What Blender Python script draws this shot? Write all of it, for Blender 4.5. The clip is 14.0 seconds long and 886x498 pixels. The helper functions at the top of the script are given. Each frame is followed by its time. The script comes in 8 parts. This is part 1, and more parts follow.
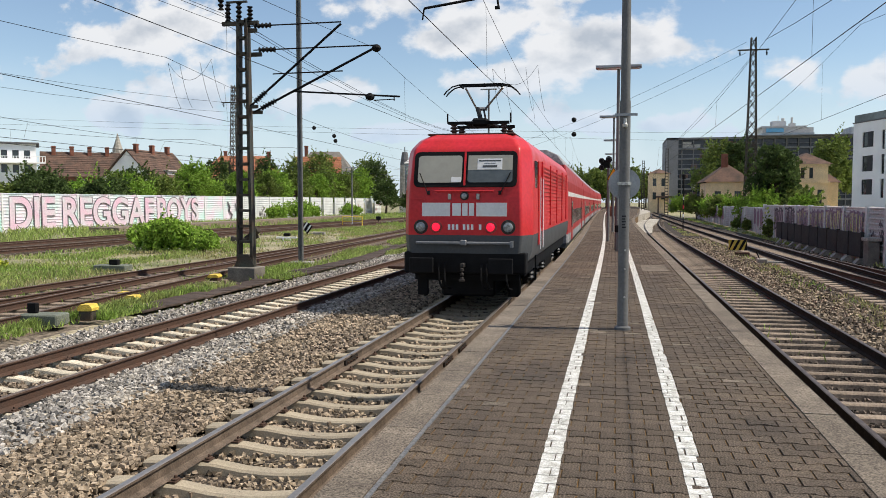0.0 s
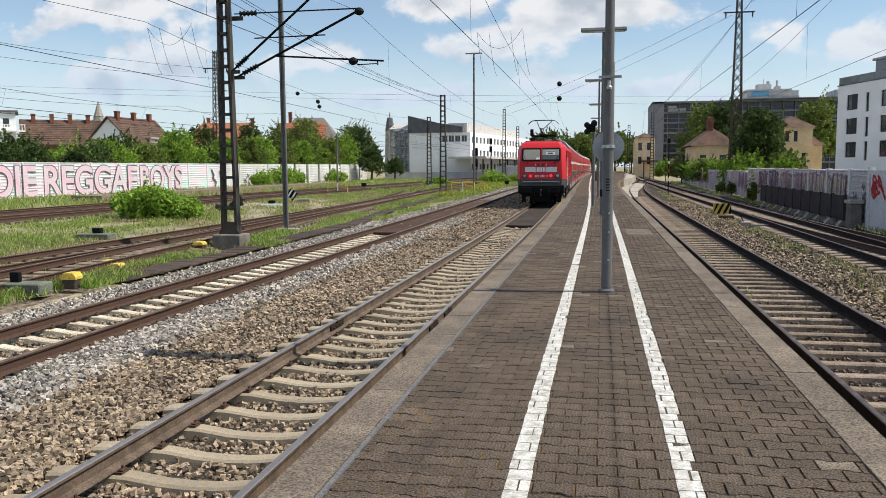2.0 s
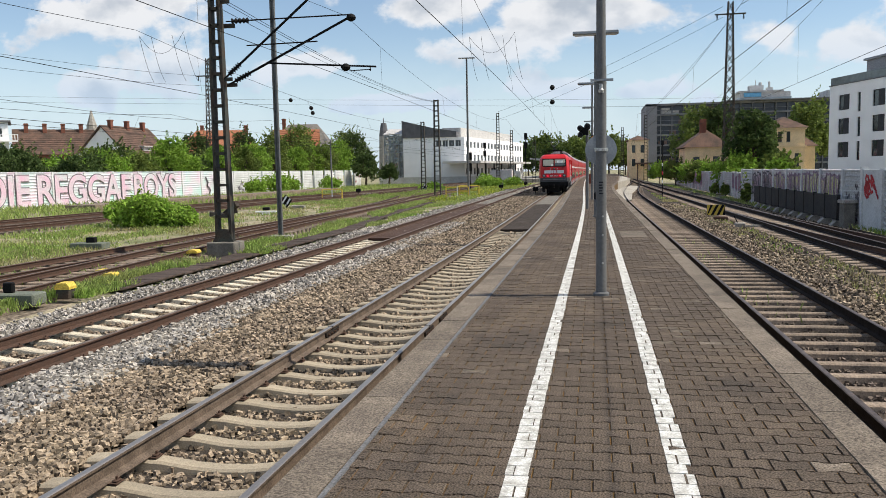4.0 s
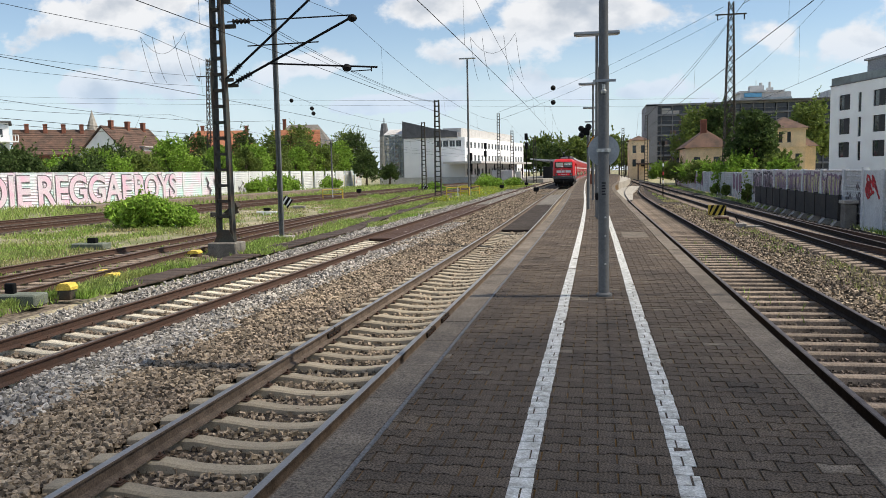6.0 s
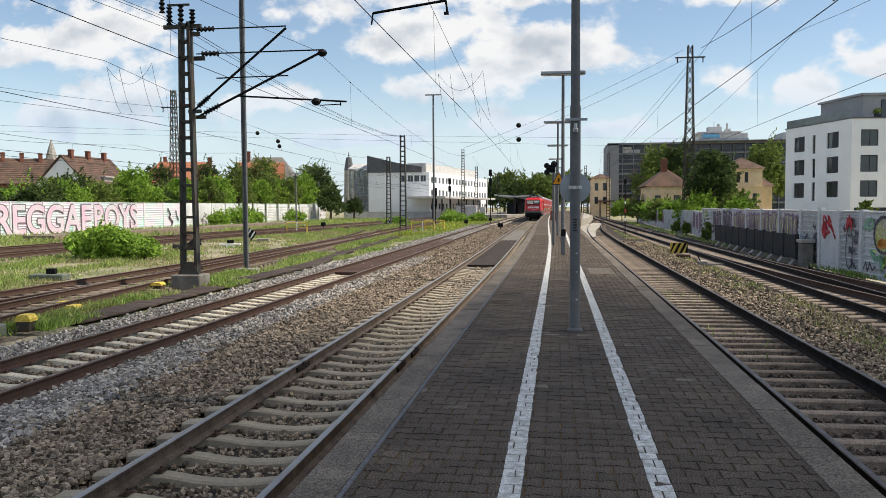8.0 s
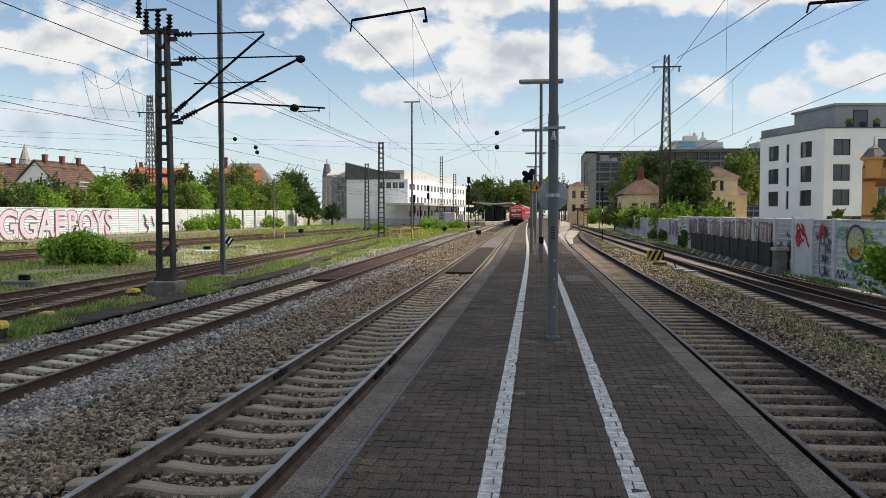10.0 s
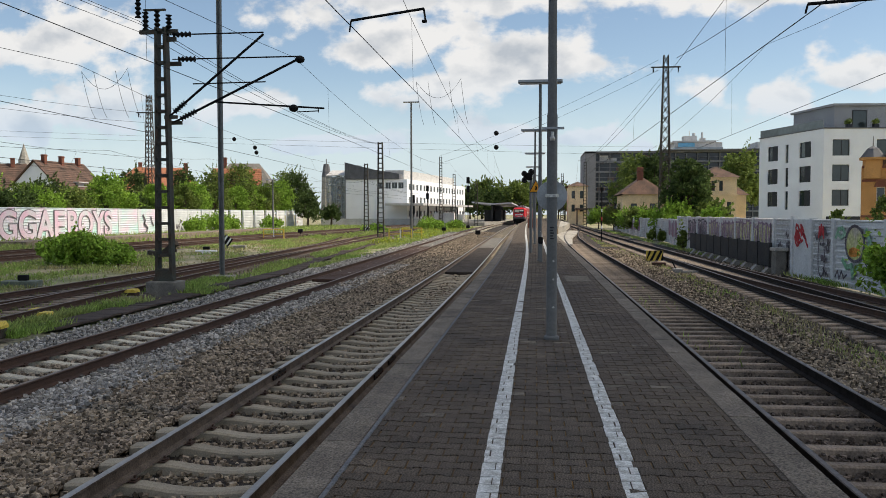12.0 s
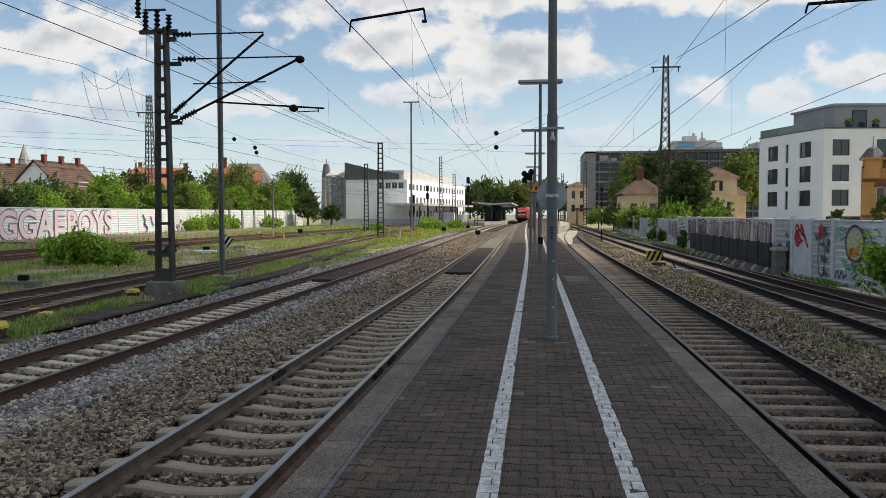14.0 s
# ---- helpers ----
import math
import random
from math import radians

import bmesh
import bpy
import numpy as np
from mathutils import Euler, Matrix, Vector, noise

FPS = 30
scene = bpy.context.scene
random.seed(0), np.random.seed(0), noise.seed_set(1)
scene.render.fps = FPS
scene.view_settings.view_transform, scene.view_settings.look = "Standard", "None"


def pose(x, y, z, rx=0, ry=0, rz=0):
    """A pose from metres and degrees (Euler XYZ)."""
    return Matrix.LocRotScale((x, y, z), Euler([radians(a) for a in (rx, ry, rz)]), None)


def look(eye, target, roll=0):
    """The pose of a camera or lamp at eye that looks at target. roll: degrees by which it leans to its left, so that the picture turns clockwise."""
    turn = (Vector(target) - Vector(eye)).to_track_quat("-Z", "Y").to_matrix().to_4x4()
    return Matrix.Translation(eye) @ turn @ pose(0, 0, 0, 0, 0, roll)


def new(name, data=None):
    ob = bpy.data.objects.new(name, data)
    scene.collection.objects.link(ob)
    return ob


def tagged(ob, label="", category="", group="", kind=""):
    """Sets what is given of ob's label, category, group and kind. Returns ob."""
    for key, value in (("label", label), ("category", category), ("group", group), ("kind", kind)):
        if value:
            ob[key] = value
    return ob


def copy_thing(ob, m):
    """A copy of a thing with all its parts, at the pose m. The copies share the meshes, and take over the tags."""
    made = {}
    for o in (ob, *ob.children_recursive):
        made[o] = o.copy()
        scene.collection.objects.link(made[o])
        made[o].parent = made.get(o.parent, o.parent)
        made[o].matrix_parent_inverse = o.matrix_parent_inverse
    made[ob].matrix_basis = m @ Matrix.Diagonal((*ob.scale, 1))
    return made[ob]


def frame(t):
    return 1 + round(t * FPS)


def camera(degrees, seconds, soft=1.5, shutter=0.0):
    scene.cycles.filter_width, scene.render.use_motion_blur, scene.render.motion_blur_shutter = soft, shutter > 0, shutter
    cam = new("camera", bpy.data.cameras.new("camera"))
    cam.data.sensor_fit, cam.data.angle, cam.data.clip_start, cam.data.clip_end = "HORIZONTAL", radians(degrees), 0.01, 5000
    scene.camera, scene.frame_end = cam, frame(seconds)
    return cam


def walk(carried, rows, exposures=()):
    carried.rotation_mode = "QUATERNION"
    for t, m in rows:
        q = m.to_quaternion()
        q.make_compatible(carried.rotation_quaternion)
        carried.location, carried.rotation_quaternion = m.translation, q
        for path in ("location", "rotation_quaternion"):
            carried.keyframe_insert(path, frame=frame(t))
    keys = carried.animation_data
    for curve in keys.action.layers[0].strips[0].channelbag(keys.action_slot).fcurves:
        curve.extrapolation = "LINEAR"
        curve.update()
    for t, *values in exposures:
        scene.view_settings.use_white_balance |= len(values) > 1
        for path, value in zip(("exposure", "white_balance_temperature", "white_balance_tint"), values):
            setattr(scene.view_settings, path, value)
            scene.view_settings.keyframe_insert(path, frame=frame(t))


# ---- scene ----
FOV = 57.43
cam = camera(FOV, 14.0, soft=0.6)
walk(cam, [
    (0, pose(0.106, 0.033, 1.630, 86.66, -0.01, 12.01)),
    (0.5, pose(0.112, 0.041, 1.603, 86.43, 0.13, 11.91)),
    (1, pose(0.111, 0.074, 1.595, 84.89, 0.08, 11.59)),
    (1.5, pose(0.116, 0.076, 1.598, 84.27, 0.12, 11.25)),
    (2, pose(0.129, 0.044, 1.608, 84.26, 0.40, 11.01)),
    (2.5, pose(0.155, 0.038, 1.613, 84.50, 0.97, 10.65)),
    (3, pose(0.159, 0.045, 1.613, 84.57, 1.09, 10.61)),
    (5.5, pose(0.110, 0.076, 1.613, 84.61, 1.12, 10.61)),
    (6, pose(0.115, 0.066, 1.618, 84.61, 1.12, 10.64)),
    (6.2, pose(0.117, 0.050, 1.626, 85.20, 1.13, 9.98)),
    (6.5, pose(0.119, 0.041, 1.630, 85.55, 1.14, 9.60)),
    (7, pose(0.100, 0.034, 1.624, 85.82, 1.04, 9.49)),
    (7.5, pose(0.033, 0.018, 1.616, 86.57, 0.64, 9.06)),
    (8, pose(-0.004, 0.009, 1.619, 87.03, 0.32, 8.08)),
    (8.5, pose(-0.016, 0.014, 1.616, 87.36, 0.21, 7.18)),
    (11, pose(0.000, 0.000, 1.625, 87.53, 0.09, 6.50)),
    (14, pose(0.000, 0.000, 1.625, 87.53, 0.09, 6.50)),
], exposures=[(0.0, 0.22, 6680, 10), (5.0, 0.24, 6680, 10), (7.0, 0.32, 6780, 10), (8.5, 0.32, 6880, 10), (11.0, 0.22, 6980, 10), (14.0, 0.20, 6980, 10)])

# ---- world, sun ----
SUN_EL, SUN_AZ = 52.0, 85.4          # elevation; compass angle from +y towards +x


def make_world():
    """Clear sky low in dust, with heaped clouds that thin out overhead."""
    w = bpy.data.worlds.new("sky")
    scene.world = w
    w.use_nodes = True
    nt = w.node_tree
    nt.nodes.clear()
    N, L = nt.nodes.new, nt.links.new

    def math_node(op, a, b=None, clamp=False):
        n = N("ShaderNodeMath")
        n.operation, n.use_clamp = op, clamp
        for i, v in enumerate((a, b)):
            if v is None:
                continue
            if isinstance(v, (int, float)):
                n.inputs[i].default_value = v
            else:
                L(v, n.inputs[i])
        return n.outputs[0]

    def ramp(v, a, b, c=0.0, d=1.0):
        n = N("ShaderNodeMapRange")
        n.interpolation_type = "SMOOTHSTEP"
        for i, q in enumerate((a, b, c, d)):
            n.inputs[i + 1].default_value = q
        L(v, n.inputs[0])
        return n.outputs[0]
    out = N("ShaderNodeOutputWorld")
    bg, bgc, mix = N("ShaderNodeBackground"), N("ShaderNodeBackground"), N("ShaderNodeMixShader")
    sky = N("ShaderNodeTexSky")
    sky.sky_type, sky.sun_disc = "NISHITA", False
    sky.sun_elevation, sky.sun_rotation = radians(SUN_EL), radians(SUN_AZ)
    sky.air_density, sky.dust_density, sky.ozone_density = 1.0, 0.12, 1.6
    L(sky.outputs[0], bg.inputs[0])
    bg.inputs["Strength"].default_value = 0.115
    tc, sep = N("ShaderNodeTexCoord"), N("ShaderNodeSeparateXYZ")
    L(tc.outputs["Generated"], sep.inputs[0])
    x, y, z = sep.outputs
    # a flat cloud deck seen from below: far clouds crowd towards the horizon
    den = math_node("ADD", math_node("MAXIMUM", z, 0.0), 0.34)
    u, v = math_node("DIVIDE", x, den), math_node("DIVIDE", y, den)
    com = N("ShaderNodeCombineXYZ")
    L(u, com.inputs[0])
    L(v, com.inputs[1])
    L(math_node("MULTIPLY", z, 1.5), com.inputs[2])

    def cloud_noise(scale, detail, shift, rough=0.55):
        mp, n = N("ShaderNodeMapping"), N("ShaderNodeTexNoise")
        mp.inputs["Location"].default_value = shift
        n.inputs["Scale"].default_value, n.inputs["Detail"].default_value, n.inputs["Roughness"].default_value = scale, detail, rough
        L(com.outputs[0], mp.inputs[0])
        L(mp.outputs[0], n.inputs["Vector"])
        return n.outputs["Fac"]
    big = cloud_noise(CLOUD_SCALE, 9.0, CLOUD_SHIFT)
    deck = math_node("MULTIPLY", ramp(big, 0.50, 0.565), ramp(z, 1.0, 0.3, 0.6, 1.0))
    # heaped clouds up the line: p across, q above the horizon, both as slopes
    ahead = math_node("MAXIMUM", y, 0.05)
    p, q = math_node("DIVIDE", x, ahead), math_node("DIVIDE", z, ahead)
    heap = None
    for p0, q0, a, b, w in HEAPS:
        du = math_node("DIVIDE", math_node("SUBTRACT", p, p0), a)
        dv = math_node("DIVIDE", math_node("SUBTRACT", q, q0), b)
        r2 = math_node("ADD", math_node("MULTIPLY", du, du), math_node("MULTIPLY", dv, dv))
        g = math_node("MULTIPLY", math_node("POWER", 2.718, math_node("MULTIPLY", r2, -1.0)), w)
        heap = g if heap is None else math_node("MAXIMUM", heap, g)

    def billow(dp, dq, scale, detail, rough):
        c, n = N("ShaderNodeCombineXYZ"), N("ShaderNodeTexNoise")
        L(math_node("ADD", p, dp), c.inputs[0])
        L(math_node("MULTIPLY", math_node("ADD", q, dq), 1.45), c.inputs[1])
        c.inputs[2].default_value = 3.7
        n.inputs["Scale"].default_value, n.inputs["Detail"].default_value, n.inputs["Roughness"].default_value = scale, detail, rough
        L(c.outputs[0], n.inputs["Vector"])
        return n.outputs["Fac"]
    puff = billow(0.0, 0.0, 13.0, 10.0, 0.56)
    density = math_node("SUBTRACT", math_node("ADD", puff, math_node("MULTIPLY", heap, 0.42)), 0.635)
    cumulus = ramp(density, -0.06, 0.10)
    front = math_node("MULTIPLY", ramp(y, 0.1, 0.35), ramp(q, 1.1, 0.6))
    cover = math_node("ADD", math_node("MULTIPLY", cumulus, front), math_node("MULTIPLY", deck, math_node("SUBTRACT", 1.0, front)))
    cover = math_node("MAXIMUM", cover, ramp(z, 0.17, 0.0, 0.0, 0.78))
    # sides turned to the sun are white, thick bases blue-grey
    relief = math_node("SUBTRACT", billow(0.0, 0.0, 11.0, 5.0, 0.5), billow(0.016, 0.024, 11.0, 5.0, 0.5))
    shade = math_node("SUBTRACT", ramp(density, 0.06, 0.42, 0.0, 0.70), math_node("MULTIPLY", relief, 3.2), True)
    col = N("ShaderNodeMix")
    col.data_type = "RGBA"
    col.inputs[6].default_value, col.inputs[7].default_value = (0.90, 0.93, 0.98, 1), (0.52, 0.59, 0.69, 1)
    L(shade, col.inputs[0])
    far = N("ShaderNodeMix")
    far.data_type = "RGBA"
    far.inputs[7].default_value = (0.56, 0.74, 0.96, 1)
    L(ramp(z, 0.20, 0.02, 0.0, 0.9), far.inputs[0])
    L(col.outputs[2], far.inputs[6])
    L(far.outputs[2], bgc.inputs[0])
    bgc.inputs["Strength"].default_value = 0.80
    L(cover, mix.inputs[0])
    L(bg.outputs[0], mix.inputs[1])
    L(bgc.outputs[0], mix.inputs[2])
    L(mix.outputs[0], out.inputs[0])


HEAPS = [(-0.04, 0.188, 0.087, 0.042, 1.0), (-0.174, 0.208, 0.077, 0.042, 0.95), (-0.117, 0.157, 0.091, 0.025, 0.8), (-0.618, 0.225, 0.105, 0.042, 1.0), (-0.571, 0.136, 0.077, 0.034, 1.0), (-0.673, 0.121, 0.056, 0.025, 0.95), (0.285, 0.137, 0.052, 0.024, 0.95), (0.204, 0.148, 0.035, 0.02, 0.75),
         (0.375, 0.156, 0.049, 0.02, 0.9), (0.282, 0.264, 0.161, 0.027, 0.85), (-0.067, 0.272, 0.23, 0.031, 0.95), (-0.349, 0.14, 0.056, 0.017, 0.85), (-0.246, 0.089, 0.084, 0.014, 0.85), (-0.06, 0.097, 0.077, 0.017, 0.85), (-0.508, 0.344, 0.182, 0.042, 0.85), (0.057, 0.094, 0.042, 0.015, 0.8)]
CLOUD_SCALE, CLOUD_SHIFT = 2.7, (0.4, 2.1, 0.0)
make_world()
sun = new("sun", bpy.data.lights.new("sun", "SUN"))
sun.data.energy, sun.data.angle, sun.data.color = 4.6, radians(0.6), (1.0, 0.93, 0.81)
_e, _a = radians(SUN_EL), radians(SUN_AZ)
SUN_DIR = Vector((math.sin(_a) * math.cos(_e), math.cos(_a) * math.cos(_e), math.sin(_e)))
sun.matrix_world = look(SUN_DIR * 200, (0, 0, 0))

# ---- mesh kit ----


class Kit:
    """Collects boxes, tubes and free faces, and becomes one mesh."""

    def __init__(self):
        self.v, self.f, self.m = [], [], []

    def add(self, verts, faces, mat=0):
        n = len(self.v)
        self.v += [tuple(p) for p in verts]
        self.f += [tuple(i + n for i in q) for q in faces]
        self.m += [mat] * len(faces)
        return self

    def box(self, x0, y0, z0, x1, y1, z1, mat=0, turn=None, bevel=0.0):
        if bevel:
            b = min(bevel, (x1 - x0) / 3, (y1 - y0) / 3, (z1 - z0) / 3)
            vs = []
            for z in (z0, z0 + b, z1 - b, z1):
                i = b if z in (z0, z1) else 0
                xa, xb, ya, yb = x0 + i, x1 - i, y0 + i, y1 - i
                c = b if not i else 0.001
                vs += [(xa + c, ya, z), (xb - c, ya, z), (xb, ya + c, z), (xb, yb - c, z), (xb - c, yb, z), (xa + c, yb, z), (xa, yb - c, z), (xa, ya + c, z)]
            fs = [tuple(range(7, -1, -1)), tuple(range(24, 32))]
            for k in range(3):
                for i in range(8):
                    j = (i + 1) % 8
                    fs.append((k * 8 + i, k * 8 + j, k * 8 + 8 + j, k * 8 + 8 + i))
        else:
            vs = [(x0, y0, z0), (x1, y0, z0), (x1, y1, z0), (x0, y1, z0), (x0, y0, z1), (x1, y0, z1), (x1, y1, z1), (x0, y1, z1)]
            fs = [(3, 2, 1, 0), (4, 5, 6, 7), (0, 1, 5, 4), (1, 2, 6, 5), (2, 3, 7, 6), (3, 0, 4, 7)]
        if turn is not None:
            vs = [turn @ Vector(p) for p in vs]
        return self.add(vs, fs, mat)

    def tube(self, p, q, r, r2=None, n=10, mat=0, caps=True):
        p, q = Vector(p), Vector(q)
        r2 = r if r2 is None else r2
        d = q - p
        if d.length < 1e-6:
            return self
        m = d.to_track_quat("Z", "Y").to_matrix()
        ring = [m @ Vector((math.cos(2 * math.pi * i / n), math.sin(2 * math.pi * i / n), 0)) for i in range(n)]
        vs = [p + c * r for c in ring] + [q + c * r2 for c in ring]
        fs = [(i, (i + 1) % n, n + (i + 1) % n, n + i) for i in range(n)]
        if caps:
            fs += [tuple(range(n - 1, -1, -1)), tuple(range(n, 2 * n))]
        return self.add(vs, fs, mat)

    def path(self, pts, r, n=6, mat=0):
        """A bent tube in one piece."""
        pts = [Vector(p) for p in pts]
        d = (pts[1] - pts[0]).normalized()
        q = d.to_track_quat("Z", "Y")
        vs = []
        for i, p in enumerate(pts):
            e = (pts[min(i + 1, len(pts) - 1)] - pts[max(i - 1, 0)]).normalized()
            q = d.rotation_difference(e) @ q
            d = e
            vs += [p + q @ Vector((r * math.cos(2 * math.pi * j / n), r * math.sin(2 * math.pi * j / n), 0)) for j in range(n)]
        fs = [(i * n + j, i * n + (j + 1) % n, i * n + n + (j + 1) % n, i * n + n + j) for i in range(len(pts) - 1) for j in range(n)]
        fs += [tuple(range(n - 1, -1, -1)), tuple(range(len(vs) - n, len(vs)))]
        return self.add(vs, fs, mat)

    def lathe(self, axis0, axis1, prof, n=14, mat=0):
        """A turned shape: prof is (share along the axis, radius)."""
        a, b = Vector(axis0), Vector(axis1)
        m = (b - a).to_track_quat("Z", "Y").to_matrix()
        vs, fs = [], []
        for s, r in prof:
            c = a.lerp(b, s)
            vs += [c + m @ Vector((r * math.cos(2 * math.pi * i / n), r * math.sin(2 * math.pi * i / n), 0)) for i in range(n)]
        for k in range(len(prof) - 1):
            for i in range(n):
                j = (i + 1) % n
                fs.append((k * n + i, k * n + j, (k + 1) * n + j, (k + 1) * n + i))
        fs += [tuple(range(n - 1, -1, -1)), tuple(range((len(prof) - 1) * n, len(prof) * n))]
        return self.add(vs, fs, mat)

    def prism(self, poly, y0, y1, mat=0, axis="y"):
        """A closed outline (x, z) pulled along y (or (y, z) along x, or (x, y) along z)."""
        n = len(poly)
        put = {"y": lambda a, b, t: (a, t, b), "x": lambda a, b, t: (t, a, b), "z": lambda a, b, t: (a, b, t)}[axis]
        vs = [put(a, b, y0) for a, b in poly] + [put(a, b, y1) for a, b in poly]
        fs = [(i, (i + 1) % n, n + (i + 1) % n, n + i) for i in range(n)] + [tuple(range(n - 1, -1, -1)), tuple(range(n, 2 * n))]
        return self.add(vs, fs, mat)

    def mesh(self, name, mats, smooth=False):
        me = bpy.data.meshes.new(name)
        me.from_pydata(self.v, [], self.f)
        for m in (mats if isinstance(mats, (list, tuple)) else [mats]):
            me.materials.append(m)
        if len(me.materials) > 1:
            me.polygons.foreach_set("material_index", self.m)
        bm = bmesh.new()
        bm.from_mesh(me)
        bmesh.ops.recalc_face_normals(bm, faces=bm.faces)
        bm.to_mesh(me)
        bm.free()
        if smooth:
            me.polygons.foreach_set("use_smooth", [True] * len(me.polygons))
            me.set_sharp_from_angle(angle=radians(38))
        return me


def part(name, kit, mats, parent, label="", smooth=False):
    ob = new(name, kit.mesh(name, mats, smooth))
    ob.parent = parent
    if label:
        ob["label"] = label
    return ob


def thing(name, kit, mats, label, category, group="", kind="", smooth=False):
    return tagged(new(name, kit.mesh(name, mats, smooth)), label, category, group, kind)


def empty(name, m, label, category, group="", kind=""):
    e = new(name)
    e.empty_display_size = 0.2
    e.matrix_basis = m
    return tagged(e, label, category, group, kind)


# ---- materials ----


def mat(name, col, rough=0.8, metal=0.0, var=0.25, scale=3.0, fine=40.0, bump=0.2, col2=None, rnd=0.0, spec=0.22, island=0.0, fine_mix=0.35, dist=0.01):
    """A surface with stains (scale) and grain (fine): col shifts towards col2 in patches; rnd varies object by object, island piece by piece."""
    m = bpy.data.materials.new(name)
    m.use_nodes = True
    nt = m.node_tree
    n, l = nt.nodes, nt.links
    b = n["Principled BSDF"]
    b.inputs["Roughness"].default_value, b.inputs["Metallic"].default_value = rough, metal
    b.inputs["Specular IOR Level"].default_value = spec
    tc = n.new("ShaderNodeTexCoord")
    n1, n2 = n.new("ShaderNodeTexNoise"), n.new("ShaderNodeTexNoise")
    for k, s, d in ((n1, scale, 5), (n2, fine, 4)):
        k.inputs["Scale"].default_value, k.inputs["Detail"].default_value = s, d
        l.new(tc.outputs["Object"], k.inputs["Vector"])
    c2 = col2 or tuple(c * (1 - var) for c in col)
    r1 = n.new("ShaderNodeMapRange")
    r1.inputs[1].default_value, r1.inputs[2].default_value = 0.35, 0.68
    l.new(n1.outputs["Fac"], r1.inputs[0])
    mx = n.new("ShaderNodeMix")
    mx.data_type = "RGBA"
    mx.inputs[6].default_value, mx.inputs[7].default_value = (*col, 1), (*c2, 1)
    l.new(r1.outputs[0], mx.inputs[0])
    hs = n.new("ShaderNodeHueSaturation")
    l.new(mx.outputs[2], hs.inputs["Color"])
    val = n.new("ShaderNodeMapRange")
    val.inputs[1].default_value, val.inputs[2].default_value = 0.32, 0.68
    val.inputs[3].default_value, val.inputs[4].default_value = 1 - fine_mix, 1 + fine_mix
    l.new(n2.outputs["Fac"], val.inputs[0])
    last = val.outputs[0]
    for amount, node, sock in ((rnd, "ShaderNodeObjectInfo", "Random"), (island, "ShaderNodeNewGeometry", "Random Per Island")):
        if amount:
            o = n.new(node)
            mr = n.new("ShaderNodeMapRange")
            mr.inputs[3].default_value, mr.inputs[4].default_value = 1 - amount, 1 + amount
            l.new(o.outputs[sock], mr.inputs[0])
            mu = n.new("ShaderNodeMath")
            mu.operation = "MULTIPLY"
            l.new(last, mu.inputs[0])
            l.new(mr.outputs[0], mu.inputs[1])
            last = mu.outputs[0]
    l.new(last, hs.inputs["Value"])
    l.new(hs.outputs[0], b.inputs["Base Color"])
    rr = n.new("ShaderNodeMapRange")
    rr.inputs[3].default_value, rr.inputs[4].default_value = max(rough - 0.12, 0.02), min(rough + 0.12, 1)
    l.new(n1.outputs["Fac"], rr.inputs[0])
    l.new(rr.outputs[0], b.inputs["Roughness"])
    if bump:
        bp = n.new("ShaderNodeBump")
        bp.inputs["Strength"].default_value, bp.inputs["Distance"].default_value = bump, dist
        l.new(n2.outputs["Fac"], bp.inputs["Height"])
        l.new(bp.outputs[0], b.inputs["Normal"])
    return m


def glow(name, col, strength):
    m = bpy.data.materials.new(name)
    m.use_nodes = True
    b = m.node_tree.nodes["Principled BSDF"]
    b.inputs["Base Color"].default_value = (*col, 1)
    b.inputs["Emission Color"].default_value, b.inputs["Emission Strength"].default_value = (*col, 1), strength
    return m


def glass(name, col=(0.03, 0.04, 0.045), rough=0.06):
    m = mat(name, col, rough, 0.0, 0.2, 1.5, 8, 0.0, spec=0.7, fine_mix=0.1)
    return m


def leafy(name, col, col2, scale=0.8):
    """Thin green blades that let some light through."""
    m = mat(name, col, 0.75, 0, 0.4, scale, 12, 0.0, island=0.45, col2=col2)
    nt = m.node_tree
    b = nt.nodes["Principled BSDF"]
    tr, mx = nt.nodes.new("ShaderNodeBsdfTranslucent"), nt.nodes.new("ShaderNodeMixShader")
    nt.links.new(b.inputs["Base Color"].links[0].from_socket, tr.inputs[0])
    mx.inputs[0].default_value = 0.38
    nt.links.new(b.outputs[0], mx.inputs[1])
    nt.links.new(tr.outputs[0], mx.inputs[2])
    nt.links.new(mx.outputs[0], nt.nodes["Material Output"].inputs[0])
    return m


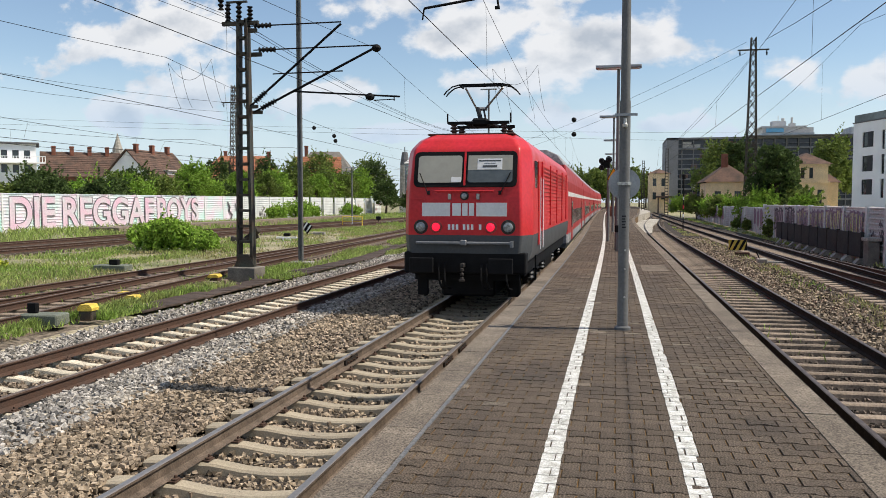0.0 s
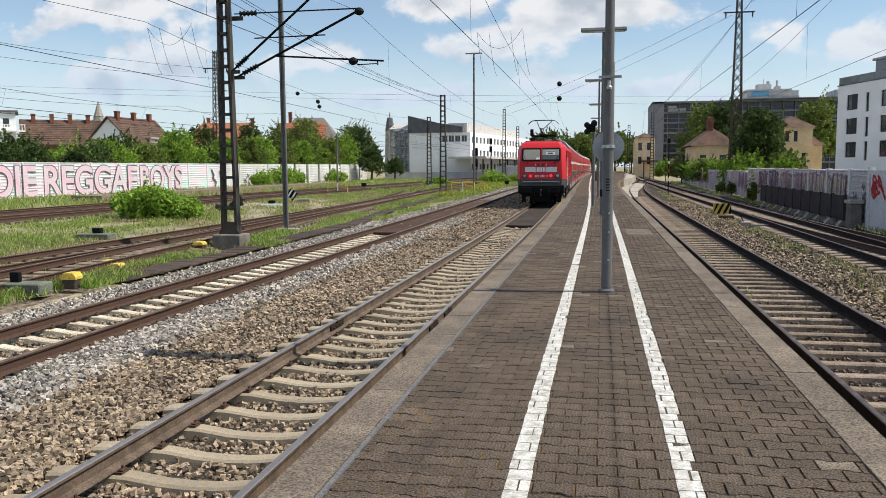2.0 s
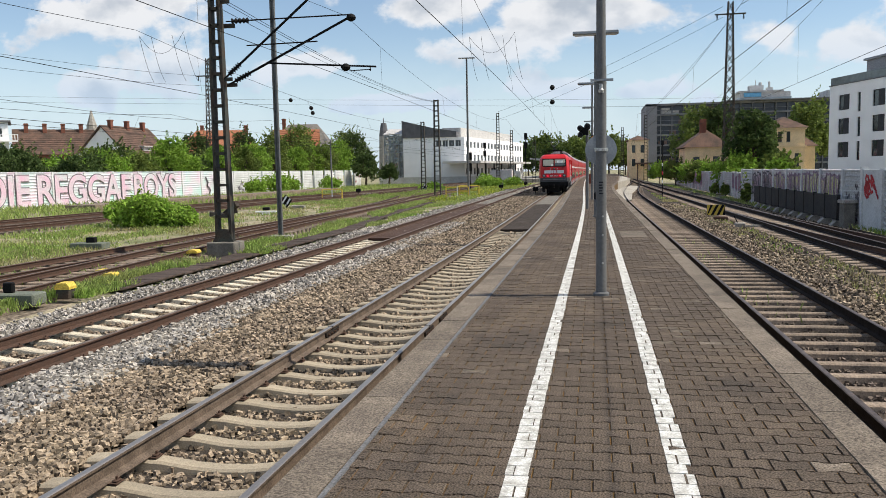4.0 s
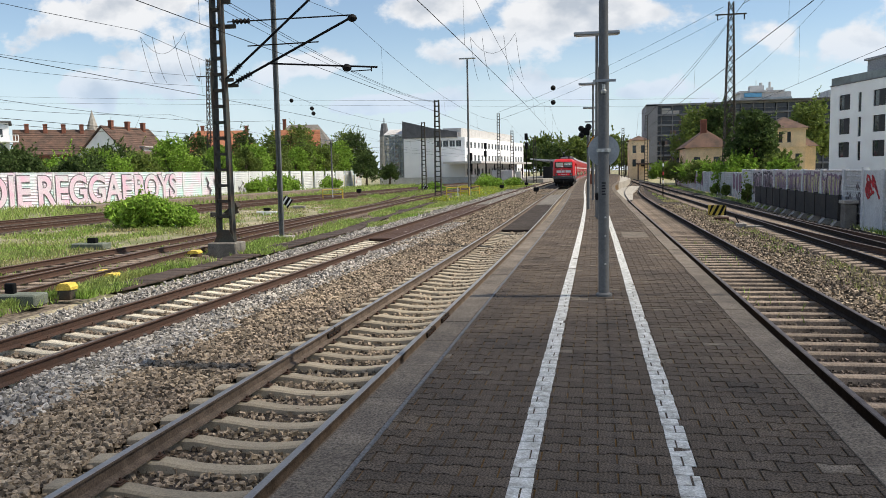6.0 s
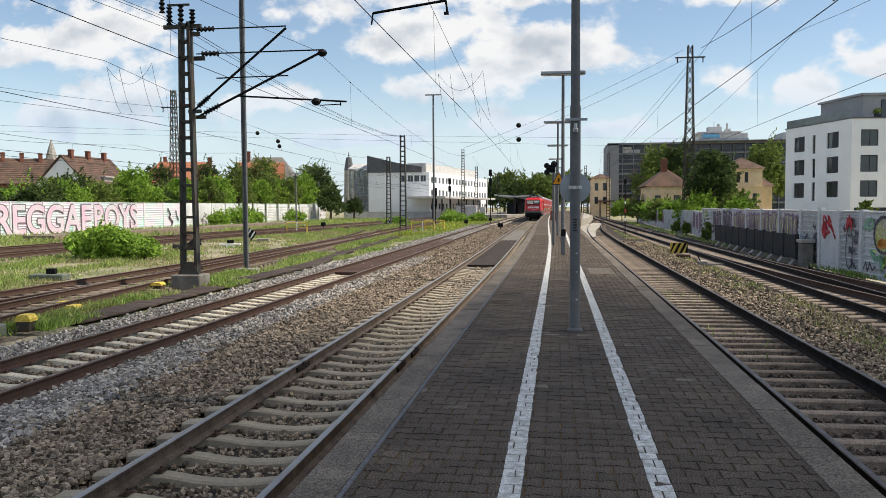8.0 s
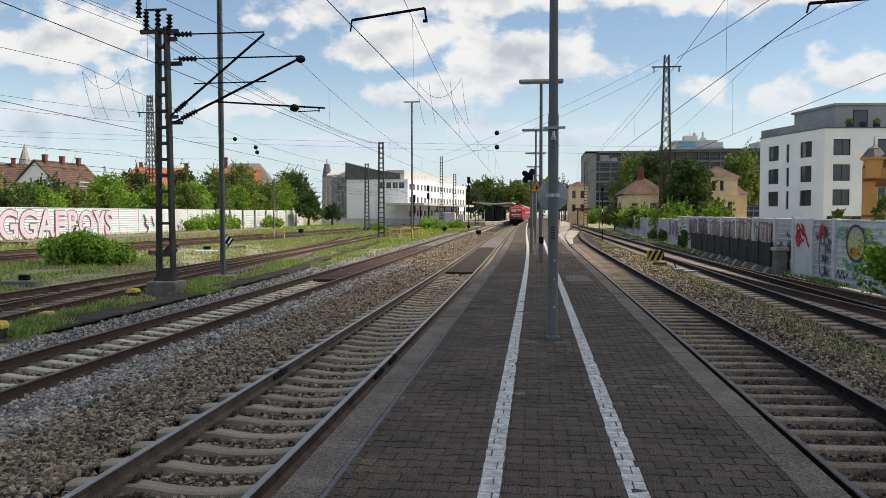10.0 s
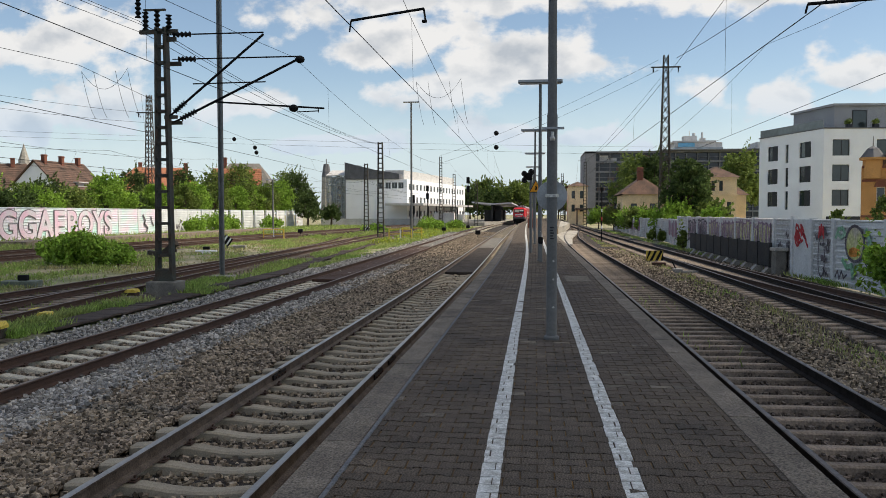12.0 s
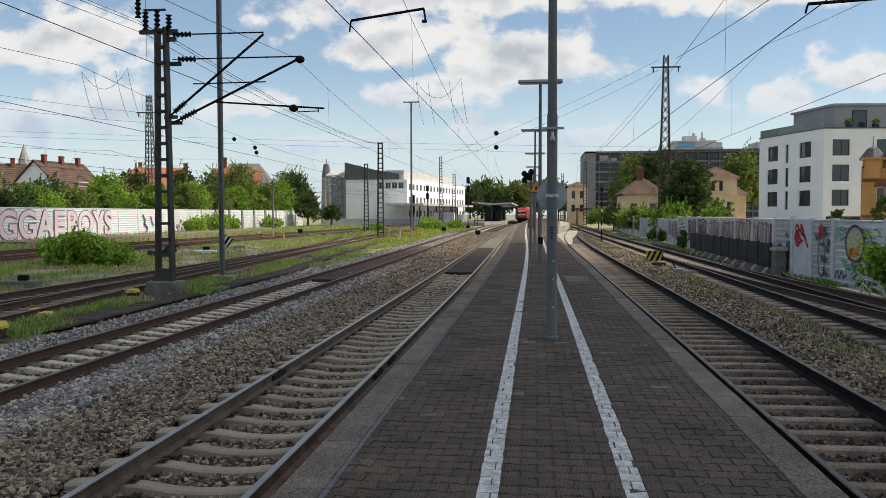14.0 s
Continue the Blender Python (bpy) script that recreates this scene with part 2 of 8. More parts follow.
M = dict(
    # bed under the loose stones: near-black, with the shade of their gaps painted in
    ballast=mat("ballast_gap_shade", (0.050, 0.041, 0.034), 0.95, 0, 0.45, 0.5, 22, 0.9, col2=(0.05, 0.041, 0.035), fine_mix=0.6, dist=0.05),
    ballast_pale=mat("ballast_pale", (0.30, 0.265, 0.22), 0.95, 0, 0.45, 0.5, 9, 0.9, col2=(0.17, 0.15, 0.115), fine_mix=0.7, dist=0.05),
    ballast_yard=mat("ballast_yard", (0.20, 0.165, 0.13), 0.95, 0, 0.45, 0.5, 9, 0.9, col2=(0.09, 0.072, 0.055), fine_mix=0.7, dist=0.05),
    stone=mat("ballast_stone", (0.262, 0.210, 0.152), 0.95, 0, 0.3, 0.8, 30, 0.3, island=0.80, col2=(0.21, 0.166, 0.126)),
    stone_grey=mat("ballast_stone_grey", (0.34, 0.31, 0.27), 0.95, 0, 0.3, 1.0, 30, 0.3, island=0.62, col2=(0.28, 0.265, 0.25)),
    stone_dark=mat("ballast_stone_dark", (0.135, 0.105, 0.085), 0.95, 0, 0.3, 0.8, 30, 0.3, island=0.7, col2=(0.10, 0.08, 0.065)),
    earth=mat("earth", (0.36, 0.31, 0.22), 0.97, 0, 0.4, 0.35, 12, 0.7, col2=(0.14, 0.17, 0.065), fine_mix=0.5, dist=0.05),
    rust=mat("rail_rust", (0.085, 0.048, 0.034), 0.8, 0.1, 0.4, 6, 60, 0.3, col2=(0.07, 0.045, 0.035)),
    rail_dim=mat("rail_dim_top", (0.115, 0.085, 0.068), 0.42, 0.3, 0.4, 4, 50, 0.2),
    rail_top=mat("rail_top", (0.37, 0.335, 0.31), 0.38, 0.75, 0.15, 2, 40, 0.05, fine_mix=0.12),
    rail_worn=mat("rail_worn_top", (0.17, 0.125, 0.10), 0.5, 0.3, 0.4, 4, 50, 0.2),
    rail_side=mat("rail_side", (0.155, 0.118, 0.092), 0.75, 0.1, 0.4, 6, 60, 0.3),
    # rust darkened to near-black: the shade on rail sides is in the colour
    rail_dark=mat("rail_shade_rust", (0.028, 0.022, 0.019), 0.85, 0.0, 0.4, 6, 60, 0.3, spec=0.15),
    sleeper=mat("concrete_sleeper", (0.37, 0.315, 0.235), 0.92, 0, 0.3, 3, 60, 0.3, rnd=0.15, col2=(0.30, 0.26, 0.20), fine_mix=0.2),
    sleeper_old=mat("weathered_sleeper", (0.30, 0.235, 0.18), 0.92, 0, 0.35, 3, 40, 0.5, rnd=0.2, col2=(0.15, 0.122, 0.10)),
    paver=mat("paver", (0.114, 0.087, 0.064), 0.9, 0, 0.3, 1.3, 85, 1.0, rnd=0.16, island=0.0, col2=(0.072, 0.058, 0.048), fine_mix=0.8),
    paver_far=mat("paver_joined", (0.114, 0.087, 0.064), 0.9, 0, 0.3, 0.9, 85, 1.0, island=0.16, col2=(0.072, 0.058, 0.048), fine_mix=0.8),
    joint=mat("joint_sand", (0.085, 0.062, 0.042), 0.97, 0, 0.4, 1.6, 60, 0.4, col2=(0.19, 0.105, 0.03)),
    slab=mat("edge_slab", (0.188, 0.157, 0.125), 0.92, 0, 0.3, 2.6, 70, 0.9, rnd=0.14, col2=(0.125, 0.104, 0.085), fine_mix=0.6),
    white=mat("white_line_paint", (0.66, 0.66, 0.64), 0.75, 0, 0.2, 14, 90, 0.6, col2=(0.36, 0.35, 0.32), island=0.08, fine_mix=0.3),
    blueline=mat("faded_line", (0.12, 0.125, 0.14), 0.85, 0, 0.4, 5, 60, 0.2, col2=(0.15, 0.15, 0.15)),
    footing=mat("weathered_footing", (0.21, 0.195, 0.17), 0.95, 0, 0.3, 2.5, 40, 0.5, col2=(0.12, 0.11, 0.10)),
    sleeper_pale=mat("pale_concrete_sleeper", (0.66, 0.59, 0.47), 0.92, 0, 0.3, 3, 60, 0.4, rnd=0.12, col2=(0.48, 0.43, 0.34)),
    concrete=mat("concrete", (0.36, 0.34, 0.31), 0.92, 0, 0.3, 1.2, 40, 0.4, col2=(0.24, 0.225, 0.20)),
    steel=mat("galvanised_steel", (0.36, 0.38, 0.40), 0.45, 0.6, 0.2, 3, 50, 0.1, fine_mix=0.1),
    pole=mat("grey_pole_paint", (0.145, 0.148, 0.15), 0.62, 0.0, 0.2, 3, 40, 0.1, fine_mix=0.12),
    mast=mat("mast_green_paint", (0.058, 0.064, 0.056), 0.65, 0.1, 0.4, 3, 40, 0.2, col2=(0.068, 0.047, 0.035)),
    black=mat("black_parts", (0.008, 0.008, 0.009), 0.7, 0.0, 0.3, 4, 40, 0.1, spec=0.15),
    red=mat("loco_red", (0.55, 0.030, 0.042), 0.33, 0, 0.25, 1.4, 14, 0.03, col2=(0.50, 0.030, 0.030), fine_mix=0.1),
    grey=mat("loco_grey", (0.062, 0.068, 0.074), 0.5, 0, 0.3, 2, 20, 0.03, col2=(0.075, 0.08, 0.085), fine_mix=0.1),
    yellow=mat("yellow_paint", (0.70, 0.52, 0.10), 0.6, 0, 0.25, 5, 40, 0.1, col2=(0.5, 0.35, 0.05)),
    plaster=mat("white_render", (0.90, 0.91, 0.92), 0.9, 0, 0.08, 0.4, 30, 0.1, fine_mix=0.05),
    glass=glass("window_glass"),
    frame=mat("dark_window_frame", (0.035, 0.037, 0.042), 0.5, 0.2, 0.2, 3, 30, 0.05),
    leaf=leafy("leaf_green", (0.200, 0.255, 0.060), (0.100, 0.150, 0.036)),
    leaf_light=leafy("leaf_light", (0.25, 0.39, 0.058), (0.17, 0.29, 0.042)),
    leaf_dark=leafy("leaf_dark", (0.085, 0.13, 0.038), (0.052, 0.085, 0.026)),
    grass=leafy("grass_blades", (0.21, 0.33, 0.065), (0.37, 0.40, 0.15), 0.35),
    bark=mat("bark", (0.10, 0.08, 0.06), 0.95, 0, 0.4, 4, 30, 0.6),
    rooftile=mat("roof_tiles_brown", (0.150, 0.092, 0.070), 0.9, 0, 0.3, 0.8, 20, 0.3, col2=(0.075, 0.056, 0.048)),
    rooforange=mat("roof_tiles_orange", (0.36, 0.15, 0.085), 0.9, 0, 0.25, 0.8, 20, 0.3),
    slate=mat("slate", (0.14, 0.14, 0.15), 0.8, 0, 0.3, 0.8, 20, 0.2),
    sandstone=mat("yellow_sandstone", (0.82, 0.64, 0.41), 0.9, 0, 0.2, 0.8, 20, 0.2),
    brick=mat("yellow_brick", (0.56, 0.29, 0.11), 0.9, 0, 0.25, 0.8, 20, 0.2),
    darkwall=mat("dark_facade", (0.25, 0.252, 0.265), 0.8, 0, 0.2, 0.3, 10, 0.1),
)

# ---- the plan of the tracks (centre lines, x over y) ----
RAIL = -0.75
BED = -1.05


def curve(pts):
    ys, xs = np.array([p[0] for p in pts], float), np.array([p[1] for p in pts], float)

    def at(y):
        # smooth the polyline by averaging over a sliding stretch
        return float(np.mean(np.interp(np.linspace(y - 9, y + 9, 13), ys, xs)))
    return at


track_a = curve([(-60, -3.18), (28, -3.18), (45, -3.35), (60, -3.60), (105, -4.10), (140, -4.30), (180, -4.0), (220, -3.5), (420, -0.5)])
track_b = curve([(-60, -7.93), (30, -7.93), (50, -8.15), (70, -8.5), (110, -9.0), (150, -9.3), (220, -8.9), (420, -6)])
track_c = curve([(-60, 3.50), (10, 3.50), (40, 3.40), (62, 3.34), (85, 3.7), (110, 5.0), (135, 6.6), (165, 7.9), (300, 9)])
track_d = curve([(-60, 7.9), (40, 7.92), (90, 7.65), (150, 7.9), (300, 9)])
track_d2 = curve([(-20, 13.0), (0, 11.2), (14, 9.75), (24, 8.8), (34, 8.2), (46, 7.93), (60, 7.88), (90, 7.65)])
track_e = curve([(-40, -15.2), (30, -15.3), (46, -15.6), (75, -17.0), (120, -19.5), (220, -23)])
track_e2 = curve([(-40, -10.6), (0, -11.8), (18, -13.1), (30, -14.3), (46, -15.3), (60, -16.2), (75, -17.0)])
track_x = curve([(52, -15.9), (66, -16.9), (84, -19.6), (104, -23.4), (118, -25.2), (132, -25.9)])
track_f = curve([(-40, -30.2), (50, -29.8), (75, -28.6), (105, -25.5), (150, -23.5), (260, -24)])
track_g = curve([(-40, -34.8), (60, -34.4), (100, -32), (150, -29.5), (260, -29)])


def offset_line(f, d, y0, y1, step):
    ys = np.arange(y0, y1 + step * 0.5, step)
    out = []
    for y in ys:
        s = (f(y + 0.5) - f(y - 0.5))
        c = 1 / math.sqrt(1 + s * s)
        out.append((f(y) + d * c, y - d * s * c))
    return out


def sweep(kit, line, prof, mat_of=None):
    """Pulls a closed outline of (sideways, z) along the line of (x, y)."""
    n = len(prof)
    vs, fs, ms = [], [], []
    for i, (x, y) in enumerate(line):
        a, b = line[max(i - 1, 0)], line[min(i + 1, len(line) - 1)]
        dx, dy = b[0] - a[0], b[1] - a[1]
        k = math.hypot(dx, dy)
        sx, sy = dy / k, -dx / k
        vs += [(x + sx * u, y + sy * u, z) for u, z in prof]
    for i in range(len(line) - 1):
        for j in range(n):
            j2 = (j + 1) % n
            fs.append((i * n + j, i * n + j2, (i + 1) * n + j2, (i + 1) * n + j))
            ms.append(mat_of[j] if mat_of else 0)
    base = len(kit.v)
    kit.v += vs
    kit.f += [tuple(q + base for q in f) for f in fs]
    kit.m += ms
    for cap in (tuple(range(n - 1, -1, -1)), tuple(range((len(line) - 1) * n, len(line) * n))):
        kit.f.append(tuple(q + base for q in cap))
        kit.m.append(0)
    return kit

# ---- ground, tracks ----
def make_ground():
    k = Kit()
    xs = [-3000, -300, -120, -60, -50, -40, 40, 60, 120, 300, 3000]
    ys = [-3000, -300, -60, 0, 60, 150, 300, 600, 3000]
    vs = [(x, y, -1.10) for y in ys for x in xs]
    n = len(xs)
    fs = [(j * n + i, j * n + i + 1, (j + 1) * n + i + 1, (j + 1) * n + i) for j in range(len(ys) - 1) for i in range(n - 1)]
    k.add(vs, fs)
    thing("ground", k, M["earth"], "flat earthy railway land with patchy grass", "ground", kind="structure")


RAIL_PROF = [(-0.075, -0.172), (0.075, -0.172), (0.070, -0.158), (0.012, -0.135), (0.010, -0.045), (0.036, -0.030), (0.036, -0.008),
             (0.026, 0.0), (-0.026, 0.0), (-0.036, -0.008), (-0.036, -0.030), (-0.010, -0.045), (-0.012, -0.135), (-0.070, -0.158)]


def sleeper_mesh(name, material, length=2.6, sag=0.05, wide=0.27):
    """A sleeper, lower in the middle, with chamfered edges; its top at the rail seats is z = 0."""
    xs = [-length / 2, -length / 2 + 0.04, -1.0, -0.55, -0.25, 0, 0.25, 0.55, 1.0, length / 2 - 0.04, length / 2]
    k = Kit()
    vs = []
    for x in xs:
        d = abs(x)
        top = 0.0 if d > 0.6 else -sag * (1 - (d / 0.62) ** 2)
        if d > 1.0:
            top = -0.02 * (d - 1.0) / 0.3
        w = wide / 2 * (1.0 if d > 0.6 else 0.86)
        vs += [(x, -w - 0.02, -0.2), (x, -w, top - 0.02), (x, -w + 0.025, top), (x, w - 0.025, top), (x, w, top - 0.02), (x, w + 0.02, -0.2)]
    fs = []
    for i in range(len(xs) - 1):
        for j in range(5):
            fs.append((i * 6 + j, i * 6 + j + 1, i * 6 + 7 + j, i * 6 + 6 + j))
    fs += [(5, 4, 3, 2, 1, 0), tuple(range((len(xs) - 1) * 6, len(xs) * 6))]
    k.add(vs, fs)
    return k.mesh(name, material, smooth=True)


def clip_mesh(name):
    """The rail fastening: a plate with two bolt heads."""
    k = Kit().box(-0.145, -0.06, 0.0, 0.145, 0.06, 0.012)
    for s in (-0.115, 0.115):
        k.box(s - 0.022, -0.04, 0.012, s + 0.022, 0.04, 0.032, bevel=0.008).tube((s, 0, 0.03), (s, 0, 0.058), 0.013, n=6)
    return k.mesh(name, M["rust"])


def make_track(name, line, y0, y1, sleepers, label, rail_top, sleeper_mat, pieces_to, sag=0.05, spacing=0.6, clips=False, wide=0.27):
    root = empty(name, Matrix(), label, "railway track", "railway tracks", "structure")
    for side in (-0.753, 0.753):
        k = Kit()
        sweep(k, offset_line(line, side, y0, y1, 3.0), [(u, RAIL + z) for u, z in RAIL_PROF], [1, 1, 1, 1, 1, 1, 0, 0, 0, 1, 1, 1, 1, 1])
        part("rail", k, [rail_top, M["rust" if rail_top is M["rail_worn"] else "rail_side" if clips else "rail_dark"]], root)
    me = sleeper_mesh(name + "_sleeper", sleeper_mat, sag=sag, wide=wide)
    cm = clip_mesh(name + "_clip") if clips else None
    rest = Kit()
    y, n = sleepers - 12 * spacing, 0
    while y < y1:
        s = line(y + 0.5) - line(y - 0.5)
        m = pose(line(y), y, RAIL - 0.185, 0, 0, -math.degrees(math.atan(s)))
        if y < pieces_to and n < 290:
            ob = new("sleeper", me)
            ob.parent = root
            ob.matrix_basis = m
            if clips and y < 30:
                for side in (-0.753, 0.753):
                    c = new("rail_clip", cm)
                    c.parent = ob
                    c.matrix_basis = pose(side, 0, 0)
            n += 1
        else:
            rest.box(-1.3, -0.13, -0.2, 1.3, 0.13, -0.01, turn=m)
        y += spacing
    if rest.v:
        r = part("sleepers_beyond", rest, sleeper_mat, root)
        r["kind"] = "stuff"
    return root


def bed(name, lines, lift, label, material, y0=-40, y1=420):
    """A ballast bed with sloped shoulders under one line or between two."""
    k = Kit()
    ys = np.arange(y0, y1 + 1, 6.0)
    vs = []
    for y in ys:
        a, b = lines[0](y), lines[1](y)
        vs += [(a - 0.9, y, -1.11), (a, y, lift), (b, y, lift), (b + 0.9, y, -1.11)]
    fs = [(i * 4 + j, i * 4 + j + 1, i * 4 + 5 + j, i * 4 + 4 + j) for i in range(len(ys) - 1) for j in range(3)]
    k.add(vs, fs)
    return thing(name, k, material, label, "ballast", kind="structure")


make_ground()
# the first three beds carry the shade between stones in their colour
bed("ballast_bed_main", (lambda y: track_b(y) - 1.9, lambda y: track_a(y) + 1.75), BED, "dark ballast bed under two tracks, coloured with the shade between stones", M["ballast"])
bed("ballast_bed_side", (lambda y: track_c(y) - 1.8, lambda y: track_c(y) + 2.0), BED + 0.002, "dark ballast bed under a siding, coloured with the shade between stones", M["ballast"])
bed("ballast_bed_far", (lambda y: track_d(y) - 1.7, lambda y: track_d(y) + 2.3), BED - 0.003, "dark ballast bed under old rusty tracks, coloured with the shade between stones", M["ballast"])
bed("ballast_bed_yard", (lambda y: min(track_e(y), track_e2(y)) - 1.3, lambda y: max(track_e(y), track_e2(y)) + 1.2), BED - 0.03, "weedy dark ballast of a yard turnout", M["ballast_yard"])
bed("ballast_bed_outer", (lambda y: track_g(y) - 1.6, lambda y: track_f(y) + 1.6), BED - 0.03, "pale ballast under the outer yard tracks", M["ballast_pale"])

make_track("track_platform", track_a, -12, 420, 0.36, "main track on concrete sleepers with shiny rail heads", M["rail_top"], M["sleeper"], 70, clips=True, wide=0.22, sag=0.06, spacing=0.63)
make_track("track_middle", track_b, -12, 420, 0.1, "track with rusty rails on pale concrete sleepers", M["rail_worn"], M["sleeper_pale"], 70, clips=True, sag=0.06, wide=0.20)
make_track("track_siding", track_c, -12, 165, 0.4, "siding with dark rails on weathered flat sleepers", M["rail_dim"], M["sleeper_old"], 70, sag=0.0, spacing=0.63, wide=0.19)
make_track("track_outer", track_d, -12, 300, 0.2, "old track with dark rusty rails on brown sleepers", M["rail_dim"], M["sleeper_old"], 80, sag=0.0, spacing=0.65)
make_track("track_branch", track_d2, -12, 62, 0.5, "diverging branch of a turnout with rusty rails", M["rail_worn"], M["sleeper_old"], 40, sag=0.0, spacing=0.65)
make_track("track_yard", track_e, -12, 220, 0.3, "rusty yard track on dark wooden sleepers", M["rail_worn"], M["sleeper_old"], 80, sag=0.0, spacing=0.65)
make_track("track_yard_branch", track_e2, -12, 70, 0.5, "rusty diverging turnout track in the yard", M["rail_worn"], M["sleeper_old"], 60, sag=0.0, spacing=0.65)
make_track("track_crossover", track_x, 54, 130, 62.3, "rusty crossover between two yard tracks", M["rail_worn"], M["sleeper_old"], 90, sag=0.0, spacing=0.65)
make_track("track_far_one", track_f, -12, 260, 0.3, "rusty far yard track in weeds", M["rail_worn"], M["sleeper_old"], 10, sag=0.0, spacing=0.65)
make_track("track_far_two", track_g, -12, 260, 0.3, "outermost rusty yard track in weeds", M["rail_worn"], M["sleeper_old"], 10, sag=0.0, spacing=0.65)


# ---- platform ----
def plat_l(y):
    return track_a(y) + 1.68


def plat_r(y):
    return track_c(y) - 1.71 if y < 60 else min(track_c(y) - 1.71, 1.66 + 0.03 * (y - 60))


def make_platform():
    core_k = Kit()
    ys = np.arange(-12, 300, 3.0)
    vs = []
    for y in ys:
        a, b = plat_l(y) + 0.06, plat_r(y) - 0.06
        vs += [(a, y, -1.08), (a, y, -0.0098), (b, y, -0.0098), (b, y, -1.08)]
    fs = [(i * 4 + j, i * 4 + j + 1, i * 4 + 5 + j, i * 4 + 4 + j) for i in range(len(ys) - 1) for j in range(3)] + [(0, 1, 2, 3), tuple(range(4 * len(ys) - 4, 4 * len(ys)))]
    core_k.add(vs, fs)
    return thing("platform", core_k, M["joint"], "narrow island platform with dark interlocking pavers and white lines", "platform", kind="structure")


platform = make_platform()

# ---- the train ----
def loft(kit, layers, mats):
    """Stacks plan outlines: each layer is (z, half width, front y, back y, cheek depth, cheek inset)."""
    rings = []
    for z, w, y0, y1, d, c in layers:
        rings.append([(-w + c, y0, z), (w - c, y0, z), (w, y0 + d, z), (w, y1 - d, z), (w - c, y1, z), (-w + c, y1, z), (-w, y1 - d, z), (-w, y0 + d, z)])
    n = len(kit.v)
    kit.v += [p for r in rings for p in r]
    for k in range(len(rings) - 1):
        kit.f += [(n + 8 * k + i, n + 8 * k + (i + 1) % 8, n + 8 * k + 8 + (i + 1) % 8, n + 8 * k + 8 + i) for i in range(8)]
        kit.m += [mats[k]] * 8
    kit.f += [tuple(range(n + 7, n - 1, -1)), tuple(range(n + 8 * (len(rings) - 1), n + 8 * len(rings)))]
    kit.m += [mats[0], mats[-1]]
    return kit


M.update(
    coach_red=mat("coach_red", (0.32, 0.035, 0.04), 0.4, 0, 0.2, 0.6, 14, 0.02, col2=(0.32, 0.03, 0.03), fine_mix=0.08),
    coach_band=mat("coach_pale_band", (0.58, 0.56, 0.54), 0.5, 0, 0.2, 1, 14, 0.02),
    coach_roof=mat("coach_roof", (0.30, 0.30, 0.31), 0.6, 0.1, 0.3, 0.6, 10, 0.05),
    blind=mat("pale_blind", (0.34, 0.33, 0.28), 0.35, 0, 0.1, 1, 8, 0.0, fine_mix=0.06, spec=0.7),
    dark_pane=mat("dark_pane", (0.11, 0.125, 0.125), 0.12, 0, 0.3, 1.2, 8, 0.0, fine_mix=0.1, spec=0.7),
    panel_white=mat("white_panel", (0.74, 0.75, 0.76), 0.5, 0, 0.1, 3, 20, 0.02, fine_mix=0.05),
    lens=mat("clear_lens", (0.30, 0.33, 0.35), 0.12, 0.3, 0.3, 8, 30, 0.0, spec=0.8),
    iron=mat("greasy_iron", (0.05, 0.045, 0.042), 0.6, 0.3, 0.3, 8, 40, 0.2),
    dull=mat("dull_bar", (0.22, 0.23, 0.24), 0.5, 0.2, 0.2, 6, 40, 0.1, fine_mix=0.1),
    ring=mat("lamp_ring", (0.30, 0.06, 0.055), 0.5, 0, 0.2, 6, 40, 0.05),
    # paler red for the side ribs: fading plus sunlit sheen put into the colour
    red_faded_lit=mat("faded_lit_red", (0.62, 0.075, 0.075), 0.4, 0, 0.2, 1.2, 14, 0.03, col2=(0.52, 0.05, 0.05), fine_mix=0.1),
    tail=glow("tail_light_red", (0.95, 0.012, 0.05), 0.85),
    chrome=mat("worn_metal", (0.45, 0.45, 0.44), 0.4, 0.7, 0.2, 6, 40, 0.1),
    roof_dark=mat("loco_roof_dirt", (0.09, 0.055, 0.05), 0.8, 0, 0.4, 1.5, 12, 0.1),
)


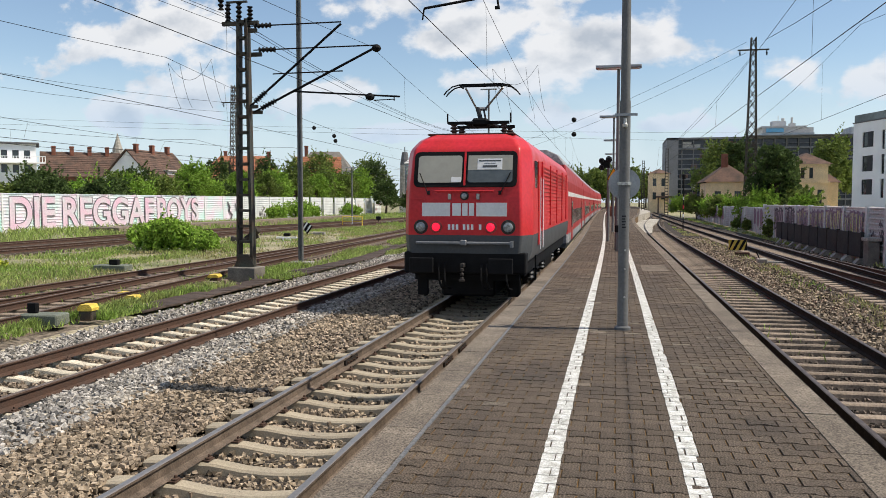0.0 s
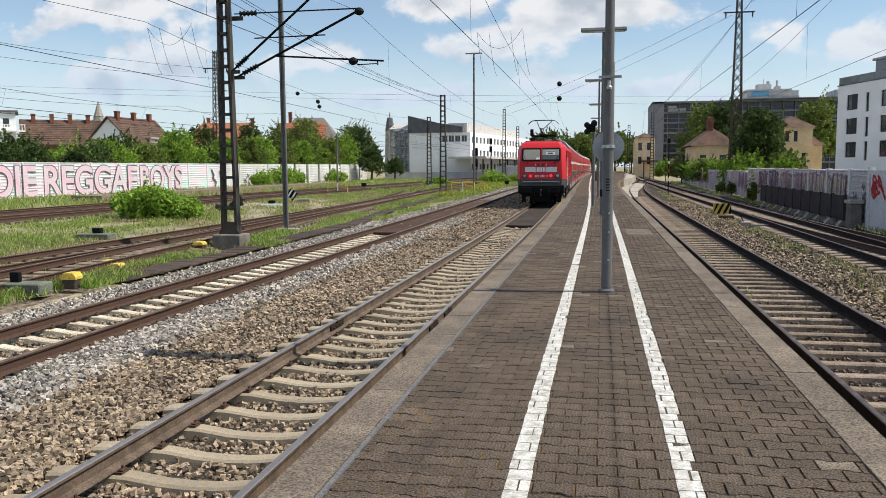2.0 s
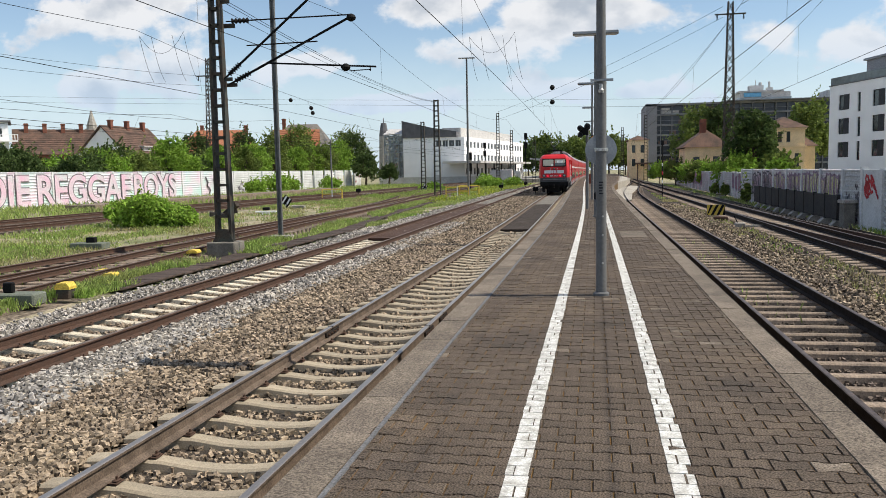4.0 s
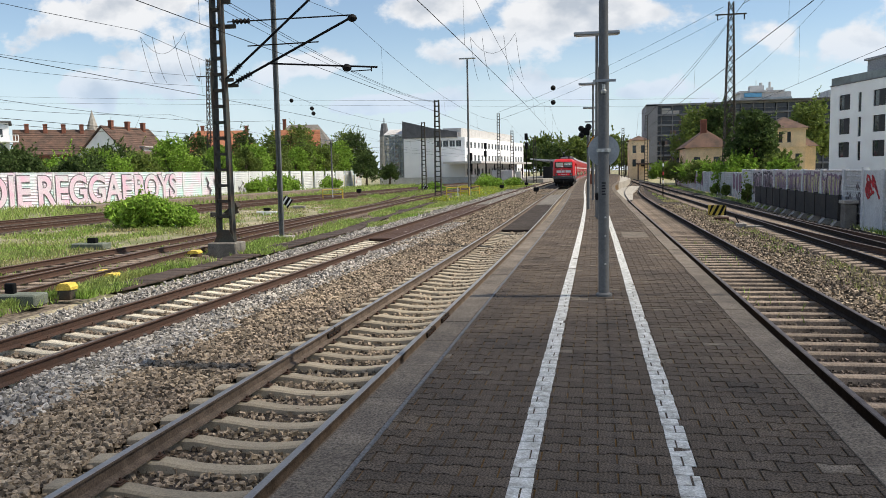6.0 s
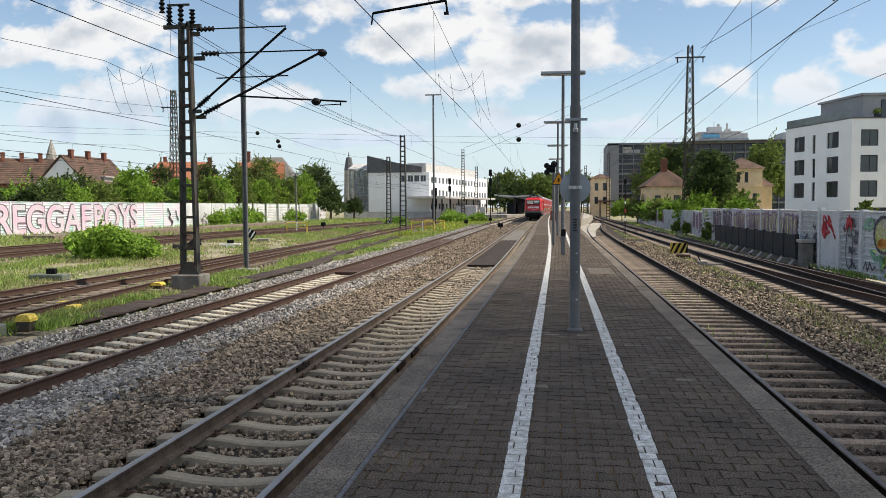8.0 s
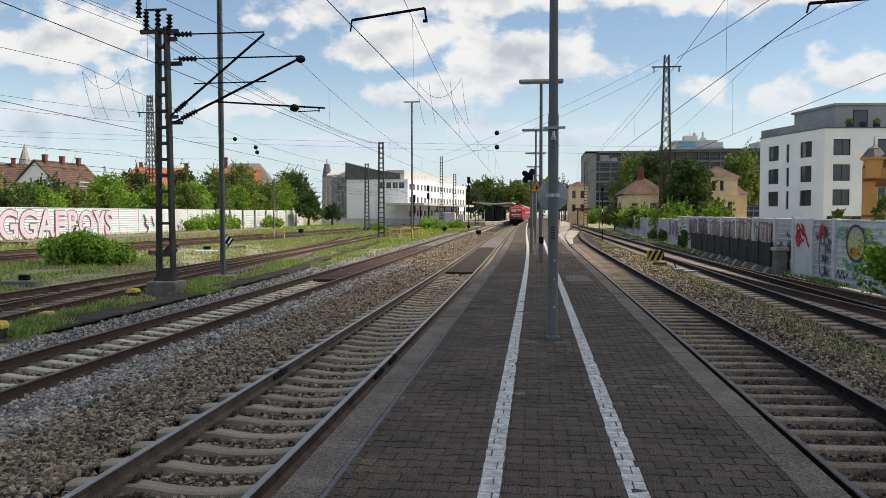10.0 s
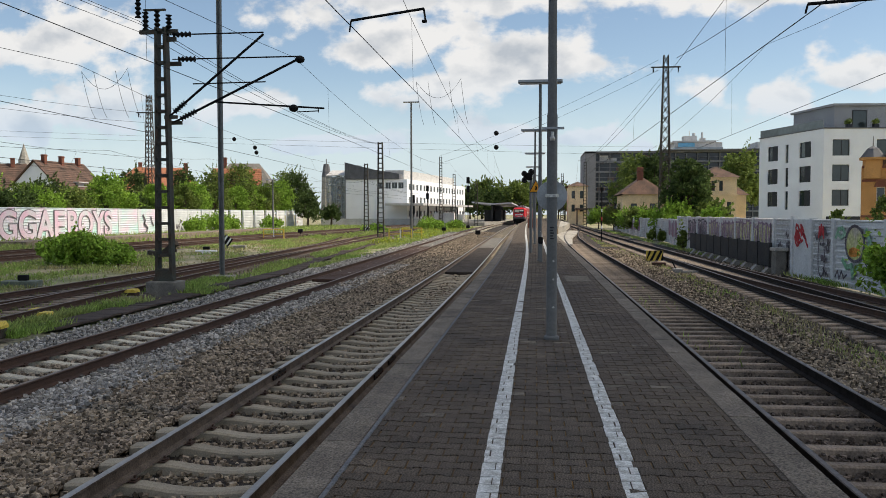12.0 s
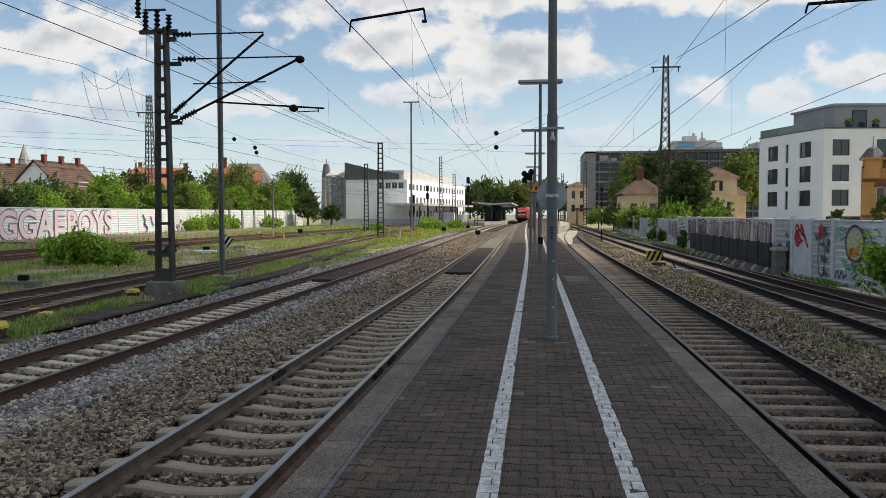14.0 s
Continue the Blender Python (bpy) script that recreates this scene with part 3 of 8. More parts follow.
def make_loco():
    e = empty("locomotive", pose(0, 0, RAIL), "red electric locomotive with grey skirt and lit red tail lamps", "locomotive")
    L = 15.9
    k = Kit()
    layers = [(1.02, 1.38, 0.02, L, 0.5, 0.20), (1.27, 1.46, 0.0, L, 0.55, 0.21), (1.64, 1.485, 0.0, L, 0.55, 0.21), (2.1, 1.485, 0.0, L, 0.55, 0.21), (2.70, 1.475, 0.03, L, 0.55, 0.22),
              (3.40, 1.445, 0.22, L - 0.2, 0.5, 0.23), (3.58, 1.41, 0.30, L - 0.3, 0.45, 0.22), (3.80, 1.24, 0.52, L - 0.5, 0.4, 0.20), (3.93, 1.00, 0.78, L - 0.8, 0.3, 0.2)]
    loft(k, layers, [1, 1, 0, 0, 0, 0, 0, 0])
    k.m[-1] = 2
    body = part("body", k, [M["red"], M["grey"], M["roof_dark"]], e, "red painted body above a grey skirt")
    mod = body.modifiers.new("edge", "BEVEL")
    mod.width, mod.segments, mod.limit_method, mod.angle_limit = 0.06, 3, "ANGLE", radians(14)
    mod.harden_normals = True
    body.data.polygons.foreach_set("use_smooth", [True] * len(body.data.polygons))
    # a gutter round the roof
    part("roof_edge", Kit().box(-1.02, 0.80, 3.92, 1.02, L - 0.8, 3.96, bevel=0.015), M["roof_dark"], e)
    tilt = math.degrees(math.atan(0.19 / 0.7))
    face = pose(0, 0.125, 3.05, -tilt, 0, 0)

    def rounded(x0, x1, z0, z1, r):
        out = []
        for cx, cz, a0 in ((x1 - r, z0 + r, -90), (x1 - r, z1 - r, 0), (x0 + r, z1 - r, 90), (x0 + r, z0 + r, 180)):
            out += [(cx + r * math.cos(radians(a0 + t)), cz + r * math.sin(radians(a0 + t))) for t in (0, 30, 60, 90)]
        return out
    win = part("windscreen_frame", Kit().prism(rounded(-1.16, 1.16, -0.36, 0.455, 0.11), -0.045, 0.02), M["black"], e, "black rubber windscreen surround")
    win.matrix_basis = face
    for x0, x1, m in ((-1.065, -0.065, "blind"), (0.065, 1.065, "dark_pane")):
        p = part("windscreen", Kit().prism(rounded(x0, x1, -0.265, 0.36, 0.07), -0.055, -0.03), M[m], win, "windscreen with a lowered pale blind" if m == "blind" else "dark windscreen")
    part("centre_post", Kit().box(-0.022, -0.06, -0.33, 0.022, -0.02, 0.43), M["red"], win)
    part("paper_sign", Kit().box(0.28, -0.062, 0.03, 0.83, -0.0555, 0.28), M["panel_white"], win, "white paper sign behind the glass")
    k = Kit()
    for x0, x1, z0, z1 in ((0.31, 0.80, 0.215, 0.245), (0.42, 0.68, 0.165, 0.175), (0.40, 0.72, 0.075, 0.125)):
        k.box(x0, -0.066, z0, x1, -0.0625, z1)
    part("sign_bars", k, M["grey"], win)
    part("blind_upper", Kit().box(0.07, -0.0575, 0.02, 1.06, -0.0552, 0.36), M["blind"], win)
    part("grille_sticker", Kit().box(-0.30, -0.0605, -0.26, -0.08, -0.0555, -0.14), M["panel_white"], win)
    for s in (-1, 1):
        k = Kit().tube((s * 0.82, -0.07, -0.50), (s * 1.02, -0.085, -0.05), 0.012, n=6).box(s * 0.80 - 0.03, -0.07, -0.54, s * 0.80 + 0.03, -0.03, -0.46)
        part("wiper", k, M["black"], win)
    part("rain_strip", Kit().tube((-0.66, -0.035, 2.62), (0.66, -0.035, 2.62), 0.018, n=6).box(-0.9, -0.02, 2.42, -1.15, -0.005, 2.45), M["red"], e)
    lamp_z = 1.82

    def lamp(x, z, r, m, name, label):
        ring = part(name, Kit().lathe((x, -0.02, z), (x, 0.02, z), [(0, r * 1.0), (0.2, r * 1.36), (1, r * 1.42)], 20), M["ring" if m == "tail" else "iron"], e, label)
        part("lens", Kit().lathe((x, -0.055, z), (x, 0.0, z), [(0, r * 0.45), (0.3, r * 0.85), (1, r)], 20), M[m], ring)
    for x, m in ((-0.99, "lens"), (-0.64, "tail"), (0.59, "tail"), (0.98, "lens")):
        lamp(x, lamp_z, 0.118 if m == "lens" else 0.102, m, "tail_lamp" if m == "tail" else "headlamp", "lit red tail lamp" if m == "tail" else "round clear headlamp, unlit")
    lamp(0.0, 2.51, 0.07, "lens", "upper_headlamp", "round upper headlamp, unlit")
    for x in (-0.33, 0.31):
        part("socket", Kit().box(x - 0.035, -0.05, 2.43, x + 0.035, 0.03, 2.56, bevel=0.012), M["chrome"], e)
    for x0, x1 in ((-0.96, -0.32), (0.27, 0.95)):
        part("white_panel", Kit().box(x0, -0.012, 2.06, x1, 0.01, 2.36), M["panel_white"], e, "blank white rectangular panel")
    for x0, x1 in ((-0.27, -0.075), (-0.045, 0.075), (0.105, 0.22)):
        part("emblem_block", Kit().box(x0, -0.012, 2.07, x1, 0.01, 2.35), M["panel_white"], e, "plain white block")
    for x in (-0.37, -0.28, -0.19, -0.03, 0.06, 0.15, 0.33):
        part("number_bar", Kit().box(x, -0.008, 1.76, x + 0.055, 0.01, 1.88), M["panel_white"], e, "small pale bar")
    part("step_rail", Kit().box(-1.08, -0.14, 1.44, 1.08, -0.04, 1.50, bevel=0.015).box(-0.07, -0.17, 1.42, 0.07, -0.03, 1.54, bevel=0.02).box(1.04, -0.15, 1.38, 1.10, -0.02, 1.52), M["dull"], e, "dull metal shunter's step bar")
    part("buffer_beam", Kit().box(-1.38, 0.0, 0.78, 1.38, 0.45, 1.26, bevel=0.03), M["black"], e)
    for s in (-1, 1):
        b = part("buffer", Kit().lathe((s * 0.875, 0.0, 0.99), (s * 0.875, -0.42, 0.99), [(0, 0.14), (0.1, 0.13), (0.75, 0.10), (0.8, 0.10)], 14), M["black"], e)
        part("buffer_plate", Kit().box(s * 0.875 - 0.27, -0.47, 0.82, s * 0.875 + 0.27, -0.42, 1.16, bevel=0.03), M["black"], b)
    k = Kit().box(-0.05, -0.28, 0.93, 0.05, 0.0, 1.03, bevel=0.02)
    for z in (0.90, 0.80, 0.70):
        k.box(-0.04, -0.32, z - 0.05, 0.04, -0.24, z + 0.03, bevel=0.02)
    k.tube((-0.06, -0.30, 0.66), (0.06, -0.30, 0.66), 0.03, n=8)
    part("screw_coupling", k, M["iron"], e, "worn metal screw coupling")
    for x, pts in ((-0.42, None), (-0.55, None), (0.40, None), (0.52, None), (0.95, None)):
        z0 = 1.0
        line = [(x, -0.05, z0), (x + 0.01, -0.20, z0 - 0.12), (x + 0.03, -0.24, z0 - 0.35), (x + 0.07, -0.16, z0 - 0.52), (x + 0.12, -0.04, z0 - 0.55)]
        part("air_hose", Kit().path(line, 0.022, 7), M["black"], e)
    part("rail_guard", Kit().box(-1.2, 0.55, 0.22, -0.95, 0.65, 0.72, bevel=0.02).box(0.95, 0.55, 0.22, 1.2, 0.65, 0.72, bevel=0.02).box(-1.2, 0.32, 0.60, 1.2, 0.40, 0.75), M["black"], e)
    for y in (4.3, L - 4.3):
        k = Kit().box(-1.12, y - 2.2, 0.50, -0.98, y + 2.2, 0.85, bevel=0.03).box(0.98, y - 2.2, 0.50, 1.12, y + 2.2, 0.85, bevel=0.03).box(-1.0, y - 0.4, 0.45, 1.0, y + 0.4, 0.95)
        bogie = part("bogie", k, M["black"], e)
        for wy in (y - 1.65, y + 1.65):
            for s in (-1, 1):
                part("wheel", Kit().lathe((s * 0.69, wy, 0.62), (s * 0.83, wy, 0.62), [(0, 0.655), (0.25, 0.625), (1, 0.61)], 24), M["black"], bogie)
            for s in (-1, 1):
                part("spring", Kit().lathe((s * 1.17, wy + 0.35, 0.45), (s * 1.17, wy + 0.35, 0.98), [(i / 10, 0.07 if i % 2 else 0.11) for i in range(11)], 10), M["grey"], bogie)
    part("underframe", Kit().box(-0.62, 0.5, 0.22, 0.62, L - 0.5, 0.98, bevel=0.05).box(-1.3, 0.45, 0.72, 1.3, L - 0.45, 1.0), M["black"], e)
    part("underfloor_box", Kit().box(-1.25, 6.6, 0.35, 1.25, 9.3, 1.02, bevel=0.05), M["black"], e)
    for s in (-1, 1):
        k = Kit()
        for i in range(15):
            z = 1.80 + i * 0.105
            k.box(min(s * 1.48, s * 1.492), 2.75, z, max(s * 1.48, s * 1.492), L - 2.75, z + 0.045)
        part("side_ribs", k, M["red_faded_lit"], e, "horizontal ribs of the ventilation panels")
        for y in (2.6, 5.3, 8.0, 10.7, L - 2.75):
            part("panel_frame", Kit().box(min(s * 1.48, s * 1.522), y, 1.72, max(s * 1.48, s * 1.522), y + 0.09, 3.38), M["red"], e)
        part("cab_side_window", Kit().box(min(s * 1.455, s * 1.475), 1.0, 2.62, max(s * 1.455, s * 1.475), 1.62, 3.32, turn=None), M["glass"], e)
        part("cab_door", Kit().box(min(s * 1.47, s * 1.495), 1.75, 1.35, max(s * 1.47, s * 1.495), 2.4, 3.35), M["red"], e)
        for y in (1.72, 2.46):
            part("grab_rail", Kit().tube((s * 1.54, y, 1.25), (s * 1.54, y, 2.95), 0.013, n=6), M["panel_white"], e)
        part("ladder", Kit().box(min(s * 1.36, s * 1.46), 1.8, 0.40, max(s * 1.36, s * 1.46), 2.35, 0.44).box(min(s * 1.36, s * 1.46), 1.8, 0.75, max(s * 1.36, s * 1.46), 2.35, 0.79).box(min(s * 1.4, s * 1.44), 1.8, 0.4, max(s * 1.4, s * 1.44), 1.84, 1.1), M["black"], e)
    # roof gear
    for y in (2.0, 3.1):
        for x in (-0.62, 0.62):
            part("roof_insulator", Kit().lathe((x, y, 3.95), (x, y, 4.27), [(i / 8, 0.045 if i % 2 else 0.10) for i in range(9)], 12), M["roof_dark"], e)
    k = Kit().box(-0.75, 1.9, 4.27, 0.75, 2.0, 4.34).box(-0.75, 3.05, 4.27, 0.75, 3.15, 4.34).box(-0.35, 1.9, 4.27, -0.25, 3.15, 4.34).box(0.25, 1.9, 4.27, 0.35, 3.15, 4.34).box(-0.2, 2.1, 4.24, 0.2, 2.7, 4.44, bevel=0.05)
    for x in (-0.78, 0.78):
        k.tube((x, 2.0, 4.30), (x, 1.98, 4.54), 0.02, n=6)
    panto = part("pantograph", k, M["black"], e, "raised single-arm pantograph")
    part("lower_arm", Kit().tube((0.0, 2.35, 4.37), (-0.25, 3.35, 4.80), 0.06, n=8).tube((0.12, 2.35, 4.37), (-0.1, 3.35, 4.80), 0.025, n=6), M["black"], panto)
    part("upper_arm", Kit().tube((-0.28, 3.35, 4.80), (-0.42, 2.5, 5.22), 0.028, n=6).tube((-0.05, 3.35, 4.80), (0.52, 2.5, 5.22), 0.028, n=6).tube((-0.3, 3.35, 4.80), (0.0, 3.35, 4.80), 0.05, n=8), M["chrome"], panto)
    k = Kit()
    for y in (2.3, 2.6):
        k.box(-0.55, y - 0.02, 5.26, 0.55, y + 0.02, 5.30)
        for s in (-1, 1):
            k.path([(s * 0.55, y, 5.28), (s * 0.72, y, 5.24), (s * 0.87, y, 5.13), (s * 0.94, y, 5.04)], 0.018, 6)
    for x in (-0.5, 0.5):
        k.box(x - 0.02, 2.3, 5.22, x + 0.02, 2.6, 5.26)
    part("collector_head", k, M["black"], panto)
    k = Kit()
    for i in range(5):
        y = 4.6 + i * 1.3
        k.lathe((0.55, y, 3.95), (0.55, y, 4.22), [(j / 6, 0.04 if j % 2 else 0.085) for j in range(7)], 10)
    k.path([(0.55, 4.6, 4.24), (0.55, 9.8, 4.24)], 0.02, 6).path([(0.5, 3.1, 4.32), (0.55, 4.6, 4.26)], 0.02, 6)
    part("roof_line", k, M["black"], e)
    k = Kit()
    for y in (5.0, 7.0, 9.0, 11.0):
        k.box(-0.75, y, 3.90, 0.3, y + 1.5, 4.05, bevel=0.03)
    part("roof_hatches", k, M["roof_dark"], e)
    return e


def make_coach():
    e = empty("double_deck_coach", pose(0, 0, RAIL), "red double-deck railway coach with pale band and dark windows", "railway coach", "coaches of the train")
    L = 26.3
    k = Kit()
    w = 1.39
    loft(k, [(0.42, w - 0.06, 0.25, L - 0.25, 0.1, 0.06), (0.62, w, 0.25, L - 0.25, 0.1, 0.06), (1.0, w, 0.25, L - 0.25, 0.1, 0.06), (2.62, w, 0.25, L - 0.25, 0.1, 0.06), (2.82, w, 0.25, L - 0.25, 0.1, 0.06), (3.25, w, 0.25, L - 0.25, 0.1, 0.06),
             (3.95, w - 0.14, 0.25, L - 0.25, 0.1, 0.06), (4.35, w - 0.42, 0.3, L - 0.3, 0.1, 0.06), (4.58, w - 0.9, 0.35, L - 0.35, 0.1, 0.06)], [1, 3, 0, 2, 0, 0, 3, 3])
    part("body", k, [M["coach_red"], M["grey"], M["coach_band"], M["coach_roof"]], e, "red body with a pale waist band and grey roof")
    for s in (-1, 1):
        for i in range(9):
            y = 5.6 + i * 1.75
            up = part("upper_window", Kit().box(-0.012, 0, 0, 0.012, 1.35, 0.62), M["glass"], e)
            up.matrix_basis = pose(s * (w - 0.045), y, 3.10, 0, -s * 11.3, 0)
            part("lower_window", Kit().box(min(s * (w - 0.01), s * (w + 0.012)), y, 1.30, max(s * (w - 0.01), s * (w + 0.012)), y + 1.35, 2.02), M["glass"], e)
        for y in (3.6, L - 5.4):
            d = part("door", Kit().box(min(s * (w - 0.01), s * (w + 0.02)), y, 0.62, max(s * (w - 0.01), s * (w + 0.02)), y + 1.7, 2.58), M["coach_red"], e)
            for u in (0.15, 0.95):
                part("door_pane", Kit().box(min(s * w, s * (w + 0.03)), y + u, 1.2, max(s * w, s * (w + 0.03)), y + u + 0.6, 2.4), M["glass"], d)
    for y in (-0.05, L - 0.3):
        part("gangway", Kit().box(-0.6, y, 1.1, 0.6, y + 0.35, 3.3, bevel=0.08), M["black"], e)
    for y in (3.2, L - 3.2):
        b = part("bogie", Kit().box(-1.1, y - 1.6, 0.3, 1.1, y + 1.6, 0.75, bevel=0.05), M["black"], e)
        for wy in (y - 1.25, y + 1.25):
            for s in (-1, 1):
                part("wheel", Kit().lathe((s * 0.69, wy, 0.46), (s * 0.83, wy, 0.46), [(0, 0.49), (0.25, 0.46), (1, 0.45)], 18), M["black"], b)
    return e


loco = make_loco()
coaches = [make_coach()]
for _i in range(4):
    coaches.append(copy_thing(coaches[0], pose(0, 30 * (_i + 1), RAIL)))

# front of the locomotive along the track, by the clock
TRAIN_S = [(0, 17.7), (0.5, 25.7), (1, 33.6), (1.5, 41.5), (2, 49.3), (2.5, 57.1), (3, 64.9), (4.2, 83.8), (5.5, 104), (7, 127), (8, 142), (8.5, 149.2), (9.7, 166), (11, 182), (12, 194), (13, 206), (14, 217.5)]


def motions():
    def ride(ob, ahead, length):
        rows = []
        for t, s0 in TRAIN_S:
            y = s0 + ahead
            a, b = track_a(y + 3), track_a(y + length - 3)
            slope = (b - a) / (length - 6)
            rows.append((t, pose(a - 3 * slope, y, RAIL, 0, 0, -math.degrees(math.atan(slope)))))
        walk(ob, rows)
    ride(loco, 0.0, 15.9)
    for i, c in enumerate(coaches):
        ride(c, 16.7 + i * 26.8, 26.3)
    drift(cloud)

# ---- lamps, masts and wires ----
M["mast_grey"] = mat("weathered_mast_grey", (0.15, 0.155, 0.155), 0.6, 0.3, 0.3, 3, 40, 0.1)


def insulator(kit, p, q, r=0.075, n=5, mat=0):
    kit.lathe(p, q, [(i / (2 * n), r * 0.4 if i % 2 else r) for i in range(2 * n + 1)], 10, mat)


def make_platform_lamp(x, y, first):
    e = empty("platform_lamp", pose(x, y, 0), "grey steel platform lamp post with a flat cross-bar luminaire", "lamp post", "platform lamps")
    top = 6.15
    pole = part("pole", Kit().tube((0, 0, 0), (0, 0, 2.9), 0.067, n=20).tube((0, 0, 2.9), (0, 0, top), 0.060, 0.048, n=20).lathe((0, 0, 0), (0, 0, 0.05), [(0, 0.10), (0.6, 0.10), (1, 0.075)], 20), M["pole"], e, smooth=True)
    for z in (0.42, 0.78, 1.02):
        part("bolt", Kit().tube((0.02, -0.084, z), (0.02, -0.05, z), 0.014, n=6), M["chrome"], pole)
    lum = part("luminaire", Kit().box(-0.76, -0.17, top - 0.02, 0.76, 0.17, top + 0.085, bevel=0.02), M["steel"], e, "flat grey luminaire")
    part("diffuser", Kit().box(-0.70, -0.10, top - 0.05, 0.70, 0.10, top - 0.018, bevel=0.01), M["panel_white"], lum)
    return e


def make_lamps():
    for i, y in enumerate((10.56, 28.3, 44.5, 61.5, 79.0, 97.0, 115.0)):
        x = 0.215 if i == 0 else 0.5 * (track_a(y) + 2.91 + 0.62)
        if i == 2:
            x -= 0.1
        make_platform_lamp(x, y, i == 0)
    # things clamped to the first post
    e = empty("round_sign", pose(0.215, 10.64, 1.86), "back of a round grey metal sign clamped to a lamp post", "sign")
    part("disc", Kit().lathe((0, 0.05, 0), (0, 0.056, 0), [(0, 0.20), (1, 0.20)], 40), M["steel"], e)
    part("clamp", Kit().lathe((0, -0.08, -0.02), (0, -0.08, 0.02), [(0, 0.086), (1, 0.086)], 20).box(-0.05, -0.03, -0.02, 0.05, 0.055, 0.02), M["chrome"], e)
    e = empty("bracket", pose(0.215, 10.56, 2.72), "small grey cross bracket with a hanging socket on a post", "bracket")
    part("bar", Kit().box(-0.13, -0.09, -0.015, 0.15, -0.06, 0.015), M["steel"], e)
    part("socket", Kit().lathe((0.0, -0.11, -0.16), (0.0, -0.11, -0.05), [(0, 0.03), (0.3, 0.035), (0.5, 0.02), (1, 0.02)], 12), M["chrome"], e)
    k = Kit()
    for i in range(5):
        k.box(0.19, 10.488, 1.30 + i * 0.035, 0.19 + (0.04 if i % 2 else 0.05), 10.497, 1.318 + i * 0.035)
    thing("sticker", k, M["frame"], "weathered sticker with rows of dark bars on a post", "sticker")


def make_mast(x, y, height, label, base=True, half=0.20, depth=0.14, panels=None):
    """A mast of two channel uprights joined by battens."""
    e = empty("catenary_mast", pose(x, y, -1.0), label, "catenary mast", "catenary masts")
    t = 0.10
    for s in (-1, 1):
        k = Kit()
        b, a = half + 0.05, half - 0.06
        k.add([(s * b - t / 2, -depth, 0.3), (s * b + t / 2, -depth, 0.3), (s * b + t / 2, depth, 0.3), (s * b - t / 2, depth, 0.3),
               (s * a - t / 2, -depth, height), (s * a + t / 2, -depth, height), (s * a + t / 2, depth, height), (s * a - t / 2, depth, height)],
              [(3, 2, 1, 0), (4, 5, 6, 7), (0, 1, 5, 4), (1, 2, 6, 5), (2, 3, 7, 6), (3, 0, 4, 7)])
        part("upright", k, M["mast"], e)
    n = panels or int(height / 0.55)
    for i in range(n + 1):
        z = 0.75 + (height - 0.85) * i / n
        a = half + 0.05 - 0.11 * z / height
        for v in (-depth, depth - 0.03):
            part("batten", Kit().box(-a, v, z - 0.045, a, v + 0.03, z + 0.045), M["mast"], e)
    if base:
        part("footing", Kit().box(-0.50, -0.42, -0.3, 0.50, 0.42, 0.42, bevel=0.03), M["footing"], e, "weathered concrete footing")
        part("gusset", Kit().prism([(-0.38, 0.42), (0.38, 0.42), (0.16, 0.85), (-0.16, 0.85)], -0.17, -0.15), M["mast"], e)
    return e


def lattice_tower(x, y, z0, z1, w0, w1, label, arms):
    e = empty("lattice_tower", pose(x, y, z0), label, "lattice tower", "lattice towers")
    h = z1 - z0
    for sx in (-1, 1):
        for sy in (-1, 1):
            part("leg", Kit().tube((sx * w0, sy * w0, 0), (sx * w1, sy * w1, h), 0.09, 0.07, n=5), M["mast"], e)
    n = int(h / 1.3)
    for f in range(4):
        r = Matrix.Rotation(radians(90 * f), 3, "Z")
        for i in range(n):
            a, b = i / n, (i + 1) / n
            wa, wb = w0 + (w1 - w0) * a, w0 + (w1 - w0) * b
            for s in (-1, 1):
                part("brace", Kit().tube(r @ Vector((-s * wa, -wa, a * h)), r @ Vector((s * wb, -wb, b * h)), 0.045, n=4), M["mast"], e)
    for z, half in arms:
        k = Kit().box(-half, -0.1, z - z0 - 0.12, half, 0.1, z - z0 + 0.05)
        arm = part("crossarm", k, M["mast"], e)
        for s in (-1, 1):
            kk = Kit()
            insulator(kk, (s * half * 0.85, 0, z - z0 - 0.12), (s * half * 0.85, 0, z - z0 - 0.75), 0.12, 4)
            part("insulator", kk, M["black"], arm)
    return e


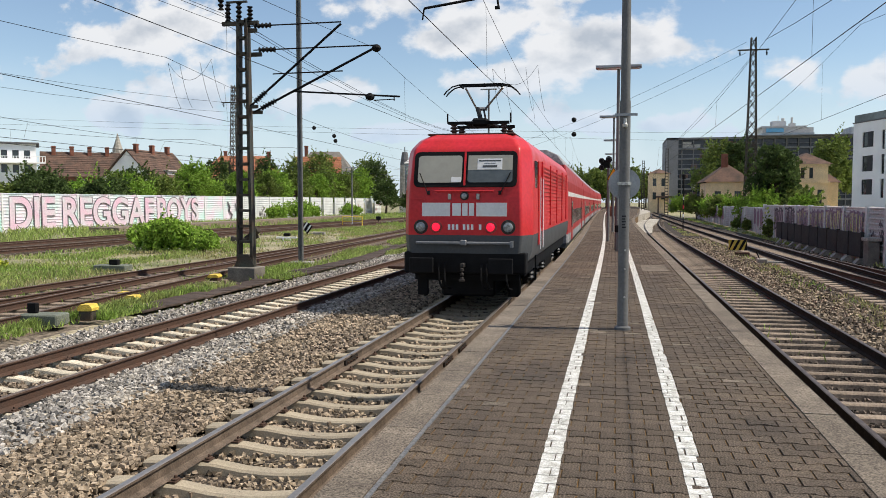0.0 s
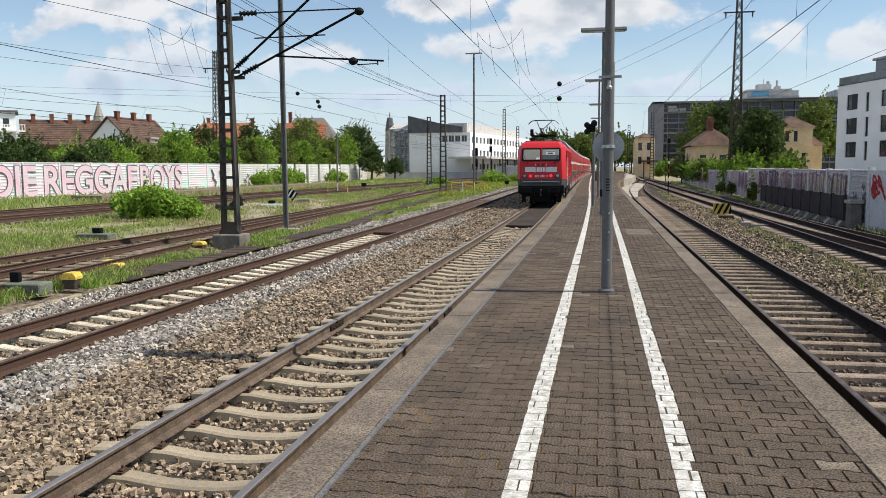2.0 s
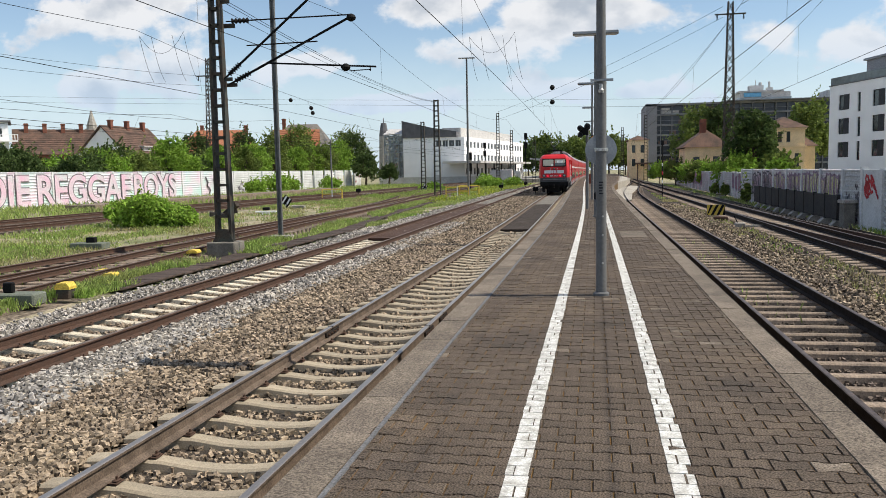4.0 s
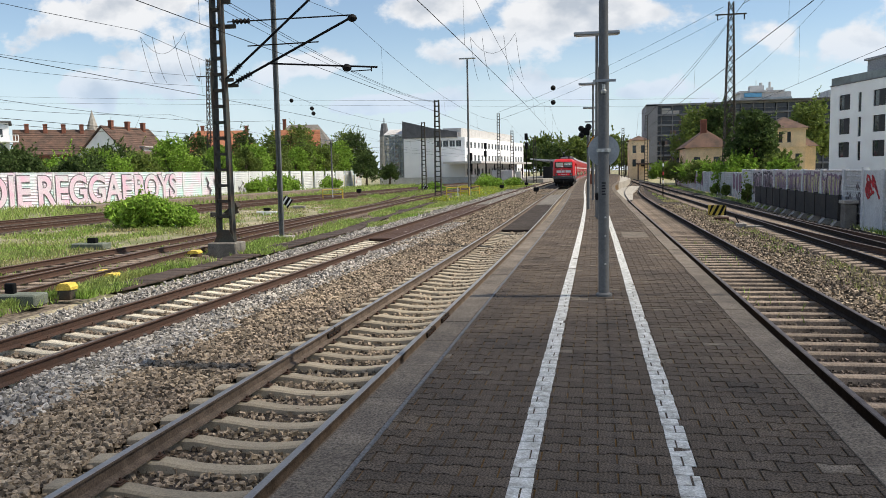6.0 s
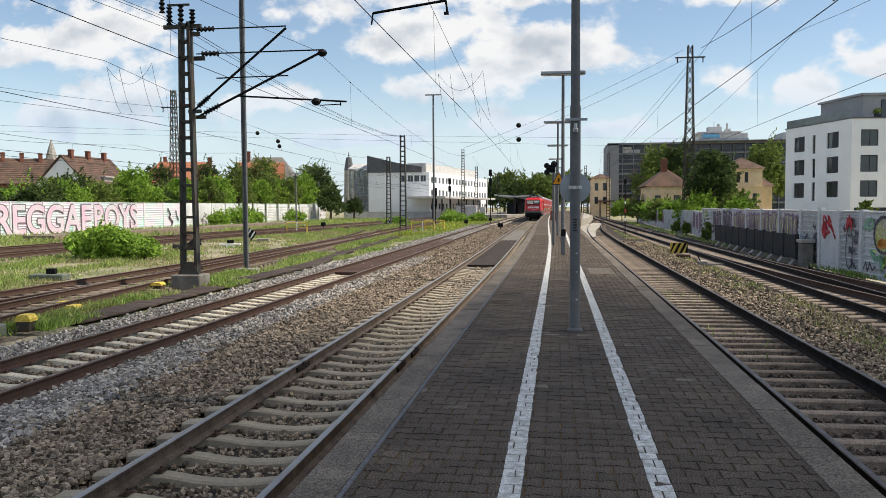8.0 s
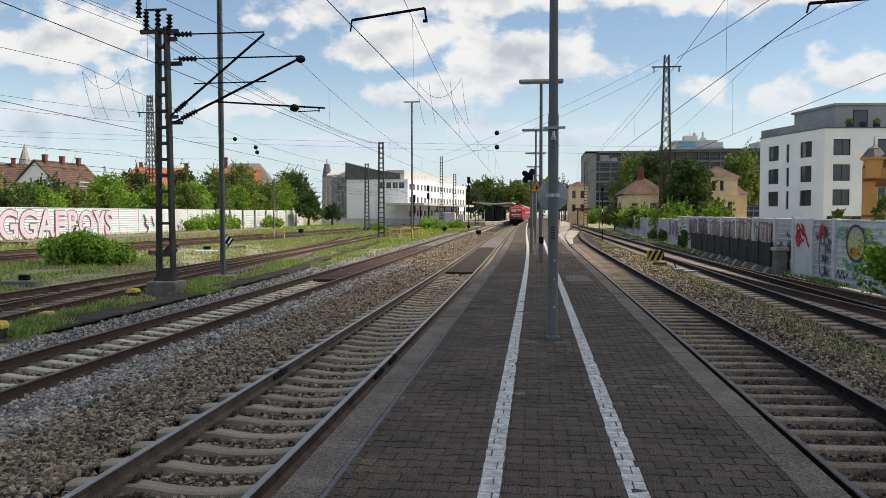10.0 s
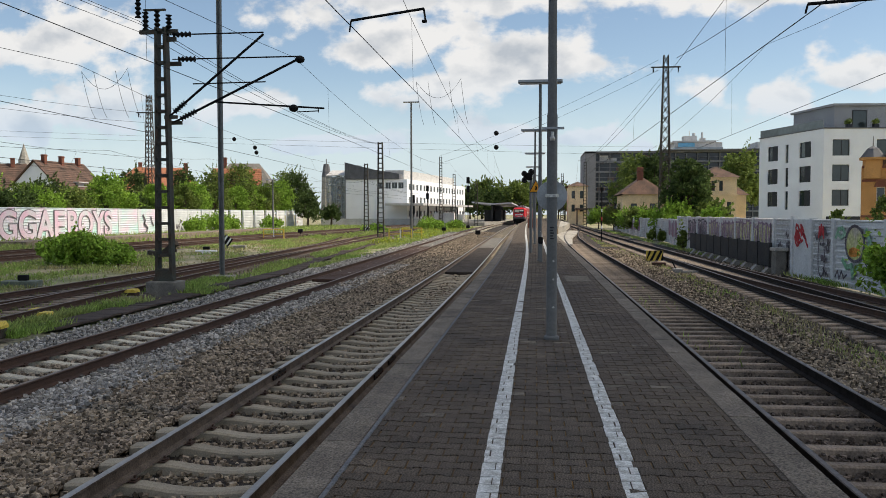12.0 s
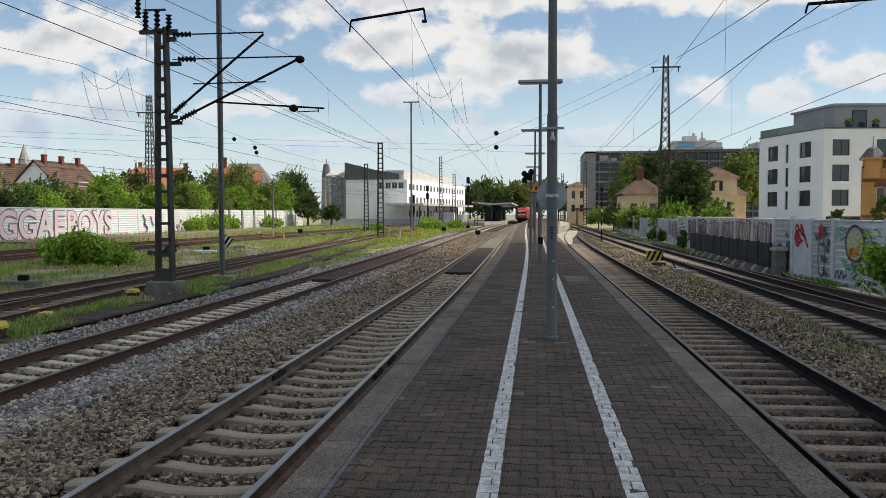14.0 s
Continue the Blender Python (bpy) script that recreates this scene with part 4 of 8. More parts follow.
def make_cantilever():
    """The two bracket arms of the near mast, which carry the wires over the middle track."""
    e = empty("cantilever", pose(-12.2, 25.6, 0), "dark tubular catenary brackets with ribbed insulators on a mast", "cantilever")
    w = Kit()
    for dy, x1, z1, xt in ((0.0, -8.75, 7.45, -8.6), (0.35, -7.65, 6.72, -7.6)):
        k = Kit()
        zb = 4.85 + (0.0 if dy == 0 else -0.15)
        p, q = Vector((0.22, dy, zb)), Vector((x1 + 12.2, dy, z1))
        a, b = p.lerp(q, 0.06), p.lerp(q, 0.17)
        k.tube(p, a, 0.035, n=8).tube(b, q, 0.042, n=8)
        s = part("strut", k, M["black"], e)
        kk = Kit()
        insulator(kk, a, b, 0.10, 5)
        part("strut_insulator", kk, M["black"], s)
        zt = z1 + 0.06
        k = Kit().tube((0.95, dy, zt), q + Vector((0, 0, 0.06)), 0.024, n=6).tube((0.2, dy, zt), (0.45, dy, zt), 0.02, n=6)
        tie = part("top_tie", k, M["black"], e)
        kk = Kit()
        insulator(kk, (0.42, dy, zt), (0.97, dy, zt), 0.10, 4)
        part("tie_insulator", kk, M["black"], tie)
        for za, zc in ((zt - 0.22, zt - 0.08), (zb - 0.08, zb + 0.04)):
            part("plate", Kit().box(0.05, dy - 0.03, za, 0.5, dy + 0.03, zc), M["mast"], e)
    part("register_arm", Kit().tube((1.65, 0.35, 5.35), (5.35, 0.35, 5.08), 0.03, n=8).tube((4.45, 0.35, 4.98), (5.15, 0.35, 5.0), 0.018, n=6).tube((5.15, 0.35, 5.08), (5.15, 0.35, 4.95), 0.02, n=6), M["black"], e)
    part("upper_register_arm", Kit().tube((1.05, 0.0, 5.9), (3.5, 0.0, 5.92), 0.022, n=6), M["black"], e)
    for x, z in ((4.32, 5.10), (4.55, 6.68)):
        part("weight", Kit().lathe((x, 0.35, z - 0.12), (x, 0.35, z + 0.12), [(0, 0.05), (0.2, 0.13), (0.5, 0.16), (0.8, 0.13), (1, 0.05)], 14), M["black"], e)
    # insulators at the head of the mast
    head = part("head_frame", Kit().box(-0.75, -0.05, 7.55, 0.55, 0.05, 7.68).box(-0.55, -0.04, 7.68, -0.50, 0.04, 8.35).box(-0.6, -0.04, 8.3, 0.15, 0.04, 8.36), M["mast"], e)
    for x, z0, z1 in ((-0.55, 7.7, 8.25), (-0.15, 7.7, 8.3), (0.25, 7.65, 8.15), (-0.8, 8.1, 8.7)):
        kk = Kit()
        insulator(kk, (x, 0, z0), (x, 0, z1), 0.11, 4)
        part("head_insulator", kk, M["black"], head)


def sag_line(p, q, drop, n=10):
    p, q = Vector(p), Vector(q)
    return [p.lerp(q, i / n) - Vector((0, 0, drop * 4 * (i / n) * (1 - i / n))) for i in range(n + 1)]


def wire(name, p, q, drop, r, label):
    k = Kit()
    k.path(sag_line(p, q, drop), r, 5)
    return thing(name, k, M["black"], label, "wire", "overhead wires")


def make_catenary(line, dx, zc, zm, spans, label, r=0.011):
    """Contact wire, messenger wire and droppers along a track."""
    e = empty("catenary", Matrix(), label, "overhead line", "overhead lines")
    for y0, y1 in zip(spans, spans[1:]):
        a, b = (line(y0) + dx, y0, zm), (line(y1) + dx, y1, zm)
        pts = sag_line(a, b, (zm - zc) * 0.55, 12)
        part("messenger_wire", Kit().path(pts, r * 0.72, 5), M["black"], e)
        part("contact_wire", Kit().path([(line(p.y) + dx, p.y, zc) for p in pts], r * 0.9, 5), M["black"], e)
        for p in pts[1::3]:
            part("dropper", Kit().tube((line(p.y) + dx, p.y, zc), p, r * 0.4, n=4), M["black"], e)
    return e


def make_overhead():
    make_mast(-12.2, 25.6, 8.75, "tall green-grey riveted catenary mast on a concrete footing")
    make_cantilever()
    e = empty("yard_lamp", pose(-12.72, 31.8, -1.0), "tall slim grey yard light pole on a footing", "lamp post")
    part("pole", Kit().box(-0.09, -0.07, 0.0, -0.03, 0.07, 14.5).box(0.03, -0.07, 0.0, 0.09, 0.07, 14.5).box(-0.05, -0.03, 0, 0.05, 0.03, 14.5), M["mast_grey"], e)
    part("footing", Kit().box(-0.4, -0.3, -0.2, 0.5, 0.3, 0.14, bevel=0.03), M["concrete"], e)
    for x, y, h in ((-15.6, 81.0, 9.9), (-23.2, 110, 9.6), (-17.5, 150, 13.3), (-15.2, 152, 10.2), (-11.6, 160, 9.2), (8.9, 148, 12.0), (5.6, 170, 11.0), (6.6, 205, 11.0)):
        make_mast(x, y, h, "dark steel catenary mast beyond the yard", base=False, half=0.26, depth=0.2)
    for x, y, z in ((-13.4, 87.3, 13.7), (-36.5, 110, 6.4)):
        h = z + 1.0
        e = empty("tall_lamp", pose(x, y, -1.0), "tall slim grey mast light with a flat double head", "lamp post", "yard lights")
        part("pole", Kit().tube((0, 0, 0), (0, 0, h), 0.13, 0.09, n=10), M["pole"], e)
        part("head", Kit().box(-0.9, -0.15, h, 0.9, 0.15, h + 0.12, bevel=0.03), M["steel"], e)
    lattice_tower(17.95, 116, -1.0, 23.6, 0.80, 0.30, "dark lattice power pylon with a crossarm", [(22.0, 2.0)])
    lattice_tower(-60.4, 122, -1.0, 20.4, 0.75, 0.30, "dark lattice power pylon behind the long wall", [(17.7, 2.1)])
    spans = (-40, 14.3, 60, 110, 165, 230, 300)
    make_catenary(track_a, 0.45, 4.42, 6.3, spans, "overhead line above the platform track", 0.008)
    make_catenary(track_b, 0.1, 4.75, 6.75, (-35, 25.9, 81, 140, 200, 270), "overhead line above the middle track", 0.009)
    make_catenary(track_c, 0.0, 4.2, 5.9, (-45, 11.0, 66, 120, 160), "overhead line above the siding", 0.008)
    make_catenary(track_e, 0.2, 4.85, 6.6, (-35, 25.6, 81, 140, 200), "overhead line above the yard track", 0.011)
    make_catenary(track_f, 0.0, 4.85, 6.6, (-35, 20, 70, 120, 180, 240), "overhead line above a far yard track", 0.016)
    make_catenary(track_g, 0.0, 5.0, 6.8, (-35, 12, 62, 112, 170, 240), "overhead line above the outermost track", 0.016)
    make_catenary(track_d, 0.2, 4.9, 7.6, (-30, 30, 90, 148, 220), "overhead line above the old track", 0.009)
    # feeder lines along the masts
    for dx, z in ((-0.55, 7.45), (0.2, 7.4), (-0.8, 7.9)):
        wire("feeder_wire", (-12.2 + dx - 0.6, -35, z + 0.6), (-12.2 + dx, 25.6, z + 0.1), 0.7, 0.008, "dark feeder wire along the masts")
        wire("feeder_wire", (-12.2 + dx, 25.6, z + 0.1), (-15.6 + dx * 0.4, 81, 8.7), 0.6, 0.010, "dark feeder wire along the masts")
    for z in (23.0, 21.6):
        wire("power_line", (17.0, 116, z), (-17.5, 150, z - 10.5), 0.8, 0.02, "thin power line from a pylon")
    wire("power_line", (19.4, 116, 23.2), (24.0, -40, 22.0), 3.0, 0.035, "thin power line from a pylon")
    wire("power_line", (17.9, 116, 21.3), (9.0, 148, 10.8), 0.4, 0.02, "thin power line from a pylon")
    for z in (11.0, 12.5):
        wire("power_line", (-60, 122, z + 5), (-70, -10, z + 5), 2.5, 0.02, "thin power line from a pylon")
    wire("span_wire", (-66, 45, 8.6), (10.5, 66, 6.9), 0.5, 0.007, "thin cross-span wire over the tracks")
    wire("span_wire", (-66, 45, 7.8), (10.5, 66, 6.2), 0.1, 0.007, "thin cross-span wire over the tracks")
    # register arms near the camera's upper edge
    e = empty("register_bracket", pose(-2.7, 14.2, 4.6), "black tubular register arm hanging above the platform track", "cantilever")
    part("arm", Kit().tube((-0.55, 0, 0.45), (0.75, 0, 0.62), 0.024, n=8).tube((-0.55, 0, 0.45), (-0.58, 0, 0.25), 0.015, n=6).tube((0.75, 0, 0.62), (0.78, 0, 0.40), 0.02, n=6).tube((0.72, 0, 0.40), (0.80, 0, 0.40), 0.03, n=6), M["black"], e)
    e = empty("register_bracket", pose(3.5, 11.0, 4.2), "black tubular register arm hanging above the siding", "cantilever")
    part("arm", Kit().tube((-0.02, 0, 0.12), (1.9, 0, 0.22), 0.022, n=8).tube((-0.02, 0, 0.12), (-0.05, 0, 0.0), 0.014, n=6), M["black"], e)
    # round insulators in the lines
    for x, y, z in ((-2.3, 48, 6.39), (-2.3, 48, 5.56), (-21.0, 55, 6.9), (-19.5, 55, 6.3), (-19.4, 55, 5.95)):
        thing("line_weight", Kit().lathe((x, y, z - 0.14), (x, y, z + 0.14), [(0, 0.05), (0.2, 0.12), (0.5, 0.15), (0.8, 0.12), (1, 0.05)], 12), M["black"], "dark round insulator in an overhead wire", "insulator", "line insulators", smooth=True)
    # slack jumper loops
    for x, y, z in ((-17.6, 30, 7.2), (-5.0, 34, 7.2)):
        k = Kit()
        for dx in (0.0, 0.5, 1.4, 1.9):
            k.path(sag_line((x + dx, y, z), (x + dx + 0.25, y + 0.5, z - 1.75), 0.25, 6), 0.007, 5)
        k.path(sag_line((x, y, z), (x + 1.9, y, z + 0.1), 0.75, 8), 0.007, 5)
        thing("jumper_cable", k, M["black"], "slack loops of a jumper cable between overhead wires", "cable", "jumper cables")


make_lamps()
make_overhead()

# ---- walls of the yard ----
M.update(
    wall_white=mat("noise_wall_white", (0.66, 0.67, 0.67), 0.8, 0, 0.2, 0.5, 14, 0.15, col2=(0.50, 0.51, 0.51), fine_mix=0.12),
    wall_pink=mat("graffiti_pink_mint", (0.78, 0.56, 0.68), 0.8, 0, 0.2, 0.30, 8, 0.1, col2=(0.46, 0.74, 0.67), fine_mix=0.12),
    paint_pink=mat("graffiti_pink", (0.66, 0.43, 0.54), 0.8, 0, 0.2, 0.6, 8, 0.1, col2=(0.56, 0.58, 0.60), fine_mix=0.12),
    paint_dark=mat("graffiti_dark", (0.10, 0.085, 0.10), 0.8, 0, 0.2, 2, 8, 0.1, col2=(0.16, 0.145, 0.16)),
    paint_red=mat("graffiti_red", (0.55, 0.05, 0.06), 0.7, 0, 0.2, 2, 8, 0.1),
    paint_green=mat("graffiti_green", (0.16, 0.40, 0.22), 0.7, 0, 0.3, 1.5, 8, 0.1, col2=(0.35, 0.50, 0.40)),
    paint_orange=mat("graffiti_orange", (0.65, 0.26, 0.05), 0.7, 0, 0.3, 1.5, 8, 0.1),
    wall_grey=mat("noise_wall_grey", (0.54, 0.55, 0.56), 0.75, 0.1, 0.25, 0.6, 14, 0.15, col2=(0.42, 0.42, 0.42)),
    wall_tag=mat("graffiti_faded_mix", (0.62, 0.60, 0.60), 0.8, 0, 0.2, 0.9, 8, 0.1, col2=(0.50, 0.44, 0.46), fine_mix=0.2),
    fence_dark=mat("dark_barrier", (0.032, 0.032, 0.034), 0.85, 0, 0.3, 1.5, 20, 0.3, col2=(0.055, 0.052, 0.048)),
    mauve_pale=mat("graffiti_pale_pink", (0.56, 0.36, 0.44), 0.8, 0, 0.3, 1.2, 8, 0.1, col2=(0.48, 0.46, 0.48)),
    paint_lime=mat("graffiti_lime", (0.50, 0.52, 0.16), 0.8, 0, 0.3, 1.2, 8, 0.1, col2=(0.48, 0.42, 0.40)),
    paint_brick=mat("graffiti_brick", (0.46, 0.17, 0.16), 0.8, 0, 0.3, 1.2, 8, 0.1, col2=(0.40, 0.30, 0.30)),
    mauve=mat("graffiti_mauve", (0.36, 0.26, 0.34), 0.8, 0, 0.3, 1.2, 8, 0.1),
)


def ribbed_panel(length, height, ribs, depth=0.05):
    """A panel of horizontal ribs: along local x, facing local -y."""
    prof = [(0.06, 0.0)]
    for i in range(ribs):
        a, h = i * height / ribs, height / ribs
        prof += [(0.0, a + 0.01), (0.0, a + h * 0.62), (-depth, a + h * 0.70), (-depth, a + h * 0.94)]
    prof += [(0.06, height)]
    return Kit().prism([(y, z) for y, z in prof], 0, length, axis="x")


def text_mesh(body, size, thick, grow):
    cu = bpy.data.curves.new("lettering", "FONT")
    cu.body, cu.size, cu.extrude, cu.offset = body, size, thick, grow
    ob = bpy.data.objects.new("lettering", cu)
    scene.collection.objects.link(ob)
    bpy.context.view_layer.update()
    me = bpy.data.meshes.new_from_object(ob.evaluated_get(bpy.context.evaluated_depsgraph_get()))
    bpy.data.objects.remove(ob)
    return me


def ribbon(kit, pts, r):
    """A sprayed stroke through (x, z) points on a plane facing -y."""
    for (x0, z0), (x1, z1) in zip(pts, pts[1:]):
        d = math.hypot(x1 - x0, z1 - z0) or 1
        ex, ez = (x1 - x0) / d * r * 0.6, (z1 - z0) / d * r * 0.6
        nx, nz = -(z1 - z0) / d * r, (x1 - x0) / d * r
        kit.prism([(x0 - ex - nx, z0 - ez - nz), (x1 + ex - nx, z1 + ez - nz), (x1 + ex + nx, z1 + ez + nz), (x0 - ex + nx, z0 - ez + nz)], -0.006, 0.006)
    return kit


def make_left_wall():
    e = empty("noise_wall_yard", Matrix(), "long white ribbed noise wall with pastel graffiti letters", "wall", kind="structure")
    bay, z0, h = 5.0, -1.05, 3.42
    white = ribbed_panel(bay - 0.2, h, 12).mesh("wall_panel", M["wall_white"])
    pink = ribbed_panel(bay - 0.2, h, 12).mesh("wall_panel", M["wall_pink"])
    post = Kit().box(-0.1, -0.09, 0, 0.1, 0.12, h + 0.03).mesh("wall_post", M["wall_white"])
    rng = random.Random(5)
    for i in range(25):
        y = 40 + i * bay
        x = -51.3 + max(0, (y - 118) * 0.07)
        p = new("wall_panel", pink if 55 <= y + 2.5 <= 104 else white)
        p.parent, p.matrix_basis = e, pose(x, y + 0.1, z0, 0, 0, 90)
        q = new("wall_post", post)
        q.parent, q.matrix_basis = e, pose(x, y, z0, 0, 0, 90)
        if y > 105 and i % 2 == 0:
            tag = Kit()
            for _ in range(5):
                u, v = rng.uniform(0.3, 3.4), rng.uniform(0.6, 2.2)
                ribbon(tag, [(u + 0.16 * t + rng.uniform(-0.1, 0.1), v + 0.35 * (-1) ** t * rng.uniform(0.2, 1)) for t in range(6)], 0.035)
            part("thin_tag", tag, M[rng.choice(["paint_dark", "mauve", "paint_brick"])], e, "thin sprayed tags").matrix_basis = pose(x + 0.075, y + 0.1, z0, 0, 0, 90)
    swash = Kit()
    ribbon(swash, [(1.0, 2.6), (1.6, 1.9), (1.3, 1.5), (2.2, 0.9), (1.9, 0.4)], 0.16)
    ribbon(swash, [(3.2, 2.4), (3.5, 1.6), (3.9, 1.2)], 0.12)
    part("dark_swash", swash, M["paint_dark"], e, "dark sprayed swash").matrix_basis = pose(-51.19, 100.2, z0, 0, 0, 90)
    for body, y0, y1 in (("DIE", 60.8, 66.7), ("REGGAE", 67.7, 83.4), ("BOYS", 83.9, 93.3)):
        for grow, matl, x in ((0.17, "paint_dark", -51.21), (0.085, "paint_pink", -51.19)):
            me = text_mesh(body, 3.75, 0.012, grow)
            me.materials.clear()
            me.materials.append(M[matl])
            ob = new("graffiti_letters", me)
            ob.parent = e
            xs = [v.co.x for v in me.vertices]
            s = (y1 - y0) / (max(xs) - min(xs))
            ob.matrix_basis = Matrix.Translation((x, y0 - min(xs) * s, -0.74)) @ Matrix(((0, 0, 1, 0), (s, 0, 0, 0), (0, 1.06, 0, 0), (0, 0, 0, 1)))


def blob(kit, cx, cz, rx, rz, rng, n=14, rough=0.15):
    return kit.prism([(cx + rx * math.cos(a) * k, cz + rz * math.sin(a) * k) for a, k in ((2 * math.pi * i / n, 1 + rng.uniform(-rough, rough)) for i in range(n))], -0.006, 0.006)


def paint_disc_piece(parent, m):
    """The round green and orange graffito beside the corner of the wall."""
    rng = random.Random(17)
    ring = [(1.75 + 0.74 * math.cos(a * 0.3142), 1.62 + 0.62 * math.sin(a * 0.3142)) for a in range(21)]
    for y, name, matl, kit in ((0.0, "lime_field", "paint_lime", blob(Kit(), 1.75, 1.62, 0.72, 0.6, rng, 18, 0.02)),
                               (-0.014, "orange_patch", "paint_orange", blob(blob(Kit(), 1.72, 1.32, 0.42, 0.17, rng), 1.45, 1.28, 0.2, 0.12, rng)),
                               (-0.028, "dark_ring", "paint_dark", ribbon(Kit(), ring, 0.05)),
                               (-0.014, "teal_swirl", "paint_green", ribbon(ribbon(ribbon(Kit(), [(0.15, 1.8), (0.35, 2.1), (0.7, 2.15), (0.95, 1.95), (0.6, 1.8), (0.3, 1.95)], 0.07), [(0.75, 1.0), (1.1, 0.75), (1.5, 0.85), (1.6, 0.4), (1.8, 0.75), (2.2, 0.9)], 0.09), [(2.6, 2.1), (2.9, 1.7), (2.55, 1.3), (2.95, 0.9), (3.4, 1.2)], 0.10)),
                               (-0.042, "dark_strokes", "paint_dark", ribbon(ribbon(Kit(), [(2.4, 1.9), (2.7, 1.5), (2.5, 1.1), (2.9, 0.8), (3.3, 0.95)], 0.035), [(0.2, 0.35), (0.4, 0.6), (0.55, 0.3), (0.75, 0.6), (0.95, 0.35), (1.2, 0.5)], 0.03))):
        part(name, kit, M[matl], parent).matrix_basis = m @ pose(0, y, 0)


def paint_letters(parent, m, rng, w, h, fill, edge):
    """A row of fat unreadable sprayed shapes with dark rims."""
    fills, rims = Kit(), Kit()
    x = 0.15
    while x < w - 0.5:
        lw = rng.uniform(0.5, 0.8)
        z0, z1 = h * rng.uniform(0.30, 0.40), h * rng.uniform(0.84, 0.95)
        sk = rng.uniform(-0.14, 0.14)
        outline = [(x, z0), (x + lw * 0.45, z0 + rng.uniform(0, 0.15)), (x + lw, z0), (x + lw * rng.uniform(0.7, 0.9) + sk, (z0 + z1) / 2), (x + lw + sk, z1), (x + lw * 0.5 + sk, z1 - rng.uniform(0, 0.2)), (x + sk, z1), (x + lw * rng.uniform(0.0, 0.2), (z0 + z1) / 2)]
        fills.prism(outline, -0.006, 0.006)
        ribbon(rims, outline + outline[:1], 0.045)
        ribbon(rims, [(x + lw * 0.35, z0 + 0.3), (x + lw * 0.5 + sk * 0.5, (z0 + z1) / 2), (x + lw * 0.45 + sk, z1 - 0.25)], 0.05)
        x += lw + rng.uniform(-0.02, 0.12)
    part("sprayed_fill", fills, M[fill], parent).matrix_basis = m
    part("sprayed_rim", rims, M[edge], parent).matrix_basis = m @ pose(0, -0.014, 0)


